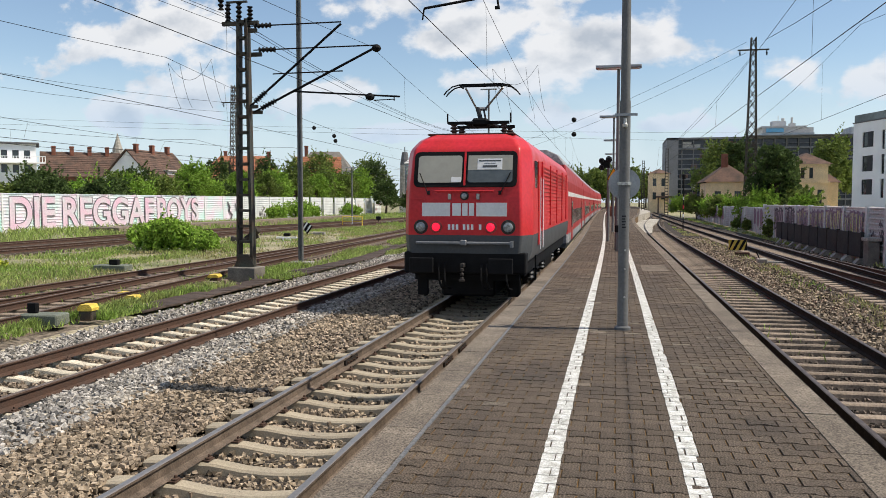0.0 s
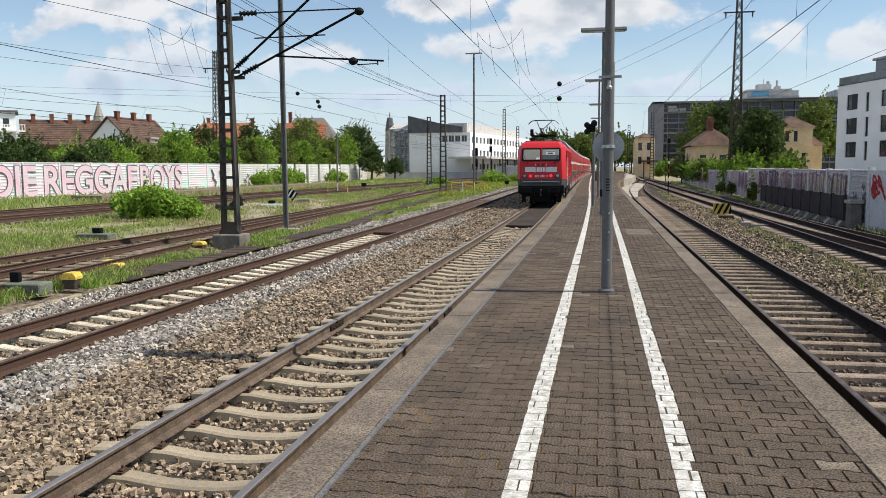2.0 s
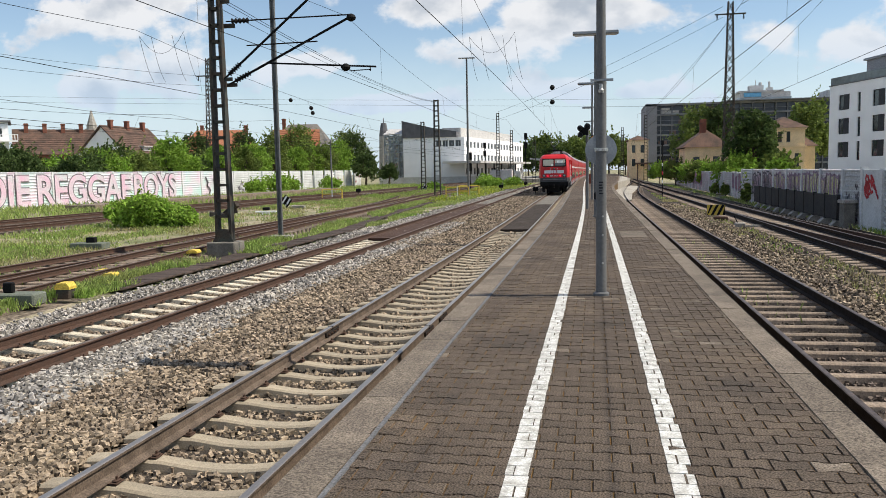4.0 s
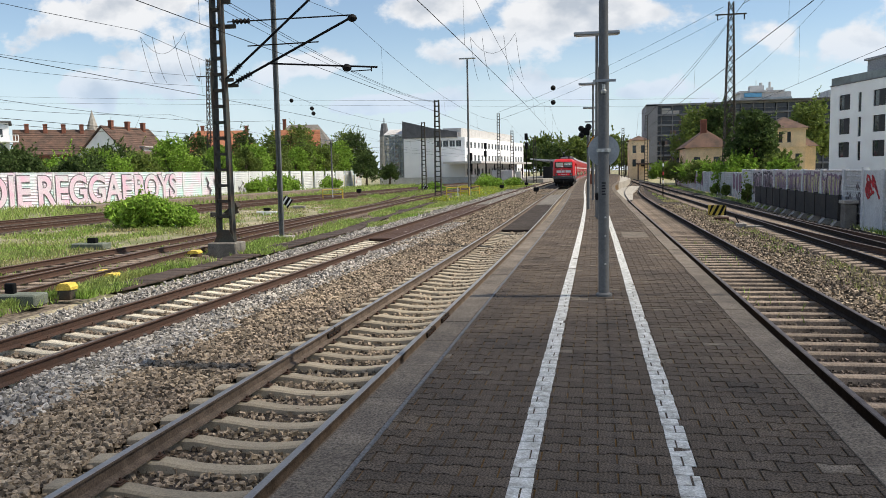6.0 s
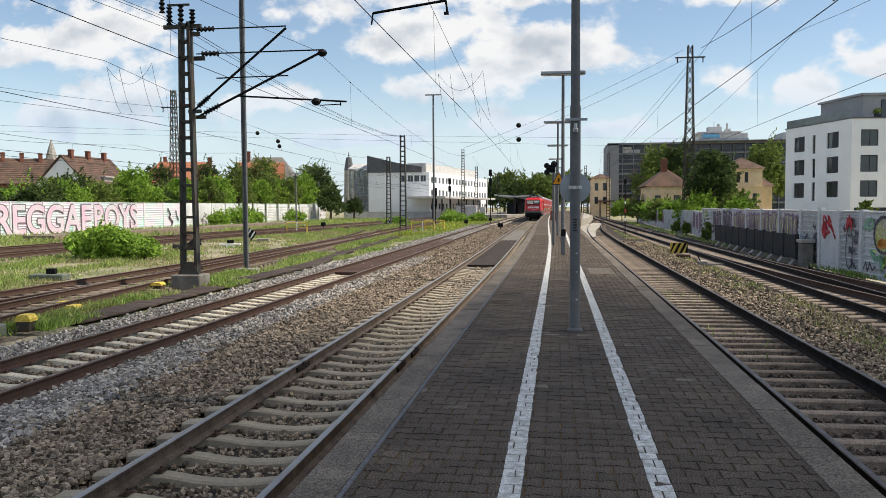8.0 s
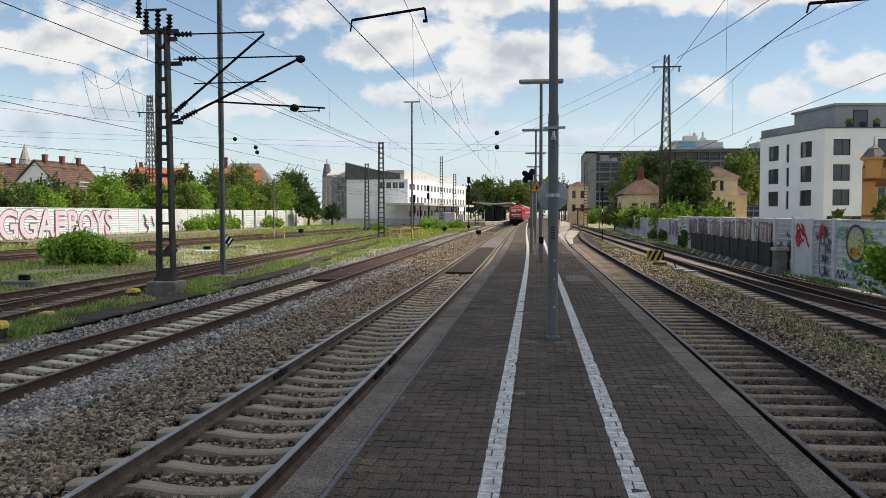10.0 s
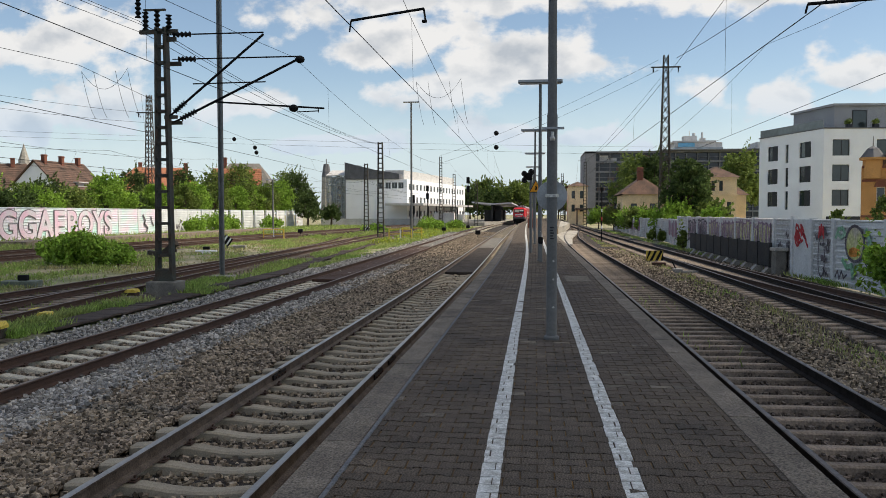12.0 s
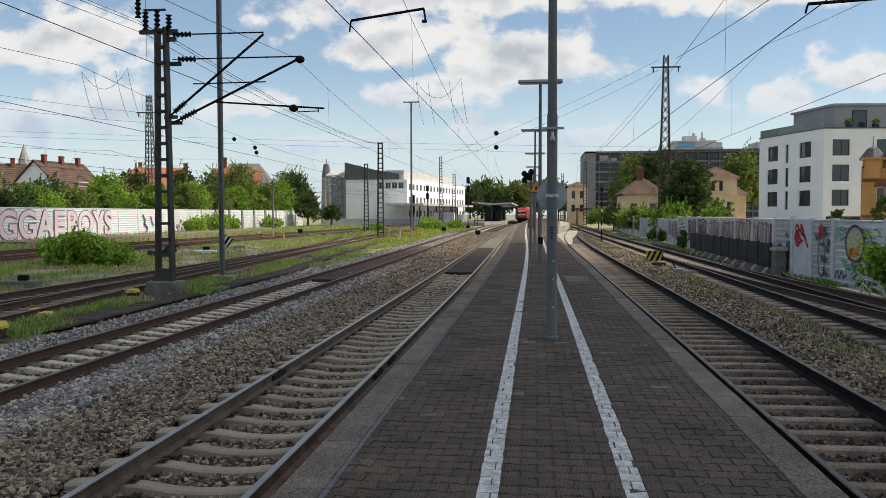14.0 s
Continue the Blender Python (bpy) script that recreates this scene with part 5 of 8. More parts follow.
def make_right_wall():
    e = empty("noise_wall_street", Matrix(), "grey ribbed noise wall covered in graffiti along the old track", "wall", kind="structure")
    rng = random.Random(8)
    plan = [(11.6, 19.0), (11.05, 31.4), (10.95, 33.5), (10.9, 35.7), (10.86, 38.2), (11.3, 61.5), (11.35, 66.0), (12.3, 76.5), (12.1, 95.0), (13.4, 140.0)]
    looks = ["wall_green", "wall_grey", "door", "wall_grey", "wall_tag", "wall_grey", "wall_tag", "wall_grey", "wall_tag"]
    for (x0, y0), (x1, y1), lk in zip(plan, plan[1:], looks):
        n = max(1, round(math.hypot(x1 - x0, y1 - y0) / 4.2))
        for i in range(n):
            ax, ay = x0 + (x1 - x0) * i / n, y0 + (y1 - y0) * i / n
            bx, by = x0 + (x1 - x0) * (i + 1) / n, y0 + (y1 - y0) * (i + 1) / n
            length = math.hypot(bx - ax, by - ay)
            # panels run towards the camera, so that they face the tracks
            turn = math.degrees(math.atan2(ay - by, ax - bx))
            h = 2.45 if ay < 66 else 2.2
            m = pose(bx, by, -1.05, 0, 0, turn)
            mt = {"wall_green": "wall_white", "door": "wall_white"}.get(lk, lk)
            kit = Kit().box(0.05, -0.05, 0, length - 0.05, 0.06, h, bevel=0.02) if lk == "door" else ribbed_panel(length - 0.1, h, 11, 0.045)
            p = part("wall_panel", kit, M[mt], e)
            p.matrix_basis = m
            q = part("wall_post", Kit().box(-0.12, -0.12, 0, 0.12, 0.12, h + (0.12 if lk == "door" else 0.04)), M["wall_white"], e)
            q.matrix_basis = m
            front = m @ pose(0.1, -0.068, 0.0)
            if lk == "wall_green" and i == n - 1:
                paint_disc_piece(e, front)
            elif lk == "door":
                tag = Kit()
                for _ in range(7):
                    x, z = rng.uniform(0.25, length - 0.4), rng.uniform(1.55, 2.1)
                    ribbon(tag, [(x + 0.24 * math.cos(t * 0.9 + x), z + 0.26 * math.sin(t * 0.9)) for t in range(7)], 0.05)
                part("red_tag", tag, M["paint_red"], e, "red sprayed tag").matrix_basis = front
            elif lk == "wall_tag":
                paint_letters(e, front, rng, length - 0.2, h, *((("mauve_pale", "paint_dark") if ay > 50 else ("paint_lime", "mauve")) if ay < 61 else ("paint_brick", "mauve")))
            elif ay < 39:
                tag = Kit()
                for _ in range(6):
                    x, z = rng.uniform(0.15, max(length - 0.6, 0.3)), rng.uniform(0.3, h - 0.4)
                    ribbon(tag, [(x + 0.08 * t + rng.uniform(-0.05, 0.05), z + 0.16 * (-1) ** t * rng.uniform(0.3, 1)) for t in range(6)], 0.022)
                part("dark_tag", tag, M["paint_dark"], e, "thin dark scrawled tags").matrix_basis = front
                if ay < 33:
                    fig = Kit()
                    ribbon(fig, [(0.55 + 0.28 * math.cos(t * 0.52) * (1.1 - 0.2 * math.sin(t * 0.52)), 1.1 + 0.85 * math.sin(t * 0.52)) for t in range(13)], 0.03)
                    fig.box(0.40, 0, 1.45, 0.52, 0.012, 1.56).box(0.62, 0, 1.45, 0.74, 0.012, 1.56).box(0.50, 0, 0.85, 0.68, 0.012, 1.1)
                    part("dark_outline", fig, M["paint_dark"], e, "tall dark outlined shape").matrix_basis = front @ pose(0.4, -0.02, 0)
                    crest = Kit()
                    ribbon(crest, [(0.3, 1.75), (0.38, 2.15), (0.46, 1.85), (0.55, 2.25), (0.64, 1.88), (0.74, 2.15), (0.8, 1.75)], 0.05)
                    part("red_crest", crest, M["paint_red"], e).matrix_basis = front @ pose(0.4, -0.035, 0)
    # the dark barrier of slabs on feet before it
    b = empty("dark_barrier", Matrix(), "low dark slab barrier on concrete feet before the graffiti wall", "barrier")
    n = 10
    for i in range(n):
        y = 37.4 + i * 2.05
        x = 10.38 + i * 0.035
        part("slab", Kit().box(x, y + 0.04, -0.75, x + 0.08, y + 1.92, 0.30, bevel=0.015), M["fence_dark"], b)
        part("slab_rib", Kit().box(x - 0.05, y - 0.05, -0.8, x + 0.1, y + 0.05, 0.34), M["fence_dark"], b)
        part("foot", Kit().prism([(x - 0.35, -1.05), (x + 0.3, -1.05), (x + 0.2, -0.78), (x - 0.1, -0.78)], y - 0.25, y + 0.25), M["concrete"], b)
    e2 = empty("switch_cabinet", pose(10.5, 36.5, -1.05), "weathered grey metal cabinet with a pale lid beside the wall", "cabinet")
    part("body", Kit().box(-0.2, -0.35, 0, 0.25, 0.35, 1.05, bevel=0.03), M["footing"], e2)
    part("lid", Kit().box(-0.26, -0.42, 1.05, 0.3, 0.42, 1.2, bevel=0.02), M["concrete"], e2)


# ---- leaves ----
def quads(name, centers, normals_rng, size, material, stretch=1.6):
    """Many small leaf faces round the given centres, each a bent quad."""
    n = len(centers)
    rng = normals_rng
    a = rng.normal(size=(n, 3))
    a /= np.linalg.norm(a, axis=1)[:, None]
    b = np.cross(a, rng.normal(size=(n, 3)))
    b /= np.linalg.norm(b, axis=1)[:, None]
    s = (size * rng.uniform(0.6, 1.3, n))[:, None]
    a, b = a * s * 0.5 * stretch, b * s * 0.5
    c = np.asarray(centers)
    v = np.stack([c - a, c - b * 0.9, c + a, c + b * 0.9], 1).reshape(-1, 3)
    me = bpy.data.meshes.new(name)
    me.from_pydata(v.tolist(), [], np.arange(4 * n).reshape(-1, 4).tolist())
    me.materials.append(material)
    return me


def crown_points(rng, lobes, n):
    """Points in the shells of many overlapping lobes (x, y, z, r)."""
    lobes = np.array(lobes)
    w = lobes[:, 3] ** 2
    pick = rng.choice(len(lobes), n, p=w / w.sum())
    d = rng.normal(size=(n, 3))
    d /= np.linalg.norm(d, axis=1)[:, None]
    r = lobes[pick, 3] * rng.uniform(0.45, 1.08, n) ** 0.6
    return lobes[pick, :3] + d * r[:, None] * np.array([1, 1, 0.85])


# ---- buildings ----
M["setback"] = mat("setback_render", (0.36, 0.365, 0.38), 0.8, 0, 0.15, 0.5, 12, 0.1)
M["deck_grey"] = mat("deck_grey", (0.20, 0.205, 0.22), 0.7, 0.1, 0.2, 0.5, 10, 0.1)
M["night_glass"] = mat("dark_blue_glazing", (0.022, 0.028, 0.042), 0.14, 0, 0.3, 0.35, 5, 0.0, fine_mix=0.3, spec=0.55)
# warm interior light of the decks, painted as a reddish-brown colour
M["deck_inner"] = mat("deck_inside_warm_light", (0.20, 0.11, 0.085), 0.9, 0, 0.5, 0.15, 4, 0.1, col2=(0.09, 0.085, 0.085))
M["sign_blue"] = mat("sign_blue", (0.16, 0.42, 0.62), 0.5, 0, 0.2, 1, 10, 0.05)
M["pale_glazing"] = mat("pale_glazing", (0.30, 0.34, 0.37), 0.15, 0, 0.3, 0.6, 8, 0.0, fine_mix=0.1, spec=0.7)
M["clear_glazing"] = glass("clear_glazing", (0.55, 0.62, 0.64))
_nt = M["clear_glazing"].node_tree
_tr, _mx = _nt.nodes.new("ShaderNodeBsdfTransparent"), _nt.nodes.new("ShaderNodeMixShader")
_mx.inputs[0].default_value = 0.30
_nt.links.new(_tr.outputs[0], _mx.inputs[1])
_nt.links.new(_nt.nodes["Principled BSDF"].outputs[0], _mx.inputs[2])
_nt.links.new(_mx.outputs[0], _nt.nodes["Material Output"].inputs[0])
M["brick_red"] = mat("red_brick", (0.22, 0.09, 0.062), 0.9, 0, 0.3, 0.8, 20, 0.2)


def wall_with_holes(parent, m, width, z0, z1, wins, wall_mat, frame_mat="frame", thick=0.3, recess=0.12, name="wall", sill=False, pane="glass"):
    """A wall along local x with its outside at local y = 0 facing -y; wins are (u0, u1, v0, v1)."""
    us = sorted({0.0, width, *[w[0] for w in wins], *[w[1] for w in wins]})
    vs = sorted({z0, z1, *[w[2] for w in wins], *[w[3] for w in wins]})
    k = Kit()
    for a, b in zip(us, us[1:]):
        for c, d in zip(vs, vs[1:]):
            if not any(w[0] <= a + 1e-6 and b <= w[1] + 1e-6 and w[2] <= c + 1e-6 and d <= w[3] + 1e-6 for w in wins):
                k.box(a, 0, c, b, thick, d)
    me = k.mesh(name, M[wall_mat])
    bm = bmesh.new()
    bm.from_mesh(me)
    bmesh.ops.remove_doubles(bm, verts=bm.verts, dist=0.001)
    bm.to_mesh(me)
    bm.free()
    w = new(name, me)
    w.parent = parent
    w.matrix_basis = m
    for u0, u1, v0, v1 in wins:
        t = 0.07
        f = Kit().box(u0, recess, v0, u1, recess + 0.08, v0 + t).box(u0, recess, v1 - t, u1, recess + 0.08, v1).box(u0, recess, v0 + t, u0 + t, recess + 0.08, v1 - t).box(u1 - t, recess, v0 + t, u1, recess + 0.08, v1 - t)
        if u1 - u0 > 1.2:
            c = u0 + (u1 - u0) * 0.55
            f.box(c - 0.03, recess, v0 + t, c + 0.03, recess + 0.08, v1 - t)
        win = part("window", f, M[frame_mat], parent)
        win.matrix_basis = m
        p = part("pane", Kit().box(u0 + t, recess + 0.03, v0 + t, u1 - t, recess + 0.05, v1 - t), M[pane], win)
        if sill:
            part("sill", Kit().box(u0 - 0.08, -0.06, v0 - 0.08, u1 + 0.08, recess, v0), M["concrete"], win)
    return w


def make_apartments():
    e = empty("apartment_building", Matrix(), "white apartment block with dark windows and set-back top storey", "apartment building")
    x0, y0, x1, y1 = 28.4, 107.5, 32.0, 95.0
    length = math.hypot(x1 - x0, y1 - y0)
    m = pose(x0, y0, 0, 0, 0, math.degrees(math.atan2(y1 - y0, x1 - x0)))
    rows = [(8.1, 9.9), (5.25, 7.1), (2.5, 4.3)]
    wins = []
    for a, b in rows:
        wins += [(1.9, 4.1, a, b), (5.7, 6.3, a - 0.4, b), (8.5, 10.7, a, b)]
    wall_with_holes(e, m, length, -1.05, 11.1, wins, "plaster", thick=0.35)
    for a, b in rows:
        for u in (3.0, 9.6):
            s = part("shutter", Kit().box(u, -0.02, a, u + 1.1, 0.05, b), M["frame"], e)
            s.matrix_basis = m
    m2 = pose(x1, y1, 0, 0, 0, 6)
    wins = []
    for a, b in rows:
        wins += [(1.0, 2.9, a, b), (5.9, 8.0, a, b), (11.5, 13.4, a, b), (16.0, 18.0, a, b)]
    wall_with_holes(e, m2, 22, -1.05, 11.1, wins, "plaster", thick=0.35)
    for a, b in rows[:1]:
        for u in (8.0, 13.4):
            s = part("shutter", Kit().box(u, -0.02, a, u + 1.8, 0.05, b), M["frame"], e)
            s.matrix_basis = m2
    part("dark_plinth", Kit().box(0.4, -0.02, -1.0, 8.0, 0.3, 1.3), M["frame"], e).matrix_basis = m2
    part("back_wall", Kit().prism([(28.9, 108), (32.3, 95.6), (53, 97.7), (50, 112)], -1.0, 11.0, axis="z"), M["plaster"], e)
    part("roof_edge", Kit().prism([(28.3, 107.6), (31.98, 94.9), (54.0, 97.2), (51, 113)], 11.1, 11.22, axis="z"), M["slate"], e)
    top = part("set_back_storey", Kit().prism([(32.2, 106.5), (34.2, 98.2), (53, 99.8), (50, 111)], 11.2, 14.0, axis="z").prism([(31.9, 106.8), (34.0, 97.9), (53.3, 99.5), (50.3, 111.5)], 14.0, 14.25, axis="z"), M["setback"], e, "grey set-back storey")
    m3 = pose(34.2, 98.2, 0, 0, 0, 5)
    for u in (0.6, 3.6, 8.2, 12.0):
        pl = part("planter", Kit().box(u, -1.9, 11.22, u + 0.6, -1.4, 11.75, bevel=0.04), M["frame"], e, "dark terrace planter")
        pl.matrix_basis = m3
        shrub = new("planter_shrub", quads("planter_shrub", crown_points(np.random.default_rng(int(u * 10)), [(u + 0.3, -1.65, 12.05, 0.36), (u + 0.1, -1.6, 11.95, 0.3)], 220), np.random.default_rng(5), 0.13, M["leaf"]))
        shrub.parent = pl
    for u in (2.0, 6.5, 10.5):
        w = part("window", Kit().box(u, -0.05, 11.3, u + 1.7, 0.02, 13.5), M["frame"], e)
        w.matrix_basis = m3
        part("pane", Kit().box(u + 0.1, -0.07, 11.4, u + 1.6, -0.05, 13.4), M["glass"], w)
    rail = part("balcony_rail", Kit().box(0, 0.1, 11.22, length - 0.3, 0.14, 12.1), M["dark_pane"], e, "glazed balcony rail")
    rail.matrix_basis = m


def hip_roof(k, x0, y0, x1, y1, z0, z1, over=0.4, ridge=0.5, mat=0):
    x0, y0, x1, y1 = x0 - over, y0 - over, x1 + over, y1 + over
    if x1 - x0 > y1 - y0:
        c, d = (y0 + y1) / 2, (x1 - x0) * (1 - ridge) / 2
        r = [(x0 + d, c, z1), (x1 - d, c, z1)]
    else:
        c, d = (x0 + x1) / 2, (y1 - y0) * (1 - ridge) / 2
        r = [(c, y0 + d, z1), (c, y1 - d, z1)]
    v = [(x0, y0, z0), (x1, y0, z0), (x1, y1, z0), (x0, y1, z0)] + r
    f = [(0, 1, 5, 4), (1, 2, 5), (2, 3, 4, 5), (3, 0, 4), (3, 2, 1, 0)] if x1 - x0 > y1 - y0 else [(0, 1, 4), (1, 2, 5, 4), (2, 3, 5), (3, 0, 4, 5), (3, 2, 1, 0)]
    return k.add(v, f, mat)


def make_villa():
    e = empty("villa", pose(0.8, 0, 0), "old yellow stone villa with brown tiled hip roofs", "house")
    wins = [(0.7, 1.3, 5.2, 7.1), (2.2, 2.8, 5.2, 7.1), (0.7, 1.3, 0.9, 3.3), (2.2, 2.8, 0.9, 3.3)]
    wall_with_holes(e, pose(23.2, 119, 0), 4.4, -1.05, 6.8, [(0.9, 1.4, 4.9, 6.3), (2.0, 2.5, 4.9, 6.3), (0.7, 1.3, 0.9, 3.3), (1.9, 2.5, 0.9, 3.3), (3.1, 3.7, 0.9, 3.3)], "sandstone", sill=True)
    wall_with_holes(e, pose(18.8, 120.5, 0), 4.4, -1.05, 4.4, [(1.0, 1.7, 1.0, 3.2), (2.9, 3.6, 1.0, 3.2)], "sandstone", sill=True)
    wall_with_holes(e, pose(12.5, 126, 0), 6.2, -1.05, 4.6, [(1.2, 2.1, 1.2, 3.2), (4.0, 4.9, 1.2, 3.2)], "sandstone", sill=True)
    part("body", Kit().box(23.3, 119.4, -1.05, 27.5, 128, 6.7).box(18.9, 120.9, -1.05, 23.2, 130, 4.3).box(12.6, 126.4, -1.05, 18.7, 136, 4.5).box(27.6, 120.5, -1.05, 29.3, 128, 4.3), M["sandstone"], e)
    k = Kit()
    hip_roof(k, 23.2, 119, 27.6, 128, 6.8, 8.5, 0.45, 0.3)
    hip_roof(k, 18.8, 120.5, 23.4, 130, 4.4, 7.4, 0.4, 0.5)
    hip_roof(k, 12.5, 126, 18.8, 136, 4.6, 7.3, 0.5, 0.55)
    hip_roof(k, 27.6, 120.5, 29.4, 128, 4.3, 5.6, 0.3, 0.4)
    part("roof", k, M["rooftile"], e)
    part("cornice", Kit().box(23.0, 118.8, 4.15, 27.8, 119.1, 4.4).box(23.0, 118.8, 6.55, 27.8, 119.1, 6.8), M["sandstone"], e)
    part("chimney", Kit().box(14.8, 127.5, 5.4, 15.7, 128.4, 8.8, bevel=0.05), M["brick_red"], e, "red brick chimney")
    e2 = empty("brick_house", pose(26.6, 70, 0, 0, 0, -19) @ Matrix.Diagonal((1, 1, 0.86, 1)) @ pose(-29.9, -70, 0), "yellow brick house with a slate turret and stepped gable", "house")
    wall_with_holes(e2, pose(29.9, 70, 0, 0, 0, 4), 8.0, -1.05, 6.3, [(1.1, 1.75, 2.2, 4.4), (3.6, 4.3, 2.2, 4.4), (5.6, 6.3, 2.2, 4.4)], "brick", "coach_band", sill=True)
    part("body", Kit().prism([(30.0, 70.9), (38.0, 70.9), (38.5, 80), (34.0, 80)], -1.05, 6.2, axis="z"), M["brick"], e2)
    part("gable", Kit().prism([(31.6, 6.3), (38.0, 6.3), (38.0, 7.0), (34.8, 12.2), (31.6, 7.0)], 70.3, 80), M["brick"], e2)
    part("roof", Kit().prism([(31.1, 6.5), (31.5, 6.4), (34.8, 12.2), (38.1, 6.4), (38.5, 6.5), (34.8, 13.0)], 70.1, 80.3), M["rooftile"], e2)
    for z in (1.5, 4.9, 6.2):
        part("string_course", Kit().box(0, -0.12, z, 8.0, 0.0, z + 0.22), M["brick_red"], e2).matrix_basis = pose(29.9, 70, 0, 0, 0, 4)
    for u in (0.9, 3.4, 5.4):
        part("lintel", Kit().prism([(u, 4.4), (u + 1.05, 4.4), (u + 0.9, 4.85), (u + 0.52, 5.0), (u + 0.15, 4.85)], -0.09, 0.0), M["brick_red"], e2).matrix_basis = pose(29.9, 70, 0, 0, 0, 4)
    part("oriel", Kit().tube((30.7, 70.2, 5.2), (30.7, 70.2, 7.2), 0.75, n=8).tube((30.7, 70.2, 6.95), (30.7, 70.2, 7.2), 1.0, n=8), M["brick"], e2)
    part("turret", Kit().tube((30.7, 70.2, 7.2), (30.7, 70.2, 8.0), 0.95, 0.45, n=8).tube((30.7, 70.2, 8.0), (30.7, 70.2, 8.3), 0.5, 0.06, n=8).tube((30.7, 70.2, 8.2), (30.7, 70.2, 9.2), 0.05, 0.02, n=5), M["slate"], e2)


def make_office():
    e = empty("office_block", Matrix(), "long dark concrete office and parking block with open decks", "office building")
    part("end_wall", Kit().box(13.6, 228, -1.05, 16.6, 250, 18.8), M["darkwall"], e)
    rng = random.Random(6)
    for i in range(7):
        z = -0.6 + i * 2.72
        part("deck", Kit().box(16.6, 228.5, z, 66, 250, z + 0.5, bevel=0.04), M["deck_grey"], e)
        part("glass_band", Kit().box(16.7, 229.6, z + 0.5, 66, 229.8, z + 2.72), M["night_glass"], e)
        part("handrail", Kit().box(16.6, 228.5, z + 1.35, 66, 228.58, z + 1.45), M["deck_grey"], e)
        for u in range(8):
            if rng.random() < 0.55:
                x = 17 + u * 2.4 + rng.uniform(0, 1)
                # deck_inner panels show warm interior light as colour; the others are pale blinds
                part("blind", Kit().box(x, 229.4, z + 0.5, x + rng.uniform(1.2, 2.6), 229.55, z + rng.uniform(1.3, 2.2)), M["deck_inner" if rng.random() < 0.6 else "coach_band"], e)
    for i in range(17):
        part("column", Kit().box(17.5 + i * 2.95, 228.9, -1, 17.75 + i * 2.95, 229.3, 18.4), M["deck_grey"], e)
    part("parapet", Kit().box(13.6, 228, 18.4, 66, 250, 18.9), M["deck_grey"], e)
    part("roof_overhang", Kit().prism([(226.4, 18.9), (252, 20.0), (252, 20.25), (226.4, 19.15)], 34, 70, axis="x"), M["deck_grey"], e)
    e = empty("glass_tower_top", Matrix(), "pale glazed upper block with roof equipment behind the dark block", "office building")
    part("body", Kit().box(43.5, 262, 10, 58, 275, 24.0), M["coach_band"], e)
    part("glass_band", Kit().box(43.3, 261.7, 20.6, 58.2, 275.2, 22.4), M["pale_glazing"], e)
    part("blue_sign", Kit().box(44.5, 261.4, 22.6, 49.5, 261.68, 23.8), M["sign_blue"], e, "pale blue rooftop sign panel")
    part("roof_slab", Kit().box(43, 261.5, 24.0, 56, 275.5, 24.5), M["coach_band"], e)
    part("roof_gear", Kit().box(47, 266, 24.5, 51, 270, 26.4).box(52, 265, 24.5, 53.5, 268, 25.6).tube((49, 268, 26.4), (49, 268, 28.2), 0.1).tube((52.6, 266, 25.6), (52.6, 266, 27.4), 0.35).tube((50.2, 267, 26.4), (50.2, 267, 27.3), 0.5), M["wall_grey"], e)
    part("upper_hall", Kit().box(40, 258, 10, 62, 262, 20.5).box(64, 245, 18, 75, 255, 22.5), M["wall_grey"], e)
    e = empty("yellow_house", Matrix(), "pale yellow house at the far end of the platform", "house")
    wall_with_holes(e, pose(8.0, 200, 0), 4.6, -1.05, 8.4, [(0.8, 1.6, 5.4, 7.2), (2.8, 3.6, 5.4, 7.2), (0.8, 1.6, 2.2, 3.9), (2.8, 3.6, 2.2, 3.9)], "sandstone")
    part("body", Kit().box(8.1, 200.4, -1.05, 12.5, 212, 8.3), M["sandstone"], e)
    part("roof", hip_roof(Kit(), 8, 200, 12.6, 212, 8.4, 9.6), M["rooftile"], e)
    part("porch", Kit().box(9.6, 196, 2.6, 13.4, 200, 3.0).box(9.8, 196.2, -1, 10.1, 196.5, 2.6), M["rooftile"], e)


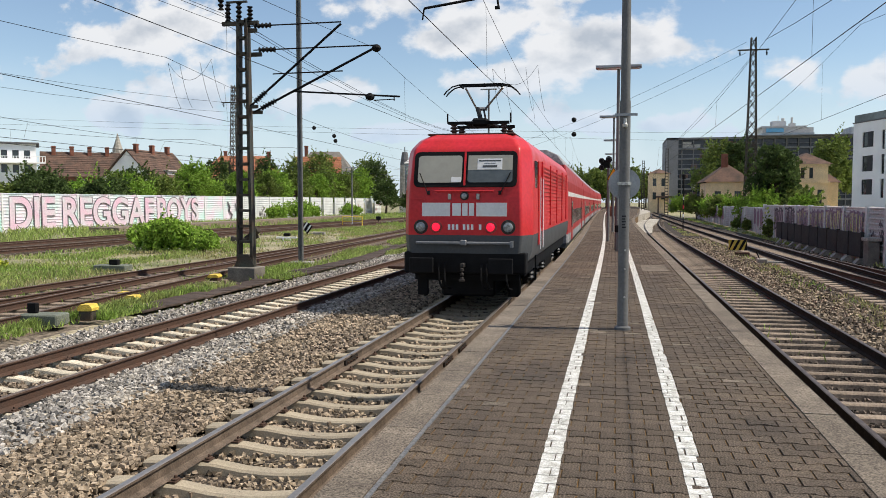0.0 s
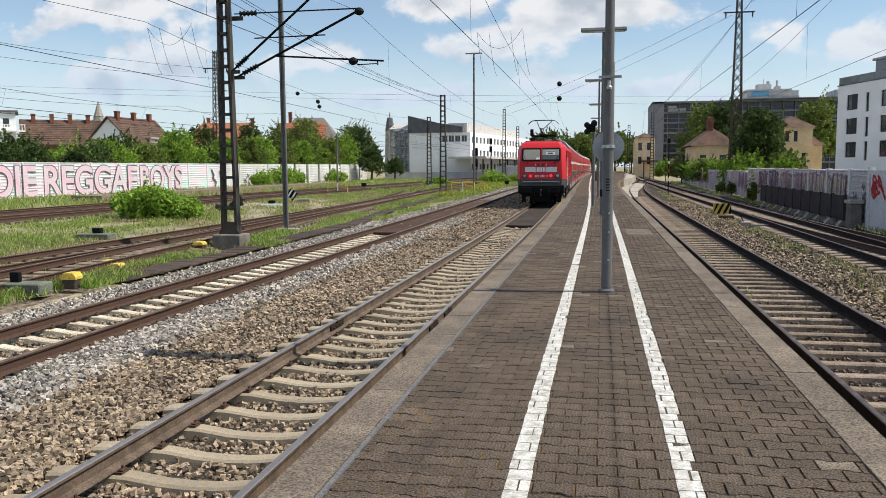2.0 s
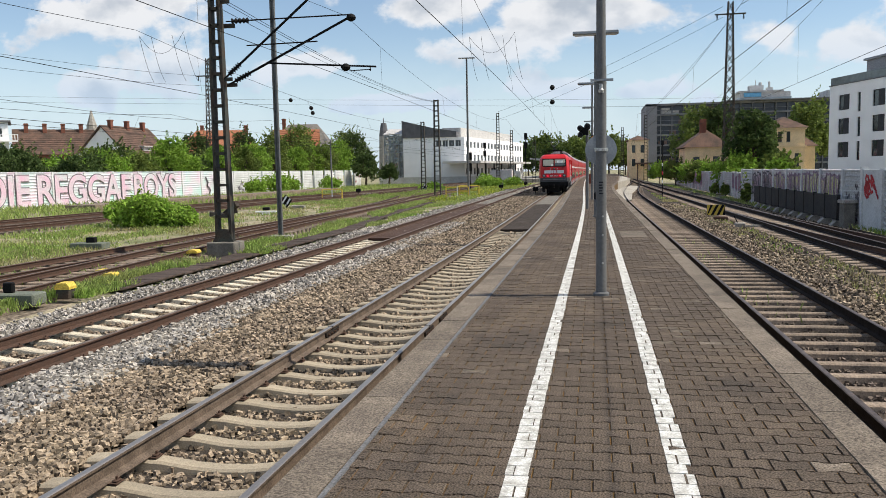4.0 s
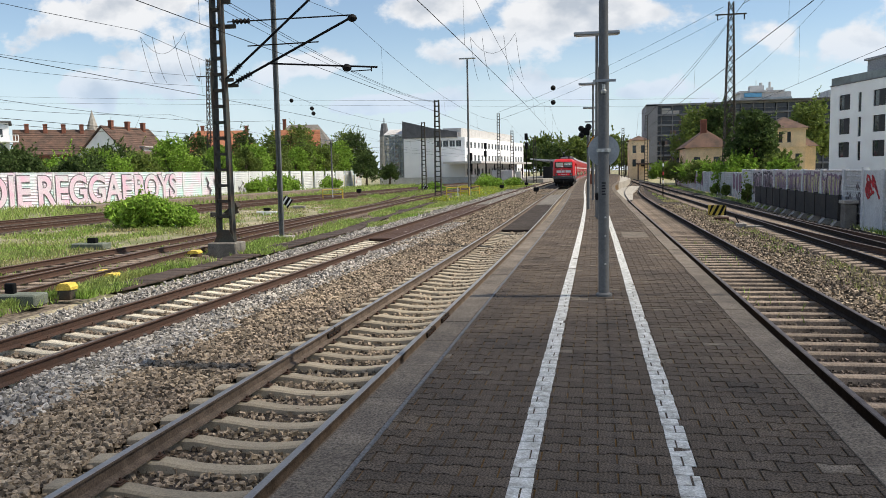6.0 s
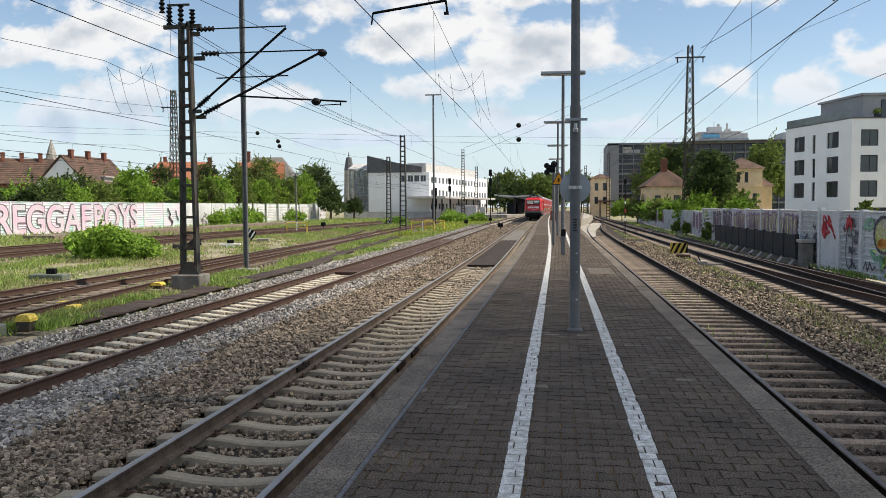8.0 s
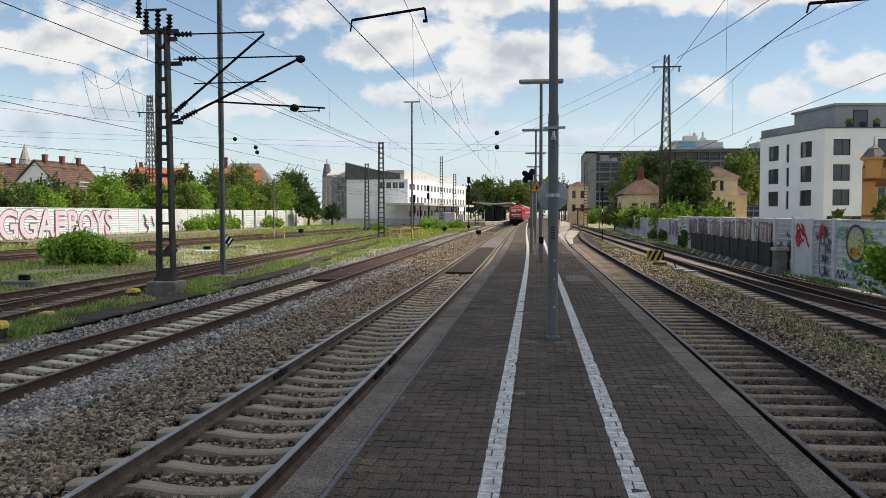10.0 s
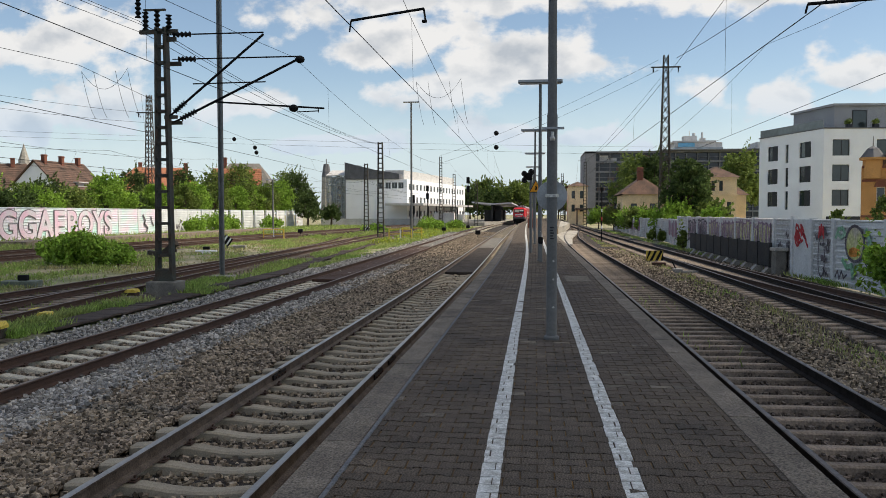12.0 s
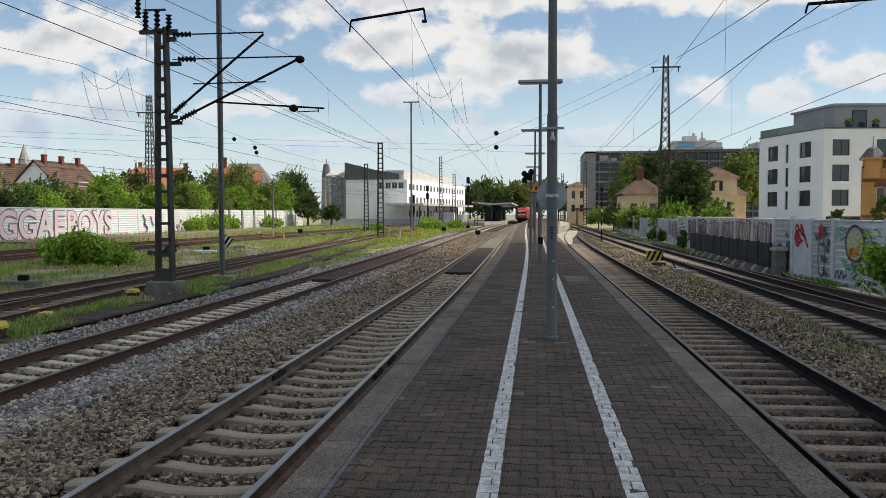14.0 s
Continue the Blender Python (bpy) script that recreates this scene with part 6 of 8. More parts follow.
def make_station():
    e = empty("station_building", Matrix(), "white station building with dark wedge roof and glazed stair tower", "station building")
    wall_with_holes(e, pose(-45.0, 190, 0), 14.8, -1.05, 9.9, [(8.0 + i * 1.55, 9.3 + i * 1.55, 7.7, 9.2) for i in range(4)], "plaster", "wall_grey")
    length = math.hypot(9.0, 55)
    wins = []
    for i in range(18):
        for z in (1.0, 4.3, 7.4):
            wins.append((1.2 + i * 3.0, 2.9 + i * 3.0, z, z + 1.5))
    wall_with_holes(e, pose(-30.2, 190, 0, 0, 0, math.degrees(math.atan2(55, 9.0))), length, -1.05, 9.9, wins, "plaster", "wall_grey")
    part("body", Kit().prism([(-44.8, 190.6), (-30.6, 190.6), (-21.7, 245), (-44.8, 245)], -1.0, 9.8, axis="z"), M["plaster"], e)
    part("attic", Kit().prism([(-36, 193), (-31.5, 193), (-24, 240), (-36, 240)], 9.9, 12.2, axis="z"), M["coach_band"], e)
    k = Kit().add([(-45.2, 189.6, 9.9), (-32, 189.6, 9.9), (-32, 189.6, 11.2), (-38, 189.6, 12.2), (-45.2, 189.6, 14.0), (-45.2, 215, 9.9), (-32, 215, 9.9), (-32, 215, 11.2), (-38, 215, 12.2), (-45.2, 215, 14.0)],
                  [(0, 1, 2, 3, 4), (9, 8, 7, 6, 5), (0, 5, 6, 1), (1, 6, 7, 2), (2, 7, 8, 3), (3, 8, 9, 4), (4, 9, 5, 0)])
    part("wedge_roof", k, M["slate"], e, "dark slate wedge roof")
    st = part("stair_tower", Kit().box(-49.9, 195.6, -1, -45.4, 196, 10.8).box(-46.0, 192, -1, -45.4, 195.6, 10.8), M["wall_grey"], e, "glazed stair tower")
    for i in range(5):
        part("landing", Kit().box(-49.6, 192.2, 0.8 + i * 2.15, -46.1, 195.5, 1.05 + i * 2.15), M["coach_band"], st)
        part("flight", Kit().add([(-49.2, 192.6, 1.05 + i * 2.15), (-49.2, 193.8, 1.05 + i * 2.15), (-46.8, 193.8, 3.0 + i * 2.15), (-46.8, 192.6, 3.0 + i * 2.15), (-49.2, 192.6, 0.75 + i * 2.15), (-49.2, 193.8, 0.75 + i * 2.15), (-46.8, 193.8, 2.7 + i * 2.15), (-46.8, 192.6, 2.7 + i * 2.15)],
                                 [(0, 1, 2, 3), (7, 6, 5, 4), (0, 4, 5, 1), (1, 5, 6, 2), (2, 6, 7, 3), (3, 7, 4, 0)]), M["wall_grey"], st)
    part("brown_panel", Kit().box(-48.9, 195.3, -1, -47.3, 195.55, 8.5), M["brick_red"], st)
    part("glazing", Kit().box(-49.95, 191.48, -1, -45.35, 191.5, 10.8).box(-49.97, 191.5, -1, -49.95, 195.9, 10.8), M["clear_glazing"], st)
    for i in range(5):
        part("mullion", Kit().box(-50.1 + i * 1.18, 191.2, -1, -49.95 + i * 1.18, 191.5, 10.9), M["steel"], st)
    for i in range(6):
        part("transom", Kit().box(-50.1, 191.2, 0.6 + i * 1.95, -45.2, 191.45, 0.78 + i * 1.95), M["steel"], st)
    part("tower_roof", Kit().add([(-50.2, 191, 10.8), (-45.2, 191, 10.8), (-45.2, 197, 12.2), (-50.2, 197, 12.2), (-50.2, 191, 11.0), (-45.2, 191, 11.0), (-45.2, 197, 12.5), (-50.2, 197, 12.5)],
                                 [(3, 2, 1, 0), (4, 5, 6, 7), (0, 1, 5, 4), (1, 2, 6, 5), (2, 3, 7, 6), (3, 0, 4, 7)]), M["coach_band"], st)
    e = empty("platform_canopy", Matrix(), "flat pale canopy on slim posts along the station building", "canopy")
    part("roof", Kit().prism([(-34.4, 184), (-25, 180), (-18, 235), (-29, 238)], 3.6, 4.1, axis="z"), M["coach_band"], e)
    for i in range(8):
        part("post", Kit().tube((-28.5 + i * 1.15, 184 + i * 7, -1), (-28.5 + i * 1.15, 184 + i * 7, 3.6), 0.16, n=8), M["frame"], e)
    e = empty("platform_canopy", Matrix(), "grey station canopy with dark underside over a far platform", "canopy")
    part("roof", Kit().prism([(-16.0, 4.45), (-10.9, 4.0), (-5.9, 4.3), (-5.9, 4.6), (-10.9, 4.35), (-16.0, 4.8)], 205, 280), M["wall_grey"], e)
    for i in range(8):
        part("post", Kit().box(-11.2, 207 + i * 9, -0.3, -10.7, 207.5 + i * 9, 4.1), M["frame"], e)
    part("kiosk", Kit().box(-13.5, 216, -0.3, -9.0, 226, 2.7, bevel=0.05), M["frame"], e)
    part("kiosk", Kit().box(-13.0, 236, -0.3, -8.8, 244, 2.7, bevel=0.05), M["frame"], e)
    thing("far_platform", Kit().prism([(-28, 188), (-11.6, 186), (-7.3, 200), (-6.8, 300), (-26, 300)], -1.05, -0.28, axis="z"), M["concrete"], "pale far platform before the station", "platform", kind="structure")
    e = empty("graffiti_hut", pose(-16.2, 150, -1.0), "small pale relay hut covered in tags", "hut")
    part("body", Kit().box(-2.6, 0, 0, 1.2, 3, 2.9, bevel=0.05), M["wall_tag"], e)
    part("cabinet", Kit().box(1.9, -0.6, 0, 2.9, 0.6, 2.6, bevel=0.05), M["coach_band"], e)
    thing("yard_fence", Kit().box(-50, 186, -1.0, -26, 186.1, 0.6), M["wall_grey"], "low grey fence before the station", "fence")


def make_house(x, y, w, d, h, roof_h, roof, wall, turn, label, chimneys=2, dormer=False, hip=False):
    e = empty("house", pose(x, y, -1.05, 0, 0, turn), label, "house", "houses behind the wall")
    part("wall", Kit().box(-w / 2, -d / 2, 0, w / 2, d / 2, h), M[wall], e)
    o = 0.4
    s = roof_h / (d / 2)
    if hip:
        part("roof", hip_roof(Kit(), -w / 2, -d / 2, w / 2, d / 2, h, h + roof_h, 0.45, 0.5), M[roof], e)
    else:
        part("gable", Kit().prism([(-d / 2, h), (d / 2, h), (0, h + roof_h - 0.15)], -w / 2, w / 2, axis="x"), M[wall], e)
        part("roof", Kit().prism([(-d / 2 - o, h - o * s), (0, h + roof_h), (d / 2 + o, h - o * s), (d / 2 + o, h - o * s + 0.25), (0, h + roof_h + 0.28), (-d / 2 - o, h - o * s + 0.25)], -w / 2 - o, w / 2 + o, axis="x"), M[roof], e)
    if not hip:
        n = int(math.hypot(d / 2, roof_h) / 0.55)
        for i in range(1, n):
            f = i / n
            part("tile_course", Kit().box(-w / 2 - o, -0.06, 0.0, w / 2 + o, 0.06, 0.07, turn=pose(0, -d / 2 * f, h + roof_h * (1 - f) + 0.25, math.degrees(math.atan(s)), 0, 0)), M[roof], e)
    for i in range(chimneys):
        cx = -w * 0.35 + i * w * 0.7 / max(chimneys - 1, 1)
        part("chimney", Kit().box(cx - 0.4, -0.9, h + roof_h - 1.3, cx + 0.4, -0.1, h + roof_h + 1.4, bevel=0.04).box(cx - 0.48, -0.98, h + roof_h + 1.15, cx + 0.48, -0.02, h + roof_h + 1.3), M["brick_red"], e)
    for i in range(3):
        wx = -w * 0.3 + i * w * 0.3
        win = part("window", Kit().box(wx - 0.55, -d / 2 - 0.04, h - 2.2, wx + 0.55, -d / 2 + 0.05, h - 0.7), M["coach_band"], e)
        part("pane", Kit().box(wx - 0.45, -d / 2 - 0.06, h - 2.1, wx + 0.45, -d / 2 - 0.04, h - 0.8), M["glass"], win)
    if dormer:
        part("dormer", Kit().box(-1.4, -d * 0.42, h + 0.3, 1.4, -0.6, h + 2.0).box(-1.8, -d * 0.46, h + 2.0, 1.8, -0.4, h + 2.2), M["coach_band"], e)
    return e


M["slate_warm"] = mat("weathered_slate", (0.20, 0.185, 0.17), 0.85, 0, 0.3, 0.8, 20, 0.2)


def make_white_house():
    e = empty("white_house", pose(-120, 141, -1.05, 0, 0, 38), "white flat-roofed house with a railed balcony", "house", "houses behind the wall")
    wins = [(0.8 + i * 2.0, 1.9 + i * 2.0, z, z + 1.6) for i in range(6) for z in (8.4, 11.2)]
    wall_with_holes(e, pose(-7, -5, 0), 13, 0, 14.0, wins, "plaster", thick=0.3)
    part("body", Kit().box(-6.9, -4.6, 0, 5.9, 5, 13.9), M["plaster"], e)
    part("roof", Kit().box(-7.5, -5.6, 14.0, 6.5, 5.5, 14.35, bevel=0.05), M["slate"], e)
    part("balcony_slab", Kit().box(-7, -6.6, 10.2, 7.6, -5.01, 10.45), M["plaster"], e)
    for i in range(30):
        part("baluster", Kit().box(-7 + i * 0.5, -6.58, 10.45, -6.86 + i * 0.5, -6.5, 11.5), M["plaster"], e)
    part("handrail", Kit().box(-7.05, -6.62, 11.5, 7.65, -6.48, 11.6), M["plaster"], e)


def make_town():
    make_house(-109, 150, 14.5, 10, 8.0, 4.7, "rooftile", "brick_red", 37, "old brick house with red-brown tiled roof and chimneys", 4)
    make_house(-95, 153.2, 14.6, 12.5, 7.0, 6.0, "rooftile", "plaster", 85, "house with a steep brown tiled roof and white dormer", 3, True)
    make_house(-76, 157, 17, 12, 7.2, 5.0, "rooforange", "plaster", 22, "house with a bright orange hipped roof", 0, hip=True)
    make_house(-62, 164, 9, 9, 8.0, 4.0, "rooforange", "plaster", 18, "house with an orange tiled roof behind trees", 0)
    make_house(-70, 190, 13, 12, 10.0, 5.0, "slate_warm", "plaster", 12, "large house with a weathered grey hipped roof", 1, hip=True)
    make_house(-84, 176, 14, 11, 8.6, 4.4, "rooftile", "plaster", 25, "far house with a dull brown roof", 2, hip=True)
    make_white_house()
    e = empty("dark_spire", pose(-66, 252, -1.05), "dark slender roof turret behind the station", "tower")
    part("shaft", Kit().tube((0, 0, 0), (0, 0, 14.5), 1.9, 1.5, n=8), M["concrete"], e)
    part("spire", Kit().tube((0, 0, 14.5), (0, 0, 18.6), 1.6, 0.9, n=8).tube((0, 0, 18.6), (0, 0, 20.2), 0.15, n=6), M["slate"], e)
    e = empty("church_spire", pose(-174, 260, -1.05), "distant stone church spire above the roofs", "church")
    part("tower", Kit().tube((0, 0, 0), (0, 0, 20.3), 2.6, 2.4, n=8), M["concrete"], e)
    part("gallery", Kit().tube((0, 0, 19.0), (0, 0, 19.8), 3.2, n=8).tube((0, 0, 20.3), (0, 0, 21.5), 1.8, n=8), M["concrete"], e)
    part("spire", Kit().tube((0, 0, 21.5), (0, 0, 27.0), 1.7, 0.05, n=8), M["concrete"], e)


make_left_wall()
make_right_wall()
make_apartments()
make_villa()
make_office()
make_station()
make_town()

# ---- plants ----
def make_tree(x, y, height, width, seed, leaf, label, n=1500, size=0.42, base=-1.05, trunk=0.28, name="tree"):
    rng = np.random.default_rng(seed)
    e = empty(name, pose(x, y, base), label, name, "trees and bushes")
    h0 = height * (0.22 if name == "tree" else 0.02)
    k = Kit()
    lean = rng.uniform(-0.25, 0.25, 2)
    fork = Vector((lean[0], lean[1], height * 0.45))
    k.tube((0, 0, -0.1), fork, trunk, trunk * 0.55, n=8)
    lobes = []
    m = 19
    for i in range(m):
        a = i * 2.4 + rng.uniform(-0.5, 0.5)
        f = i / (m - 1)
        z = h0 + (height - h0) * (0.25 + 0.67 * f)
        spread = width * 0.5 * (1.0 - 0.62 * abs(f - 0.35) - 0.25 * f) * rng.uniform(0.55, 1.0)
        p = Vector((math.cos(a) * spread, math.sin(a) * spread, z))
        lobes.append((*p, width * rng.uniform(0.11, 0.22) * (1.15 - 0.4 * f)))
        k.tube(fork * rng.uniform(0.6, 1.0), p, trunk * 0.3, trunk * 0.08, n=5)
    part("trunk", k, M["bark"], e)
    # sprays that break the outline between the lobes
    sprays = [np.array(b[:3]) + np.outer(np.linspace(0.7, 1.32, 14), d * b[3]) + rng.normal(0, 0.05 * b[3], (14, 3)) for b in lobes for d in rng.normal(0, 0.62, (10, 3)) + np.array([0, 0, 0.25])]
    pts = np.concatenate([crown_points(rng, lobes, int(n * 1.9)), *sprays])
    pts[:, 2] = np.maximum(pts[:, 2], 0.1)
    ob = new("crown", quads("crown", pts, rng, size * 0.66, M[leaf]))
    ob.parent = e
    return e


def make_bush(x, y, height, width, seed, leaf, label, n=900, size=0.2, base=-1.05):
    rng = np.random.default_rng(seed)
    e = empty("bush", pose(x, y, base), label, "bush", "trees and bushes")
    lobes = []
    for i in range(12):
        a, f = i * 2.4, rng.uniform(0.2, 1.0)
        p = Vector((math.cos(a) * width * 0.38 * f, math.sin(a) * width * 0.3 * f, height * rng.uniform(0.3, 0.8) * (1.1 - 0.45 * f)))
        lobes.append((*p, min(width, height * 2) * rng.uniform(0.14, 0.22)))
        part("stem", Kit().tube((0, 0, 0), p, 0.03, 0.01, n=5), M["bark"], e)
    pts = crown_points(rng, lobes, n)
    # ragged upright shoots through the crown
    shoots = []
    for _ in range(int(26 * min(width, 4))):
        a, f = rng.uniform(0, 6.28), rng.uniform(0, 1) ** 0.6
        top = height * rng.uniform(0.75, 1.18) * (1.05 - 0.55 * f)
        q = np.linspace(0.25, 1.0, 9)
        lean = rng.normal(0, 0.12 * height, 2)
        bx, by = math.cos(a) * width * 0.42 * f, math.sin(a) * width * 0.36 * f
        shoots.append(np.stack([bx + lean[0] * q, by + lean[1] * q, top * q], 1) + rng.normal(0, 0.03 * height, (9, 3)))
    pts = np.concatenate([pts[: int(len(pts) * 0.75)], *shoots])
    pts[:, 2] = np.maximum(pts[:, 2], 0.05)
    ob = new("foliage", quads("foliage", pts, rng, size, M[leaf]))
    ob.parent = e
    return e


def make_plants():
    rng = random.Random(3)
    L1, L2, L3 = "leafy green tree behind the long noise wall", "dark green tree with a dense crown", "light green young tree with a loose crown"
    y = 50
    i = 0
    while y < 172:
        x = -56.5 - rng.uniform(0, 5)
        hh = rng.uniform(3.9, 6.0) if y < 95 else rng.uniform(5.2, 8.4) * (1.0 if y < 128 else 1.3)
        make_tree(x + max(0, (y - 118) * 0.07), y, hh, rng.uniform(5.2, 8.0), 100 + i, rng.choice(["leaf", "leaf", "leaf_light", "leaf_dark"]), L1, n=2600, size=0.32)
        y += rng.uniform(3.3, 5.2)
        i += 1
    for j, (x, y, h, w) in enumerate(((-75, 118, 8, 8), (-84, 126, 8, 8), (-70, 135, 10, 8), (-95, 120, 7, 8), (-104, 130, 7, 9), (-112, 118, 6, 8), (-84, 106, 6, 7), (-60, 160, 13, 9), (-52, 172, 11.5, 8), (-56, 180, 12.5, 9))):
        make_tree(x, y, h, w, 300 + j, "leaf" if j % 2 else "leaf_dark", L1, n=2200, size=0.38)
    for j, (x, y, h, w) in enumerate(((-45.3, 158, 6.5, 5.5), (-43.0, 168, 4.5, 4))):
        make_tree(x, y, h, w, 340 + j, "leaf_dark", L2, n=1500, size=0.4)
    # right-hand side
    make_tree(18.6, 152, 13.6, 10.0, 401, "leaf", "broad green tree before the dark office block", n=3600, size=0.42)
    make_tree(15.7, 86, 8.4, 5.4, 402, "leaf_dark", L2, n=3800, size=0.32)
    make_tree(17.6, 92, 4.4, 3.2, 403, "leaf_dark", L2, n=2400, size=0.32)
    make_tree(33.0, 136, 12.3, 8.5, 404, "leaf", "broad green tree beside the villa", n=3000, size=0.45)
    make_tree(19.6, 140, 12.6, 7.5, 405, "leaf_dark", L2, n=2500, size=0.45)
    make_tree(14.2, 84, 3.6, 4.8, 406, "leaf_light", L3, n=2000, size=0.24, trunk=0.1)
    for j, (x, y, h, w) in enumerate(((13.4, 98, 3.0, 3.2), (13.2, 106, 3.2, 3.6), (13.6, 118, 3.2, 5.0), (12.4, 130, 3.2, 4.6), (11.2, 146, 3.4, 4.2), (14.6, 70, 3.6, 3.2), (13.5, 64, 2.9, 2.6))):
        make_tree(x, y, h, w, 410 + j, "leaf" if j % 2 else "leaf_light", "green shrubby tree along the old track", n=1400, size=0.3, trunk=0.1)
    make_tree(12.9, 36.5, 2.9, 1.0, 431, "leaf", "small slim conifer behind the wall", n=500, size=0.12, trunk=0.05)
    make_tree(13.6, 33.5, 3.4, 1.1, 432, "leaf", "small slim conifer behind the wall", n=500, size=0.12, trunk=0.05)
    make_bush(10.9, 25.5, 2.8, 2.5, 433, "leaf_light", "tall bush growing against the graffiti wall", n=6500, size=0.12)
    make_bush(10.6, 22.6, 2.4, 2.6, 434, "leaf", "bush growing against the graffiti wall", n=4500, size=0.12)
    for j, (x, y, h) in enumerate(((10.95, 61.9, 1.9), (11.9, 78, 1.3), (11.8, 84, 1.2))):
        make_bush(x, y, h, 0.9, 440 + j, "leaf", "ivy and scrub against the wall", n=700, size=0.16)
    # far hills of trees beyond the station
    for j in range(26):
        x = -58 + j * 3.4 + rng.uniform(-2, 2)
        make_tree(x, 330 + rng.uniform(-20, 50), rng.uniform(11, 17), rng.uniform(11, 15), 500 + j, rng.choice(["leaf", "leaf", "leaf_dark"]), "distant tree beyond the station", n=800, size=1.0, trunk=0.4)
    # bushes of the yard
    make_bush(-23.6, 39.6, 2.0, 4.4, 601, "leaf_light", "rounded bright green bush between the yard tracks", n=7500, size=0.15)
    make_bush(-21.2, 39.2, 1.2, 2.2, 602, "leaf_light", "low green bush between the yard tracks", n=1600, size=0.13)
    for j, (y, h, w) in enumerate(((112, 2.6, 3.6), (119, 3.2, 5.5), (124, 2.8, 4.5), (141, 2.4, 4.2))):
        make_bush(-48.8 + max(0, (y - 118) * 0.07), y, h, w, 610 + j, "leaf_light", "yellowish green bush at the foot of the wall", n=1300, size=0.25)
    for j, (x, y, h, w) in enumerate(((-17.5, 138, 1.8, 6), (-19.0, 144, 2.2, 5), (-14.2, 146, 1.6, 4), (-24.0, 120, 1.2, 5))):
        make_bush(x, y, h, w, 620 + j, "leaf_light", "weedy scrub beside the relay hut", n=900, size=0.22)
    make_bush(-24.2, 27.2, 0.55, 2.6, 630, "flower_yellow", "low plant with yellow flowers", n=800, size=0.09)


M["flower_yellow"] = mat("yellow_flowers", (0.36, 0.38, 0.03), 0.8, 0, 0.3, 3, 12, 0, island=0.4, col2=(0.16, 0.24, 0.03))
M["machine_green"] = mat("machine_green", (0.17, 0.19, 0.155), 0.8, 0.1, 0.3, 4, 40, 0.2)
M["sign_orange"] = mat("sign_orange", (0.72, 0.30, 0.02), 0.5, 0, 0.1, 5, 30, 0.05, fine_mix=0.1)
M["straw"] = leafy("dry_grass", (0.40, 0.35, 0.19), (0.26, 0.27, 0.10), 0.5)
M["flower_white"] = mat("white_flowers", (0.7, 0.7, 0.62), 0.8, 0, 0.1, 3, 12, 0, island=0.2)


def make_grass(name, x_of, y0, y1, n, h, seed, material, label, patch=0.55, base=-1.0):
    """Upright blades strewn over a strip, in patches."""
    rng = np.random.default_rng(seed)
    # denser near the camera's end of the strip
    t = rng.uniform(0, 1, n * 2) ** 1.5
    y = y0 + (y1 - y0) * t
    u = rng.uniform(0, 1, n * 2)
    a = np.array([x_of(v) for v in np.linspace(y0, y1, 60)])
    yy = np.linspace(y0, y1, 60)
    xa, xb = np.interp(y, yy, a[:, 0]), np.interp(y, yy, a[:, 1])
    x = xa + (xb - xa) * u
    f = np.array([noise.noise((p * 0.45, q * 0.33, seed * 1.7)) for p, q in zip(x, y)])
    keep = f + rng.uniform(-0.25, 0.25, len(f)) > patch - 0.6
    x, y = x[keep][:n], y[keep][:n]
    m = len(x)
    hh = h * rng.uniform(0.35, 1.15, m) * (1 + 0.0 * y)
    ang = rng.uniform(0, 6.28, m)
    wd = 0.007 + 0.00034 * y
    dx, dy = np.cos(ang) * wd, np.sin(ang) * wd
    lx, ly = rng.normal(0, 0.35, m) * hh, rng.normal(0, 0.35, m) * hh
    z = np.full(m, base)
    v = np.stack([np.stack([x - dx, y - dy, z], 1), np.stack([x + dx, y + dy, z], 1),
                  np.stack([x + dx * 0.7 + lx * 0.45, y + dy * 0.7 + ly * 0.45, z + hh * 0.62], 1), np.stack([x + lx, y + ly, z + hh], 1)], 1).reshape(-1, 3)
    me = bpy.data.meshes.new(name)
    me.from_pydata(v.tolist(), [], np.arange(4 * m).reshape(-1, 4).tolist())
    me.materials.append(M[material])
    tagged(new(name, me), label, "grass", kind="stuff")


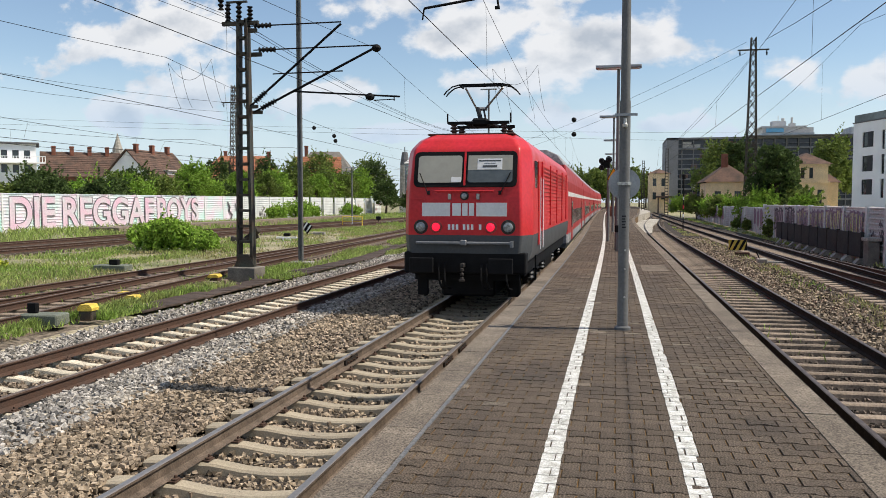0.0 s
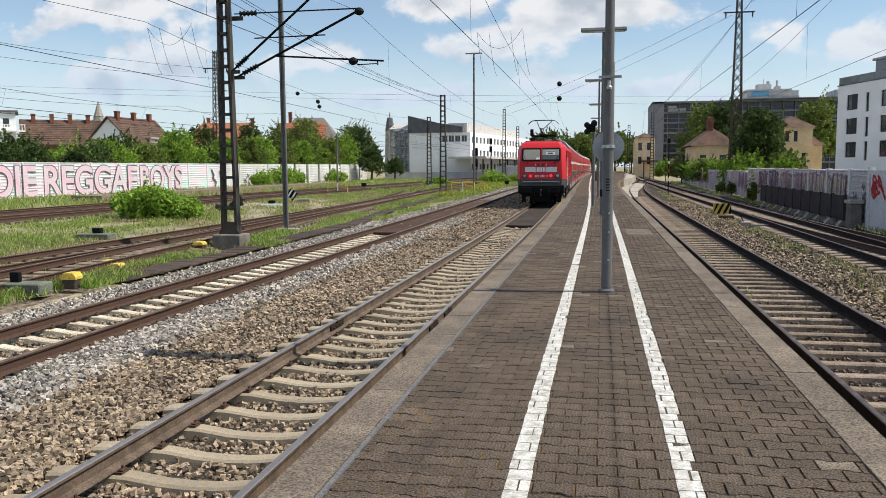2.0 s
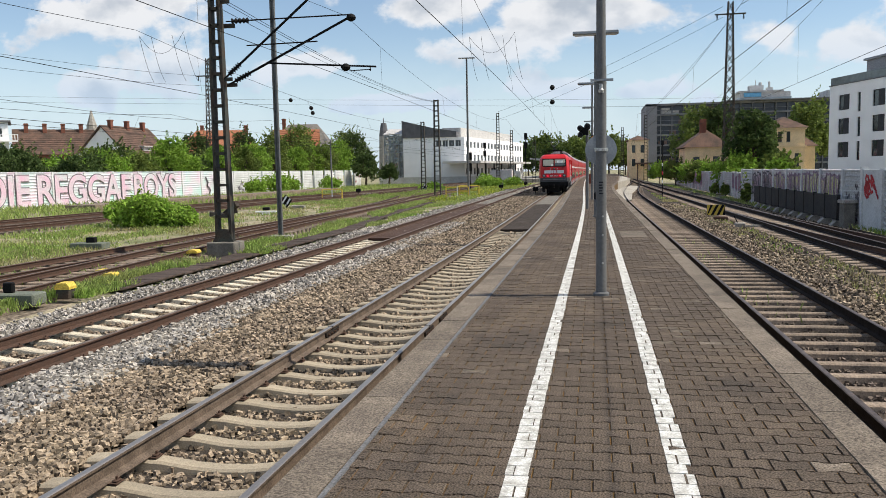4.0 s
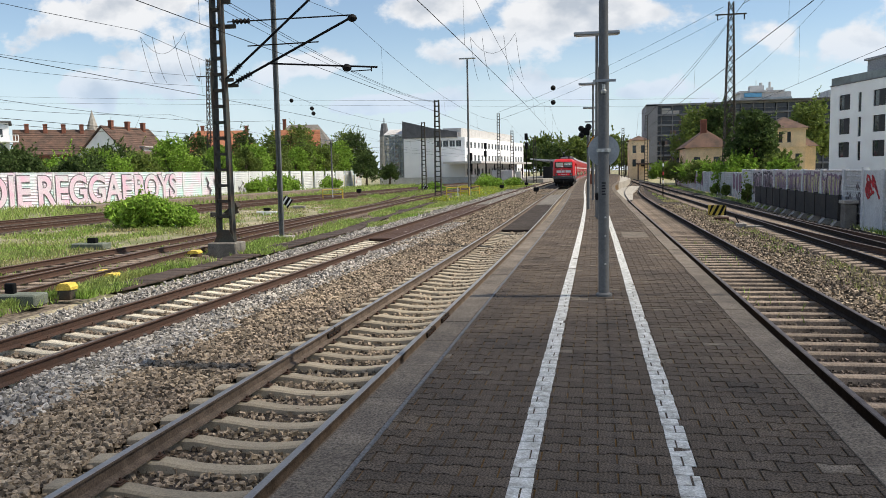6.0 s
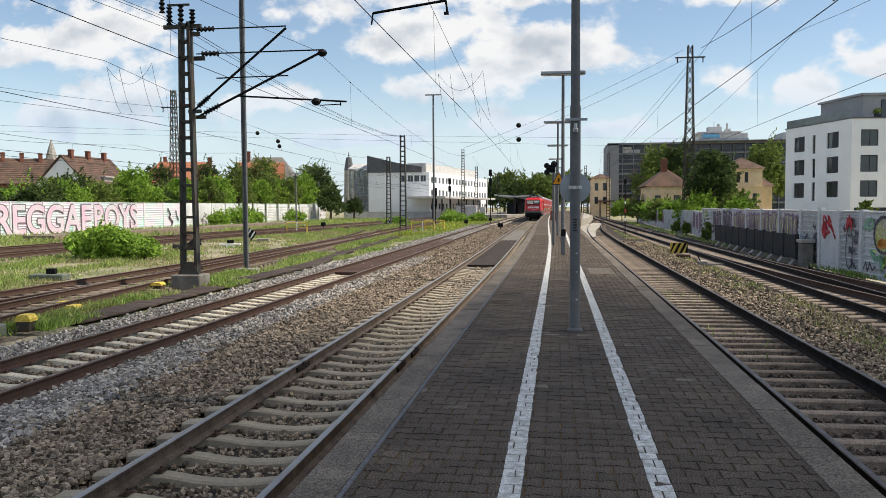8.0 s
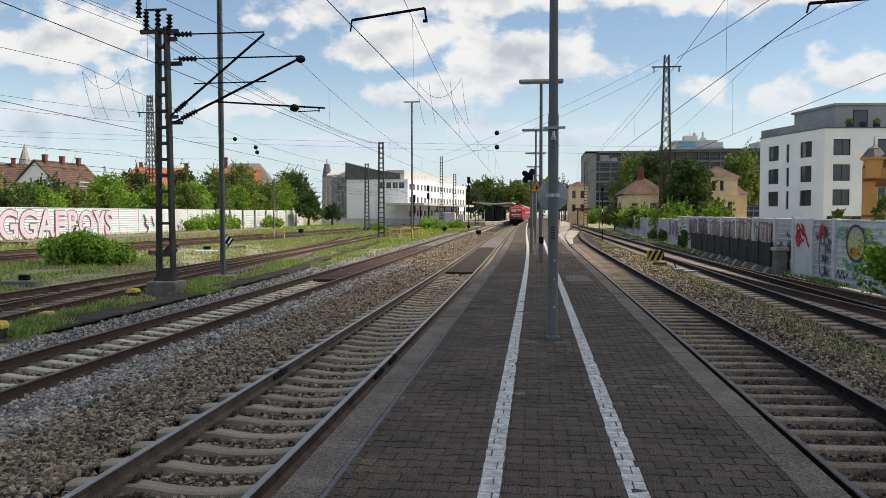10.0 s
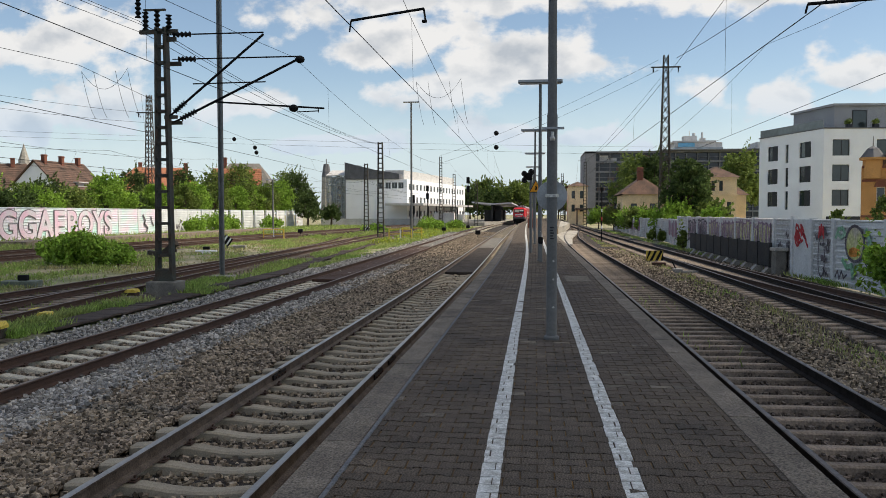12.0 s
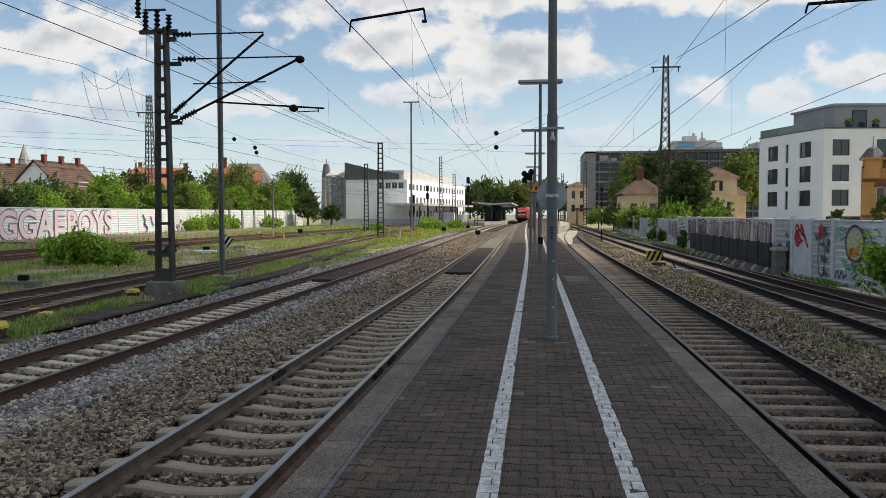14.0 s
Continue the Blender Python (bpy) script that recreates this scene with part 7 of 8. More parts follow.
def make_meadows():
    make_grass("grass_strip", lambda y: (max(track_e(y), track_e2(y)) + 1.2, -11.75 - max(0, (y - 36) * 0.075)), 13, 150, 15000, 0.22, 1, "grass", "green grass strip beside the cable trough", 0.72)
    make_grass("weeds_yard", lambda y: (track_f(y) + 1.8, min(track_e(y), track_e2(y)) - 2.3), 18, 150, 48000, 0.22, 2, "grass", "weedy meadow between the yard tracks", 0.70)
    make_grass("dry_grass_yard", lambda y: (track_f(y) + 2, min(track_e(y), track_e2(y)) - 0.8), 18, 120, 24000, 0.16, 3, "straw", "dry straw-coloured grass in the yard", 0.60)
    make_grass("weeds_bank", lambda y: (-11.0 - max(0, (y - 36) * 0.07), track_b(y) - 2.3), 38, 160, 15000, 0.2, 12, "grass", "weedy bank between the trough and the middle track", 0.64)
    make_grass("flowering_weeds", lambda y: (track_e(y) + 1.6, track_b(y) - 2.6), 70, 165, 1500, 0.4, 13, "flower_yellow", "yellow-green flowering weeds in the yard throat", 0.62)
    make_grass("weeds_throat", lambda y: (track_f(y) + 2.0, track_e(y) - 1.5), 85, 170, 9000, 0.4, 14, "grass", "tall weeds in the yard throat", 0.66)
    make_grass("weeds_track", lambda y: (track_e(y) - 1.2, track_e(y) + 1.6), 16, 90, 3500, 0.12, 4, "grass", "weeds growing between rusty rails", 0.72, -0.96)
    make_grass("weeds_between", lambda y: (track_c(y) + 2.0, track_d(y) - 1.5), 11, 100, 3000, 0.12, 5, "grass", "weeds between the siding and the old track", 0.84, -1.0)
    make_grass("dry_weeds_between", lambda y: (track_c(y) + 1.9, track_d(y) - 1.3), 11, 80, 2500, 0.15, 6, "straw", "dry stalks between the siding and the old track", 0.74, -1.0)
    make_grass("weeds_wall", lambda y: (track_d(y) + 2.6, 11.2), 22, 130, 5000, 0.2, 7, "grass", "weeds at the foot of the graffiti wall", 0.62)
    make_grass("weeds_far", lambda y: (-50.5 + max(0, (y - 118) * 0.07), track_g(y) - 1.5), 38, 170, 15000, 0.55, 8, "grass", "tall weeds along the long wall", 0.55)
    make_grass("meadow_flowers", lambda y: (track_f(y) + 2, track_e(y) - 2), 20, 90, 260, 0.05, 9, "flower_white", "small white meadow flowers", 0.6, -0.82)
    for j, (x, y, w, n) in enumerate(((-11.6, 17.0, 1.5, 900), (-12.4, 19.2, 1.3, 700), (-12.0, 22.4, 1.2, 700), (-11.9, 14.4, 1.4, 700), (-11.2, 26.5, 1.0, 500), (-13.2, 25.0, 1.0, 500))):
        make_grass("weed_clump", lambda v, x=x, w=w: (x - w / 2, x + w / 2), y - 1.1, y + 1.1, n, 0.2, 40 + j, "grass", "clump of tall bright weeds beside trackside boxes", 0.2)
    make_grass("weeds_siding", lambda y: (track_c(y) - 0.6, track_c(y) + 0.6), 7.5, 30, 70, 0.15, 10, "grass", "single weeds growing in the siding", 0.8, -0.95)
    make_grass("weeds_siding_near", lambda y: (4.0, 4.15), 8.3, 8.8, 60, 0.22, 11, "straw", "reddish dry weed in the siding", 0.2, -0.95)


# ---- small things of the yard ----
def make_small():
    def box_thing(name, x, y, turn, w, d, h, body, lid, label, cat, z=-1.0):
        e = empty(name, pose(x, y, z, 0, 0, turn), label, cat)
        part("body", Kit().box(-w / 2, -d / 2, 0, w / 2, d / 2, h * 0.62, bevel=0.02), M[body], e)
        part("lid", Kit().prism([(-w * 0.56, h * 0.6), (w * 0.56, h * 0.6), (w * 0.56, h * 0.78), (w * 0.36, h), (-w * 0.36, h), (-w * 0.56, h * 0.78)], -d * 0.56, d * 0.56), M[lid], e)
        return e
    for x, y, s in ((-12.75, 24.4, 0.75), (-12.75, 19.4, 0.65), (-12.05, 18.7, 0.65)):
        box_thing("track_magnet_box", x, y, 8, 0.42 * s, 0.5 * s, 0.34 * s, "rust", "yellow", "small trackside box with a bright yellow lid", "trackside box")
    box_thing("track_magnet_box", -11.35, 15.9, 8, 0.30, 0.30, 0.36, "mast", "yellow", "trackside box with a yellow lid beside a point machine", "trackside box")
    e = empty("point_machine", pose(-11.7, 15.0, -1.0, 0, 0, 4), "grey-green point machine housing on a concrete base", "point machine")
    part("housing", Kit().box(-0.48, -0.25, 0.0, 0.38, 0.25, 0.26, bevel=0.03), M["machine_green"], e)
    part("lantern", Kit().box(-0.42, -0.06, 0.26, -0.20, 0.06, 0.48, bevel=0.02), M["black"], e)
    e = empty("point_machine", pose(-18.5, 27.4, -1.0, 0, 0, 4), "pale point machine with a small black lantern", "point machine")
    part("housing", Kit().box(-0.7, -0.3, 0.0, 0.6, 0.3, 0.24, bevel=0.03), M["machine_green"], e)
    part("lantern", Kit().box(-0.15, -0.1, 0.24, 0.2, 0.1, 0.44, bevel=0.02), M["black"], e)
    # cable trough with loose lids
    e = empty("cable_trough", Matrix(), "line of weathered grey-brown cable trough lids beside the track", "cable trough", kind="structure")
    me = Kit().box(-0.42, -0.245, -0.06, 0.42, 0.245, 0.0, bevel=0.012).mesh("trough_lid", M["lid_brown"])
    rng = random.Random(4)
    for i in range(120):
        y = 17.5 + i * 0.5
        x = float(np.interp(y, [17, 37, 44, 60, 78], [-11.25, -11.35, -12.3, -13.6, -14.6]))
        ob = new("trough_lid", me)
        ob.parent, ob.matrix_basis = e, pose(x + rng.uniform(-0.03, 0.03), y, -0.962 + rng.uniform(-0.008, 0.008), rng.uniform(-0.8, 0.8), rng.uniform(-1, 1), rng.uniform(-2, 2) + (7 if y > 37 else 0))
    # plank decks between the rails
    for name, line, y0, y1, matl, label in (("plank_deck", track_a, 34.8, 60.0, "plank_dark", "dark timber deck between the platform track's rails"), ("plank_deck", track_b, 30.5, 62.0, "rust", "rust-brown deck between the middle track's rails"),
                                            ("concrete_deck", track_a, 60.5, 84.0, "footing", "pale concrete deck between the rails"), ("concrete_deck", track_b, 62.5, 90.0, "footing", "pale concrete deck between the middle rails")):
        e = empty(name, Matrix(), label, "track deck", kind="structure")
        step = 0.62 if "plank" in name else 1.9
        y = y0
        while y < y1:
            x = line(y)
            part("plank" if "plank" in name else "slab", Kit().box(x - 0.64, y, -1.00, x + 0.64, y + step - 0.09, -0.88, bevel=0.015), M[matl], e)
            y += step
    # striped buffer sign
    e = empty("striped_sign", pose(5.95, 41.4, -1.0, 0, 0, -4), "low black and yellow striped warning board on a rusty foot", "warning sign")
    part("board", Kit().box(-0.42, -0.02, 0.28, 0.42, 0.02, 0.78), M["yellow"], e)
    for i in range(4):
        u = -0.52 + i * 0.27
        k = Kit().prism([(max(min(u + a, 0.42), -0.42), z) for a, z in ((0, 0.28), (0.13, 0.28), (0.38, 0.78), (0.25, 0.78))], -0.03, -0.021)
        part("stripe", k, M["black"], e)
    part("foot", Kit().box(-0.12, -0.18, 0.0, 0.55, 0.16, 0.20, bevel=0.03), M["rust"], e)
    e = empty("point_lever", pose(6.35, 36.5, -0.98), "low point lever rod with a weight beside the old track", "point lever")
    part("rod", Kit().box(-0.3, -0.08, 0.0, 1.9, 0.08, 0.10, bevel=0.02).box(-0.3, -0.2, 0.0, 0.1, 0.2, 0.2, bevel=0.03), M["concrete"], e)
    part("lever", Kit().tube((-0.15, 0, 0.1), (-0.35, 0, 0.5), 0.025, n=6), M["black"], e)
    # signals
    e = empty("platform_signal", pose(-0.33, 34.0, 0), "black light signal with round lamps above the platform", "signal")
    part("post", Kit().tube((0.15, 0, 0), (0.15, 0, 3.5), 0.06, n=10), M["pole"], e)
    head = part("head", Kit().lathe((-0.13, -0.1, 3.30), (-0.13, -0.02, 3.30), [(0, 0.12), (1, 0.12)], 18).lathe((0.16, -0.1, 3.36), (0.16, -0.02, 3.36), [(0, 0.13), (1, 0.13)], 18).lathe((-0.12, -0.1, 3.04), (-0.12, -0.02, 3.04), [(0, 0.12), (1, 0.12)], 18).box(-0.16, -0.09, 3.02, 0.2, -0.03, 3.34), M["black"], e)
    for x, z in ((-0.13, 3.30), (0.16, 3.36), (-0.12, 3.04)):
        part("visor", Kit().lathe((x, -0.28, z), (x, -0.1, z), [(0, 0.07), (1, 0.09)], 14), M["black"], head)
    e = empty("warning_sign", pose(0.02, 33.92, 2.75), "orange triangular high-voltage warning sign", "warning sign")
    part("triangle", Kit().prism([(-0.24, -0.2), (0.24, -0.2), (0.0, 0.24)], -0.02, 0.0), M["sign_orange"], e)
    part("border", Kit().prism([(-0.28, -0.23), (0.28, -0.23), (0.0, 0.29)], 0.001, 0.02), M["black"], e)
    part("mark", Kit().prism([(-0.05, -0.13), (0.03, -0.13), (0.06, 0.02), (0.0, 0.02), (0.04, 0.13), (-0.05, -0.02), (0.0, -0.02)], -0.026, -0.021), M["black"], e)
    e = empty("call_post", pose(0.18, 27.4, 0), "slim grey platform call post with a dark head", "call post")
    part("post", Kit().box(-0.06, -0.06, 0, 0.06, 0.06, 0.62, bevel=0.015), M["pole"], e)
    part("head", Kit().box(-0.08, -0.09, 0.62, 0.08, 0.09, 0.86, bevel=0.03), M["black"], e)
    e = empty("waste_bin", pose(-0.35, 92, 0), "brown-red box bin on the far platform", "bin")
    part("body", Kit().box(-0.5, -0.4, 0.05, 0.5, 0.4, 1.15, bevel=0.04), M["brick_red"], e)
    for x, y, h, label in ((6.35, 79, 5.2, "slim signal post with red and white bands"), (-18.2, 120, 5.5, "dark yard signal on a post"), (-12.4, 150, 9.5, "tall black signal mast"), (-22.0, 165, 8.5, "tall black signal mast")):
        e = empty("yard_signal", pose(x, y, -1.0), label, "signal", "yard signals")
        part("post", Kit().tube((0, 0, 0), (0, 0, h), 0.05 if x > 0 else 0.08, n=8), M["black"], e)
        for i in range(1 if x > 0 else 2):
            w, d = (0.16, 0.45) if x > 0 else (0.3, 1.2)
            part("head", Kit().box(-w, -0.12, h - 1.6 * i - d, w, 0.05, h - 1.6 * i, bevel=0.06), M["black"], e)
        if x > 0:
            for i in range(3):
                part("band", Kit().tube((0, 0, 1.2 + i * 0.8), (0, 0, 1.5 + i * 0.8), 0.058, n=8), M["paint_red" if i % 2 else "panel_white"], e)
    # yellow rails
    for x, y, w in ((-27.3, 82.4, 2.2), (-14.1, 84, 2.4), (-13.9, 91, 2.2)):
        e = empty("yellow_barrier", pose(x, y, -1.0), "yellow and black tubular guard rail", "guard rail", "guard rails")
        for z in (0.55, 1.05):
            part("rail", Kit().tube((-w / 2, 0, z), (w / 2, 0, z), 0.05, n=6), M["yellow"], e)
        for i in range(3):
            part("post", Kit().tube((-w / 2 + i * w / 2, 0, 0), (-w / 2 + i * w / 2, 0, 1.1), 0.06, n=6), M["panel_white" if i % 2 else "yellow"], e)
    # point lanterns and signal dwarfs
    for x, y, striped in ((-23.66, 60.2, True), (-28.3, 95.5, False), (-23.8, 113.6, True), (-6.2, 88, False), (-12.2, 108, False), (-10.6, 128, False)):
        e = empty("dwarf_signal", pose(x, y, -1.0), "low point lantern with a black and white striped board" if striped else "low black point lantern in the yard", "point lantern", "point lanterns")
        part("post", Kit().tube((0, 0, 0), (0, 0, 0.45), 0.05, n=6), M["black"], e)
        if striped:
            board = part("board", Kit().box(-0.34, -0.03, -0.34, 0.34, 0.03, 0.34, bevel=0.01), M["black"], e)
            board.matrix_basis = pose(0, 0, 0.62, 0, 35, 0)
            for u in (-0.24, 0.1):
                part("stripe", Kit().box(u, -0.036, -0.33, u + 0.13, -0.031, 0.33), M["panel_white"], board)
        else:
            part("lantern", Kit().box(-0.28, -0.2, 0.4, 0.28, 0.2, 0.85, bevel=0.06), M["black"], e)
        part("weight", Kit().box(0.55, -0.2, 0.0, 1.5, 0.2, 0.25, bevel=0.03).tube((0, 0, 0.1), (0.6, 0, 0.15), 0.03, n=5), M["concrete"], e)
    e = empty("point_machine", pose(-21.7, 51.5, -1.0, 0, 0, 10), "pale point machine with dark lantern and rods", "point machine")
    part("housing", Kit().box(-0.7, -0.15, 0.14, 0.7, 0.15, 0.26, bevel=0.03).box(-0.25, -0.2, 0, 0.3, 0.2, 0.2), M["panel_white"], e)
    part("lantern", Kit().box(-0.2, -0.15, 0.3, 0.25, 0.15, 0.5, bevel=0.04), M["black"], e)
    e = empty("scrap_heap", pose(-23.0, 48.0, -1.0), "heap of dark discarded timber and iron in the weeds", "scrap")
    part("beam", Kit().box(-1.2, -0.12, 0.05, 0.9, 0.12, 0.3, turn=pose(0, 0, 0, 0, -18, 12)), M["plank_dark"], e)
    part("beam", Kit().box(-0.4, -0.15, 0.0, 1.2, 0.15, 0.32, turn=pose(0, 0.3, 0.1, 0, -32, -20)), M["plank_dark"], e)
    part("iron", Kit().box(-0.6, -0.3, 0.0, 0.5, 0.35, 0.35, turn=pose(-0.4, 0, 0, 0, 8, 30), bevel=0.05), M["iron"], e)
    # old loading bank far left
    thing("loading_bank", Kit().box(-41.5, 58, -1.05, -38.8, 120, -0.45), M["sleeper_old"], "low dark old loading bank along the yard", "loading bank", kind="structure")
    # a pale curved ramp where the siding bends away
    thing("pale_ground", Kit().prism([(1.9, 66), (3.0, 66), (3.9, 86), (5.0, 100), (6.2, 118), (5.2, 122), (3.4, 108), (2.0, 90)], -1.0, -0.83, axis="z"), M["concrete_pale"], "pale concrete apron in the bend of the siding", "paving", kind="structure")
    thing("second_platform", Kit().prism([(2.1, 100), (4.3, 118), (6.3, 150), (6.5, 290), (1.5, 290), (0.5, 130)], -1.0, -0.05, axis="z"), M["concrete_pale"], "pale far part of the platform with a curved edge", "platform", kind="structure")


M["lid_brown"] = mat("trough_lid_brown", (0.085, 0.062, 0.052), 0.95, 0, 0.4, 1.5, 25, 0.6, rnd=0.2, col2=(0.05, 0.04, 0.036))
M["plank_dark"] = mat("tarred_planks", (0.060, 0.048, 0.040), 0.9, 0, 0.4, 2, 30, 0.4, island=0.2)
M["concrete_pale"] = mat("pale_concrete", (0.42, 0.39, 0.34), 0.92, 0, 0.25, 0.5, 30, 0.3)

make_plants()
make_meadows()
make_small()


# ---- the drifting cloud that comes before the sun ----
def make_cloud():
    m = bpy.data.materials.new("cloud_vapour")
    m.use_nodes = True
    nt = m.node_tree
    nt.nodes.clear()
    out, mix = nt.nodes.new("ShaderNodeOutputMaterial"), nt.nodes.new("ShaderNodeMixShader")
    tr, df = nt.nodes.new("ShaderNodeBsdfTransparent"), nt.nodes.new("ShaderNodeBsdfDiffuse")
    df.inputs[0].default_value = (0.9, 0.9, 0.9, 1)
    mix.inputs[0].default_value = 0.46
    nt.links.new(tr.outputs[0], mix.inputs[1])
    nt.links.new(df.outputs[0], mix.inputs[2])
    nt.links.new(mix.outputs[0], out.inputs[0])
    e = empty("cloud", pose(0, 0, 0), "white fair-weather cloud drifting before the sun", "cloud")
    rng = random.Random(12)
    for i in range(9):
        for j in range(7):
            r = rng.uniform(82, 108)
            p = Vector((-210 + j * 70 + rng.uniform(-16, 16), -r - i * 60 + rng.uniform(-14, 14), rng.uniform(-15, 15)))
            p.y -= 0.5 * p.x          # the front lies askew to the tracks
            bm = bmesh.new()
            bmesh.ops.create_icosphere(bm, subdivisions=2, radius=1.0)
            for v in bm.verts:
                q = v.co * (1 + 0.22 * noise.noise(v.co * 1.7 + Vector((i * 3.1, j * 5.3, 0))))
                v.co = Vector((q.x * r, q.y * r, q.z * r * 0.35)) + p
            me = bpy.data.meshes.new("puff")
            bm.to_mesh(me)
            bm.free()
            me.materials.append(m)
            ob = new("puff", me)
            ob.parent = e
    return e


cloud = make_cloud()


def drift(ob):
    """The cloud's shadow edge passes the camera before the seventh second and goes on up the platform while the cloud veers."""
    at = SUN_DIR * (900.0 / SUN_DIR.z)
    walk(ob, [(t, pose(at.x, at.y + y, at.z, 0, 0, turn)) for t, y, turn in ((0, -125, 42), (3, -52, 42), (5.5, 2, 42), (7, 7, 42), (8.5, 17, 40), (11, 32, -8), (14, 38, -10))])


# ---- loose ballast stones ----
def make_stones(name, x_of, y0, y1, n, size, seed, material, label, z=-0.995):
    """Angular stones strewn over a strip, denser near the camera."""
    rng = np.random.default_rng(seed)
    y = y0 + (y1 - y0) * rng.uniform(0, 1, n) ** 1.7
    ab = np.array([x_of(v) for v in np.linspace(y0, y1, 60)])
    yy = np.linspace(y0, y1, 60)
    x = np.interp(y, yy, ab[:, 0]) + (np.interp(y, yy, ab[:, 1]) - np.interp(y, yy, ab[:, 0])) * rng.uniform(0, 1, n)
    s = size * rng.uniform(0.55, 1.25, n) * (1 + 0.012 * y)
    cube = np.array([(-1, -1, -1), (1, -1, -1), (1, 1, -1), (-1, 1, -1), (-1, -1, 1), (1, -1, 1), (1, 1, 1), (-1, 1, 1)], float)
    v = cube[None] * rng.uniform(0.45, 1.0, (n, 8, 3)) * np.array([1.0, 0.8, 0.62])
    a, b = rng.uniform(0, 6.28, n), rng.normal(0, 0.9, n)
    ca, sa, cb, sb = np.cos(a), np.sin(a), np.cos(b), np.sin(b)
    rx = v[:, :, 0] * cb[:, None] + v[:, :, 2] * sb[:, None]
    rz = -v[:, :, 0] * sb[:, None] + v[:, :, 2] * cb[:, None]
    px = rx * ca[:, None] - v[:, :, 1] * sa[:, None]
    py = rx * sa[:, None] + v[:, :, 1] * ca[:, None]
    p = np.stack([px, py, rz], 2) * (s * 0.5)[:, None, None]
    p += np.stack([x, y, z + s * rng.uniform(-0.1, 0.75, n)], 1)[:, None]
    f = np.array([(3, 2, 1, 0), (4, 5, 6, 7), (0, 1, 5, 4), (1, 2, 6, 5), (2, 3, 7, 6), (3, 0, 4, 7)])
    faces = (f[None] + (np.arange(n) * 8)[:, None, None]).reshape(-1, 4)
    me = bpy.data.meshes.new(name)
    me.from_pydata(p.reshape(-1, 3).tolist(), [], faces.tolist())
    me.materials.append(M[material])
    tagged(new(name, me), label, "ballast", kind="stuff")


def make_all_stones():
    make_stones("ballast_stones", lambda y: (track_b(y) + 1.5, track_a(y) - 1.32), 4.5, 34, 70000, 0.064, 21, "stone", "loose brown-grey ballast stones between the tracks")
    make_stones("ballast_stones_beyond", lambda y: (track_b(y) + 0.85, track_a(y) - 0.85), 28, 110, 30000, 0.075, 31, "stone", "ballast stones further along the tracks")
    make_stones("ballast_stones_beyond_track", lambda y: (track_a(y) - 1.36, track_a(y) + 1.6), 26, 100, 14000, 0.065, 32, "stone", "ballast stones further along the platform track", -1.075)
    make_stones("ballast_stones_beyond_outer", lambda y: (track_b(y) - 2.6, track_b(y) + 0.85), 34, 110, 14000, 0.075, 33, "stone_grey", "grey ballast stones further along the middle track", -1.02)
    make_stones("ballast_stones_track", lambda y: (track_a(y) - 1.36, track_a(y) + 1.6), 3.5, 30, 30000, 0.062, 22, "stone", "brown-grey ballast stones between the sleepers", -1.075)
    make_stones("fresh_ballast", lambda y: (track_b(y) + 0.85, track_b(y) + 1.8), 9, 40, 13000, 0.072, 23, "stone_grey", "fresh light grey ballast stones beside the rail", -0.98)
    make_stones("fresh_ballast_near", lambda y: (-7.0, -5.9), 6, 13, 5000, 0.072, 24, "stone_grey", "fresh light grey ballast stones beside the rail", -0.98)
    make_stones("fresh_ballast_outer", lambda y: (track_b(y) - 2.4, track_b(y) - 0.85), 11, 45, 9000, 0.062, 25, "stone_grey", "light grey ballast stones outside the rail")
    make_stones("ballast_stones_middle", lambda y: (track_b(y) - 0.8, track_b(y) + 0.8), 9, 40, 12000, 0.058, 26, "stone", "ballast stones between pale sleepers", -1.062)
    make_stones("ballast_stones_siding", lambda y: (track_c(y) - 1.2, track_c(y) + 0.8), 6, 34, 14000, 0.055, 27, "stone_dark", "dark ballast stones of the siding", -1.04)
    make_stones("ballast_stones_shoulder", lambda y: (track_c(y) + 0.85, track_c(y) + 2.7), 8, 60, 16000, 0.062, 28, "stone", "ballast stones on the siding's shoulder", -1.0)
    make_stones("ballast_stones_old", lambda y: (track_d(y) - 1.6, track_d(y) + 2.4), 15, 60, 9000, 0.06, 29, "stone", "dirty ballast of the old track", -1.045)


# ---- paving of the platform ----
M["paver_pale"] = mat("paver_worn_pale", (0.175, 0.145, 0.115), 0.9, 0, 0.3, 9, 85, 1.0, island=0.3, col2=(0.09, 0.072, 0.056), fine_mix=0.7)
PV_L, PV_W = 0.2115, 0.1426


def paver_outline(g=0.0055):
    """The I-shaped outline of an interlocking paver, long side across the platform."""
    a, b, c = PV_L / 2 - 0.0045, PV_W / 2 - g, 0.010
    return [(-a, -b - c), (-a * 0.64, -b - c), (-a * 0.36, -b + c), (a * 0.36, -b + c), (a * 0.64, -b - c), (a, -b - c),
            (a, b + c), (a * 0.64, b + c), (a * 0.36, b - c), (-a * 0.36, b - c), (-a * 0.64, b + c), (-a, b + c)]


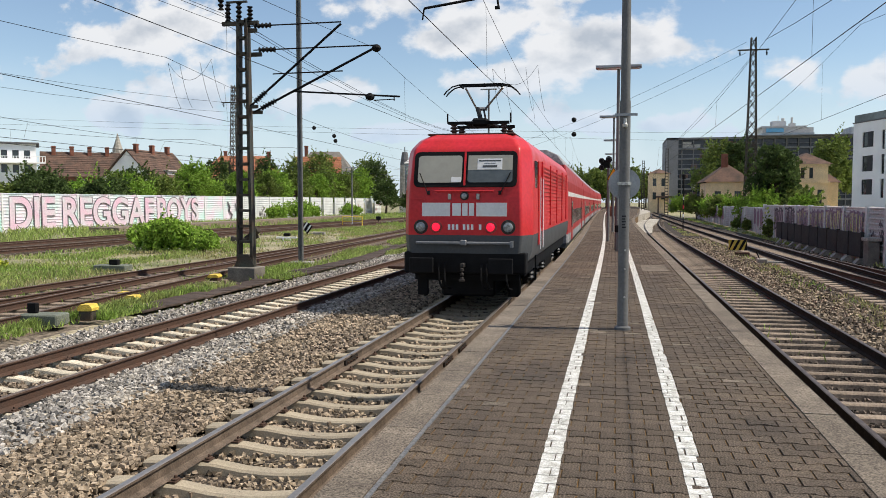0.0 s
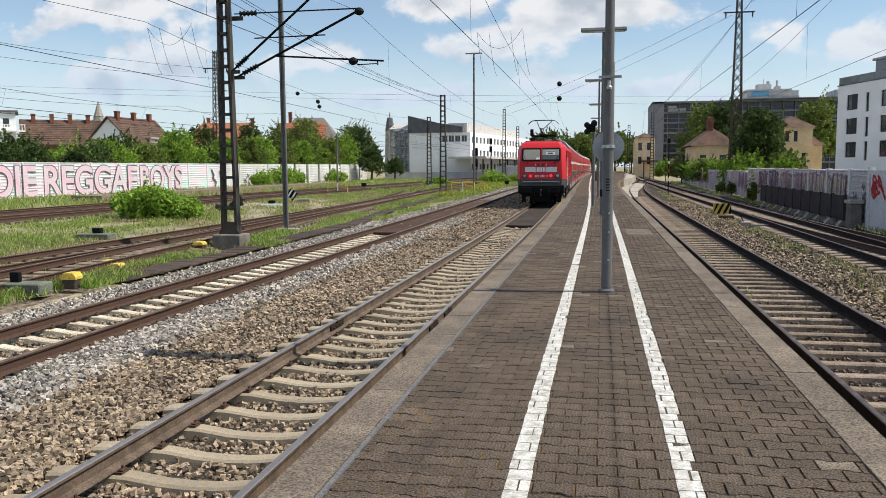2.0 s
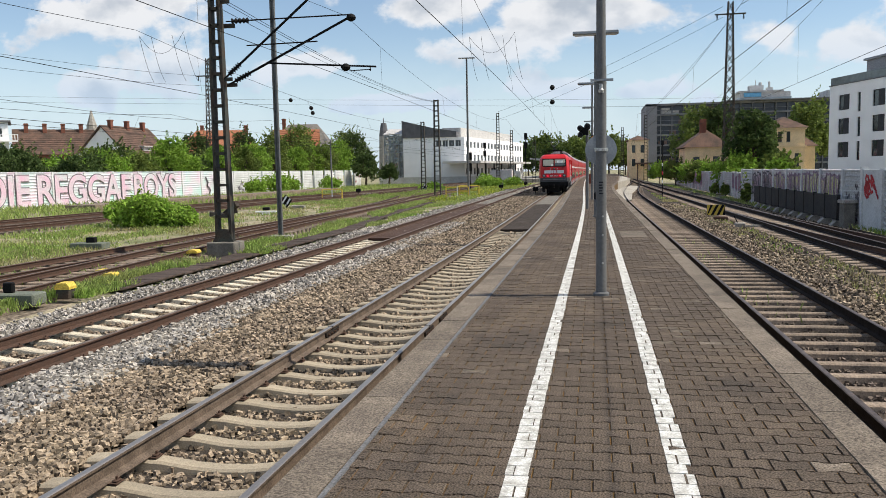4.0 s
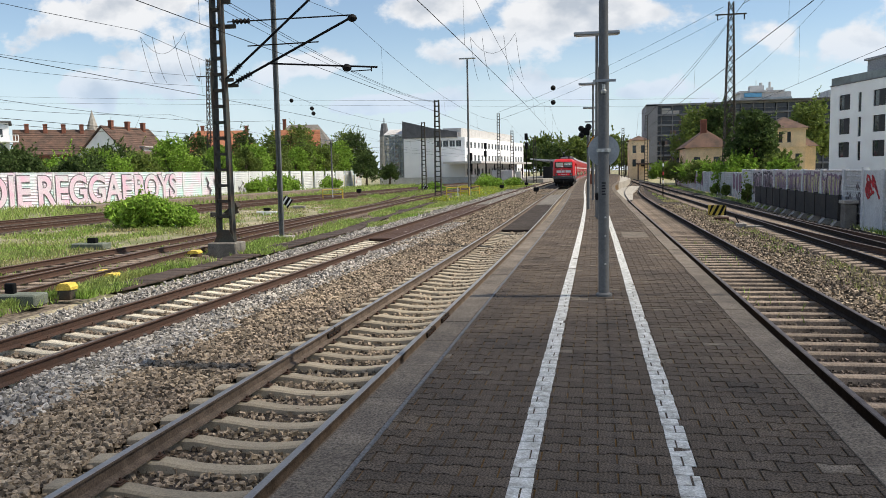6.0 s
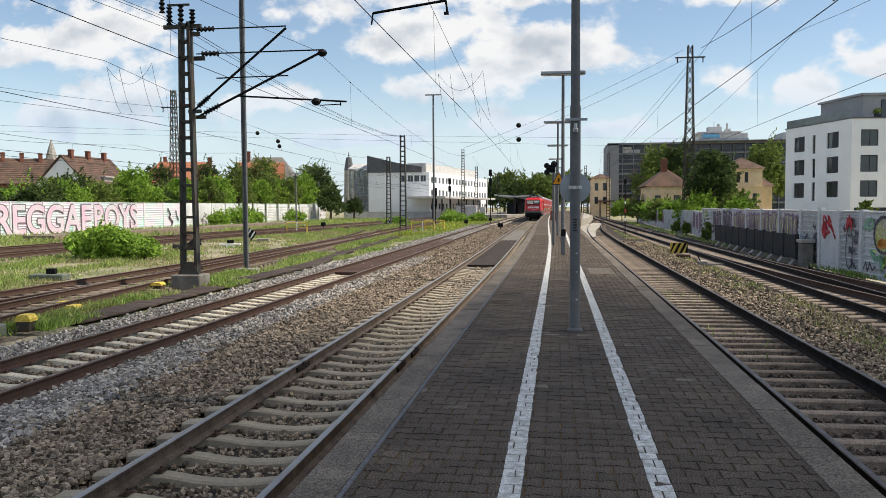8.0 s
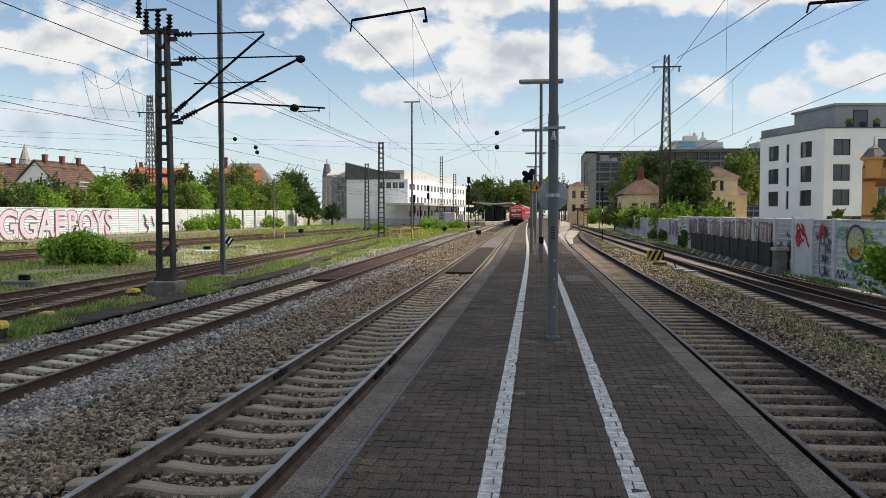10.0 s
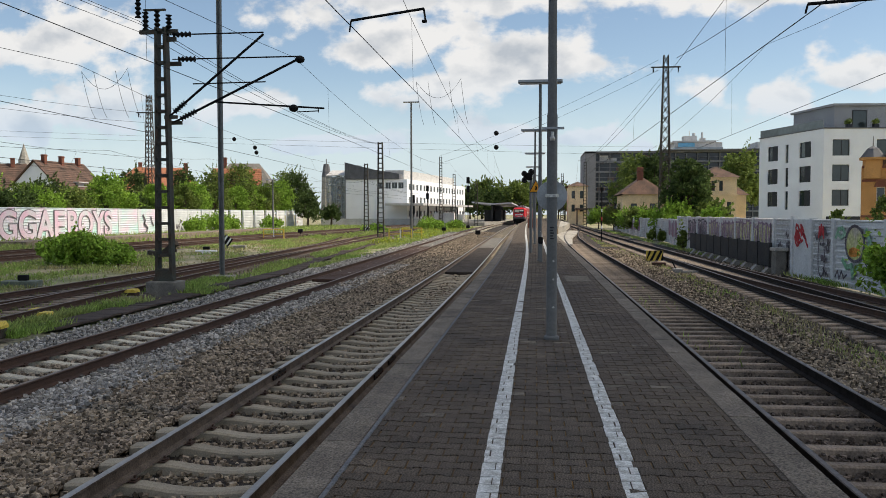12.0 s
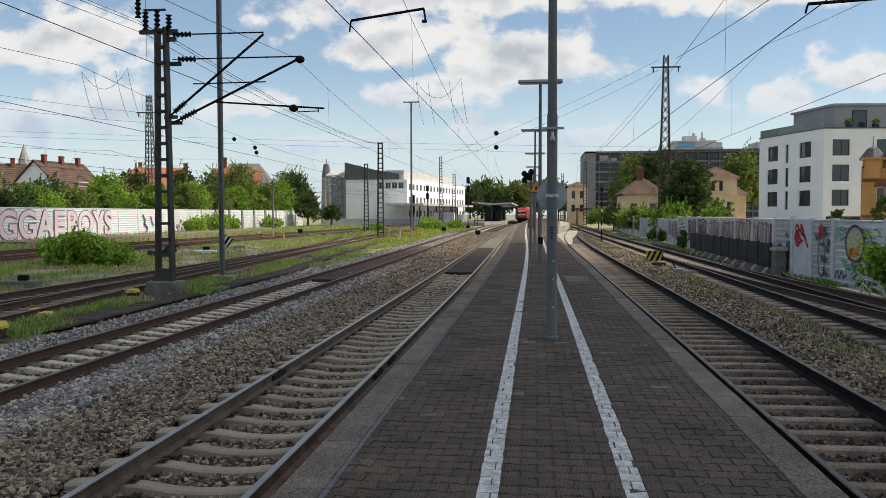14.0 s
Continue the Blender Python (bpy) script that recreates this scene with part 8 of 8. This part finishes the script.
def paver_kit(kit, x, y, z, rng, mat_i=0):
    o = paver_outline()
    n = len(o)
    tx, ty = rng.uniform(-0.010, 0.010), rng.uniform(-0.010, 0.010)
    top = [(x + u * 0.968, y + v * 0.965, z + u * tx + v * ty) for u, v in o]
    mid = [(x + u, y + v, z - 0.007) for u, v in o]
    low = [(x + u, y + v, z - 0.045) for u, v in o]
    fs = [tuple(range(n))]
    for k in range(2):
        for i in range(n):
            j = (i + 1) % n
            fs.append((k * n + i, (k + 1) * n + i, (k + 1) * n + j, k * n + j))
    kit.add(top + mid + low, fs, mat_i)


def pave():
    rng = random.Random(31)
    o = Kit()
    paver_kit(o, 0, 0, 0, random.Random(1))
    me, mw = o.mesh("paver", M["paver"]), o.mesh("paver_white", M["white"])
    joined, pale = Kit(), Kit()
    count = 0
    row = 0
    y = -6.122
    while y < 46:
        xl, xr = plat_l(y) + 0.275, plat_r(y) - 0.255
        shift = (row % 2) * PV_L / 2
        x = -1.673 + shift
        wl, wr = track_a(y) + 2.91, track_c(y) - 2.91
        while x < xr + 0.1:
            if xl - 0.09 < x < xr + 0.09:
                z = rng.gauss(0, 0.0016)
                white = False
                if 4.0 < y < 6.6 and -0.75 < x < 1.0 and count < 290 and not white:
                    ob = new("paver", me)
                    ob.parent = platform
                    ob.matrix_basis = pose(x, y, z, rng.uniform(-0.5, 0.5), rng.uniform(-0.5, 0.5), 0)
                    count += 1
                else:
                    paver_kit(pale if rng.random() < 0.025 else joined, x, y, z, rng)
            x += PV_L
        y += PV_W
        row += 1
    r = part("pavers_beyond", joined, M["paver_far"], platform)
    r["kind"] = "stuff"
    part("pale_pavers", pale, M["paver_pale"], platform, "single paler worn pavers")["kind"] = "stuff"
    far = Kit()
    while y < 300:
        far.box(plat_l(y) + 0.27, y, -0.05, plat_r(y) - 0.25, y + 0.96, -0.004)
        y += 1.0
    part("paving_far", far, M["paver_far"], platform)["kind"] = "stuff"
    # the painted lines, worn through at the joints
    k = Kit()
    for y0, y1, step in ((-6.122, 46, PV_W), (46, 250, 2.0)):
        y = y0
        while y < y1:
            for side in (0, 1):
                if side and y > 62:
                    continue
                c = (track_a(y) + 2.91) if not side else (track_c(y) - 2.91)
                worn = step < 1
                solid = worn and ((side and 11.9 < y < 14.5) or (not side and y > 13.5))
                if worn and not solid:
                    c += rng.uniform(-0.004, 0.004)
                    a, b = c - 0.062, c + 0.062
                    # a paver joint falls inside the line in every second row
                    j = (c - rng.uniform(-0.03, 0.03)) if int((y + 6.122) / PV_W + 0.5) % 2 else None
                    gap = rng.uniform(0.003, 0.007)
                    spans = [(a, j - gap), (j + gap, b)] if j else [(a, b)]
                    for p, q in spans:
                        if rng.random() < 0.05:
                            q = p + (q - p) * rng.uniform(0.8, 0.96)
                        k.box(p, y - PV_W / 2 + rng.uniform(0.002, 0.006), -0.006, q, y + PV_W / 2 - rng.uniform(0.002, 0.006), 0.0052)
                else:
                    c2 = (track_a(y + step) + 2.91) if not side else (track_c(y + step) - 2.91)
                    yo = PV_W / 2 if worn else 0
                    k.add([(c - 0.06, y - yo, 0.005), (c + 0.06, y - yo, 0.005), (c2 + 0.06, y + step - yo, 0.005), (c2 - 0.06, y + step - yo, 0.005),
                           (c - 0.06, y - yo, -0.01), (c + 0.06, y - yo, -0.01), (c2 + 0.06, y + step - yo, -0.01), (c2 - 0.06, y + step - yo, -0.01)],
                          [(0, 1, 2, 3), (0, 4, 5, 1), (1, 5, 6, 2), (2, 6, 7, 3), (3, 7, 4, 0)])
            y += step
    part("painted_line", k, M["white"], platform, "worn white painted guide lines")
    # edge slabs, one by one
    for side in (-1, 1):
        y = -3.393
        while y < 120:
            f = plat_l if side < 0 else plat_r
            a0, a1 = f(y), f(y + 1.0)
            w = 0.265 if side < 0 else 0.245
            g = 0.004
            q = [(a0, y + g), (a1, y + 1.0 - g), (a1 - side * w, y + 1.0 - g), (a0 - side * w, y + g)]
            dz = rng.uniform(0.004, 0.010)
            kk = Kit().add([(u, v, dz) for u, v in q] + [(u, v, dz - 0.16) for u, v in q], [(0, 1, 2, 3), (7, 6, 5, 4), (0, 4, 5, 1), (1, 5, 6, 2), (2, 6, 7, 3), (3, 7, 4, 0)])
            part("edge_slab", kk, M["slab"], platform)
            y += 1.0
    kk = Kit()
    for side in (-1, 1):
        f = plat_l if side < 0 else plat_r
        sweep(kk, [(f(v) - side * 0.03, v) for v in range(120, 300, 6)], [(-0.13, -0.16), (-0.13, 0.0), (0.13, 0.0), (0.13, -0.16)])
    part("edge_far", kk, M["slab"], platform)["kind"] = "stuff"
    # faint blue-grey seam along the inner edge of the slabs
    kk = Kit()
    sweep(kk, [(plat_l(v) + 0.290, v) for v in np.arange(-4, 60, 2.0)], [(-0.014, -0.01), (-0.014, 0.0115), (0.014, 0.0115), (0.014, -0.01)])
    part("edge_seam", kk, M["blueline"], platform, "faded pale seam along the edge slabs")
    # an inspection cover on the right-hand half
    part("cover", Kit().box(0.75, 19.6, -0.02, 1.35, 21.4, 0.006, bevel=0.004), M["slab"], platform, "flat brownish inspection cover")


def make_joints():
    """Bolted rail joints with fishplates on the platform track."""
    for d, y in ((-0.753, 12.0), (0.753, 12.2), (0.753, 13.4)):
        e = empty("rail_joint", pose(track_a(y) + d, y, RAIL), "dark bolted fishplate joint on a shiny rail", "rail joint", "rail joints")
        part("gap", Kit().box(-0.04, -0.012, -0.05, 0.04, 0.012, 0.002), M["black"], e)
        for s in (-1, 1):
            p = part("fishplate", Kit().box(min(s * 0.012, s * 0.04), -0.3, -0.125, max(s * 0.012, s * 0.04), 0.3, -0.05, bevel=0.006), M["rail_dark"], e)
            for i in range(4):
                part("bolt", Kit().tube((s * 0.04, -0.22 + i * 0.147, -0.088), (s * 0.065, -0.22 + i * 0.147, -0.088), 0.016, n=6), M["rust"], p)


make_all_stones()
make_joints()
pave()
motions()
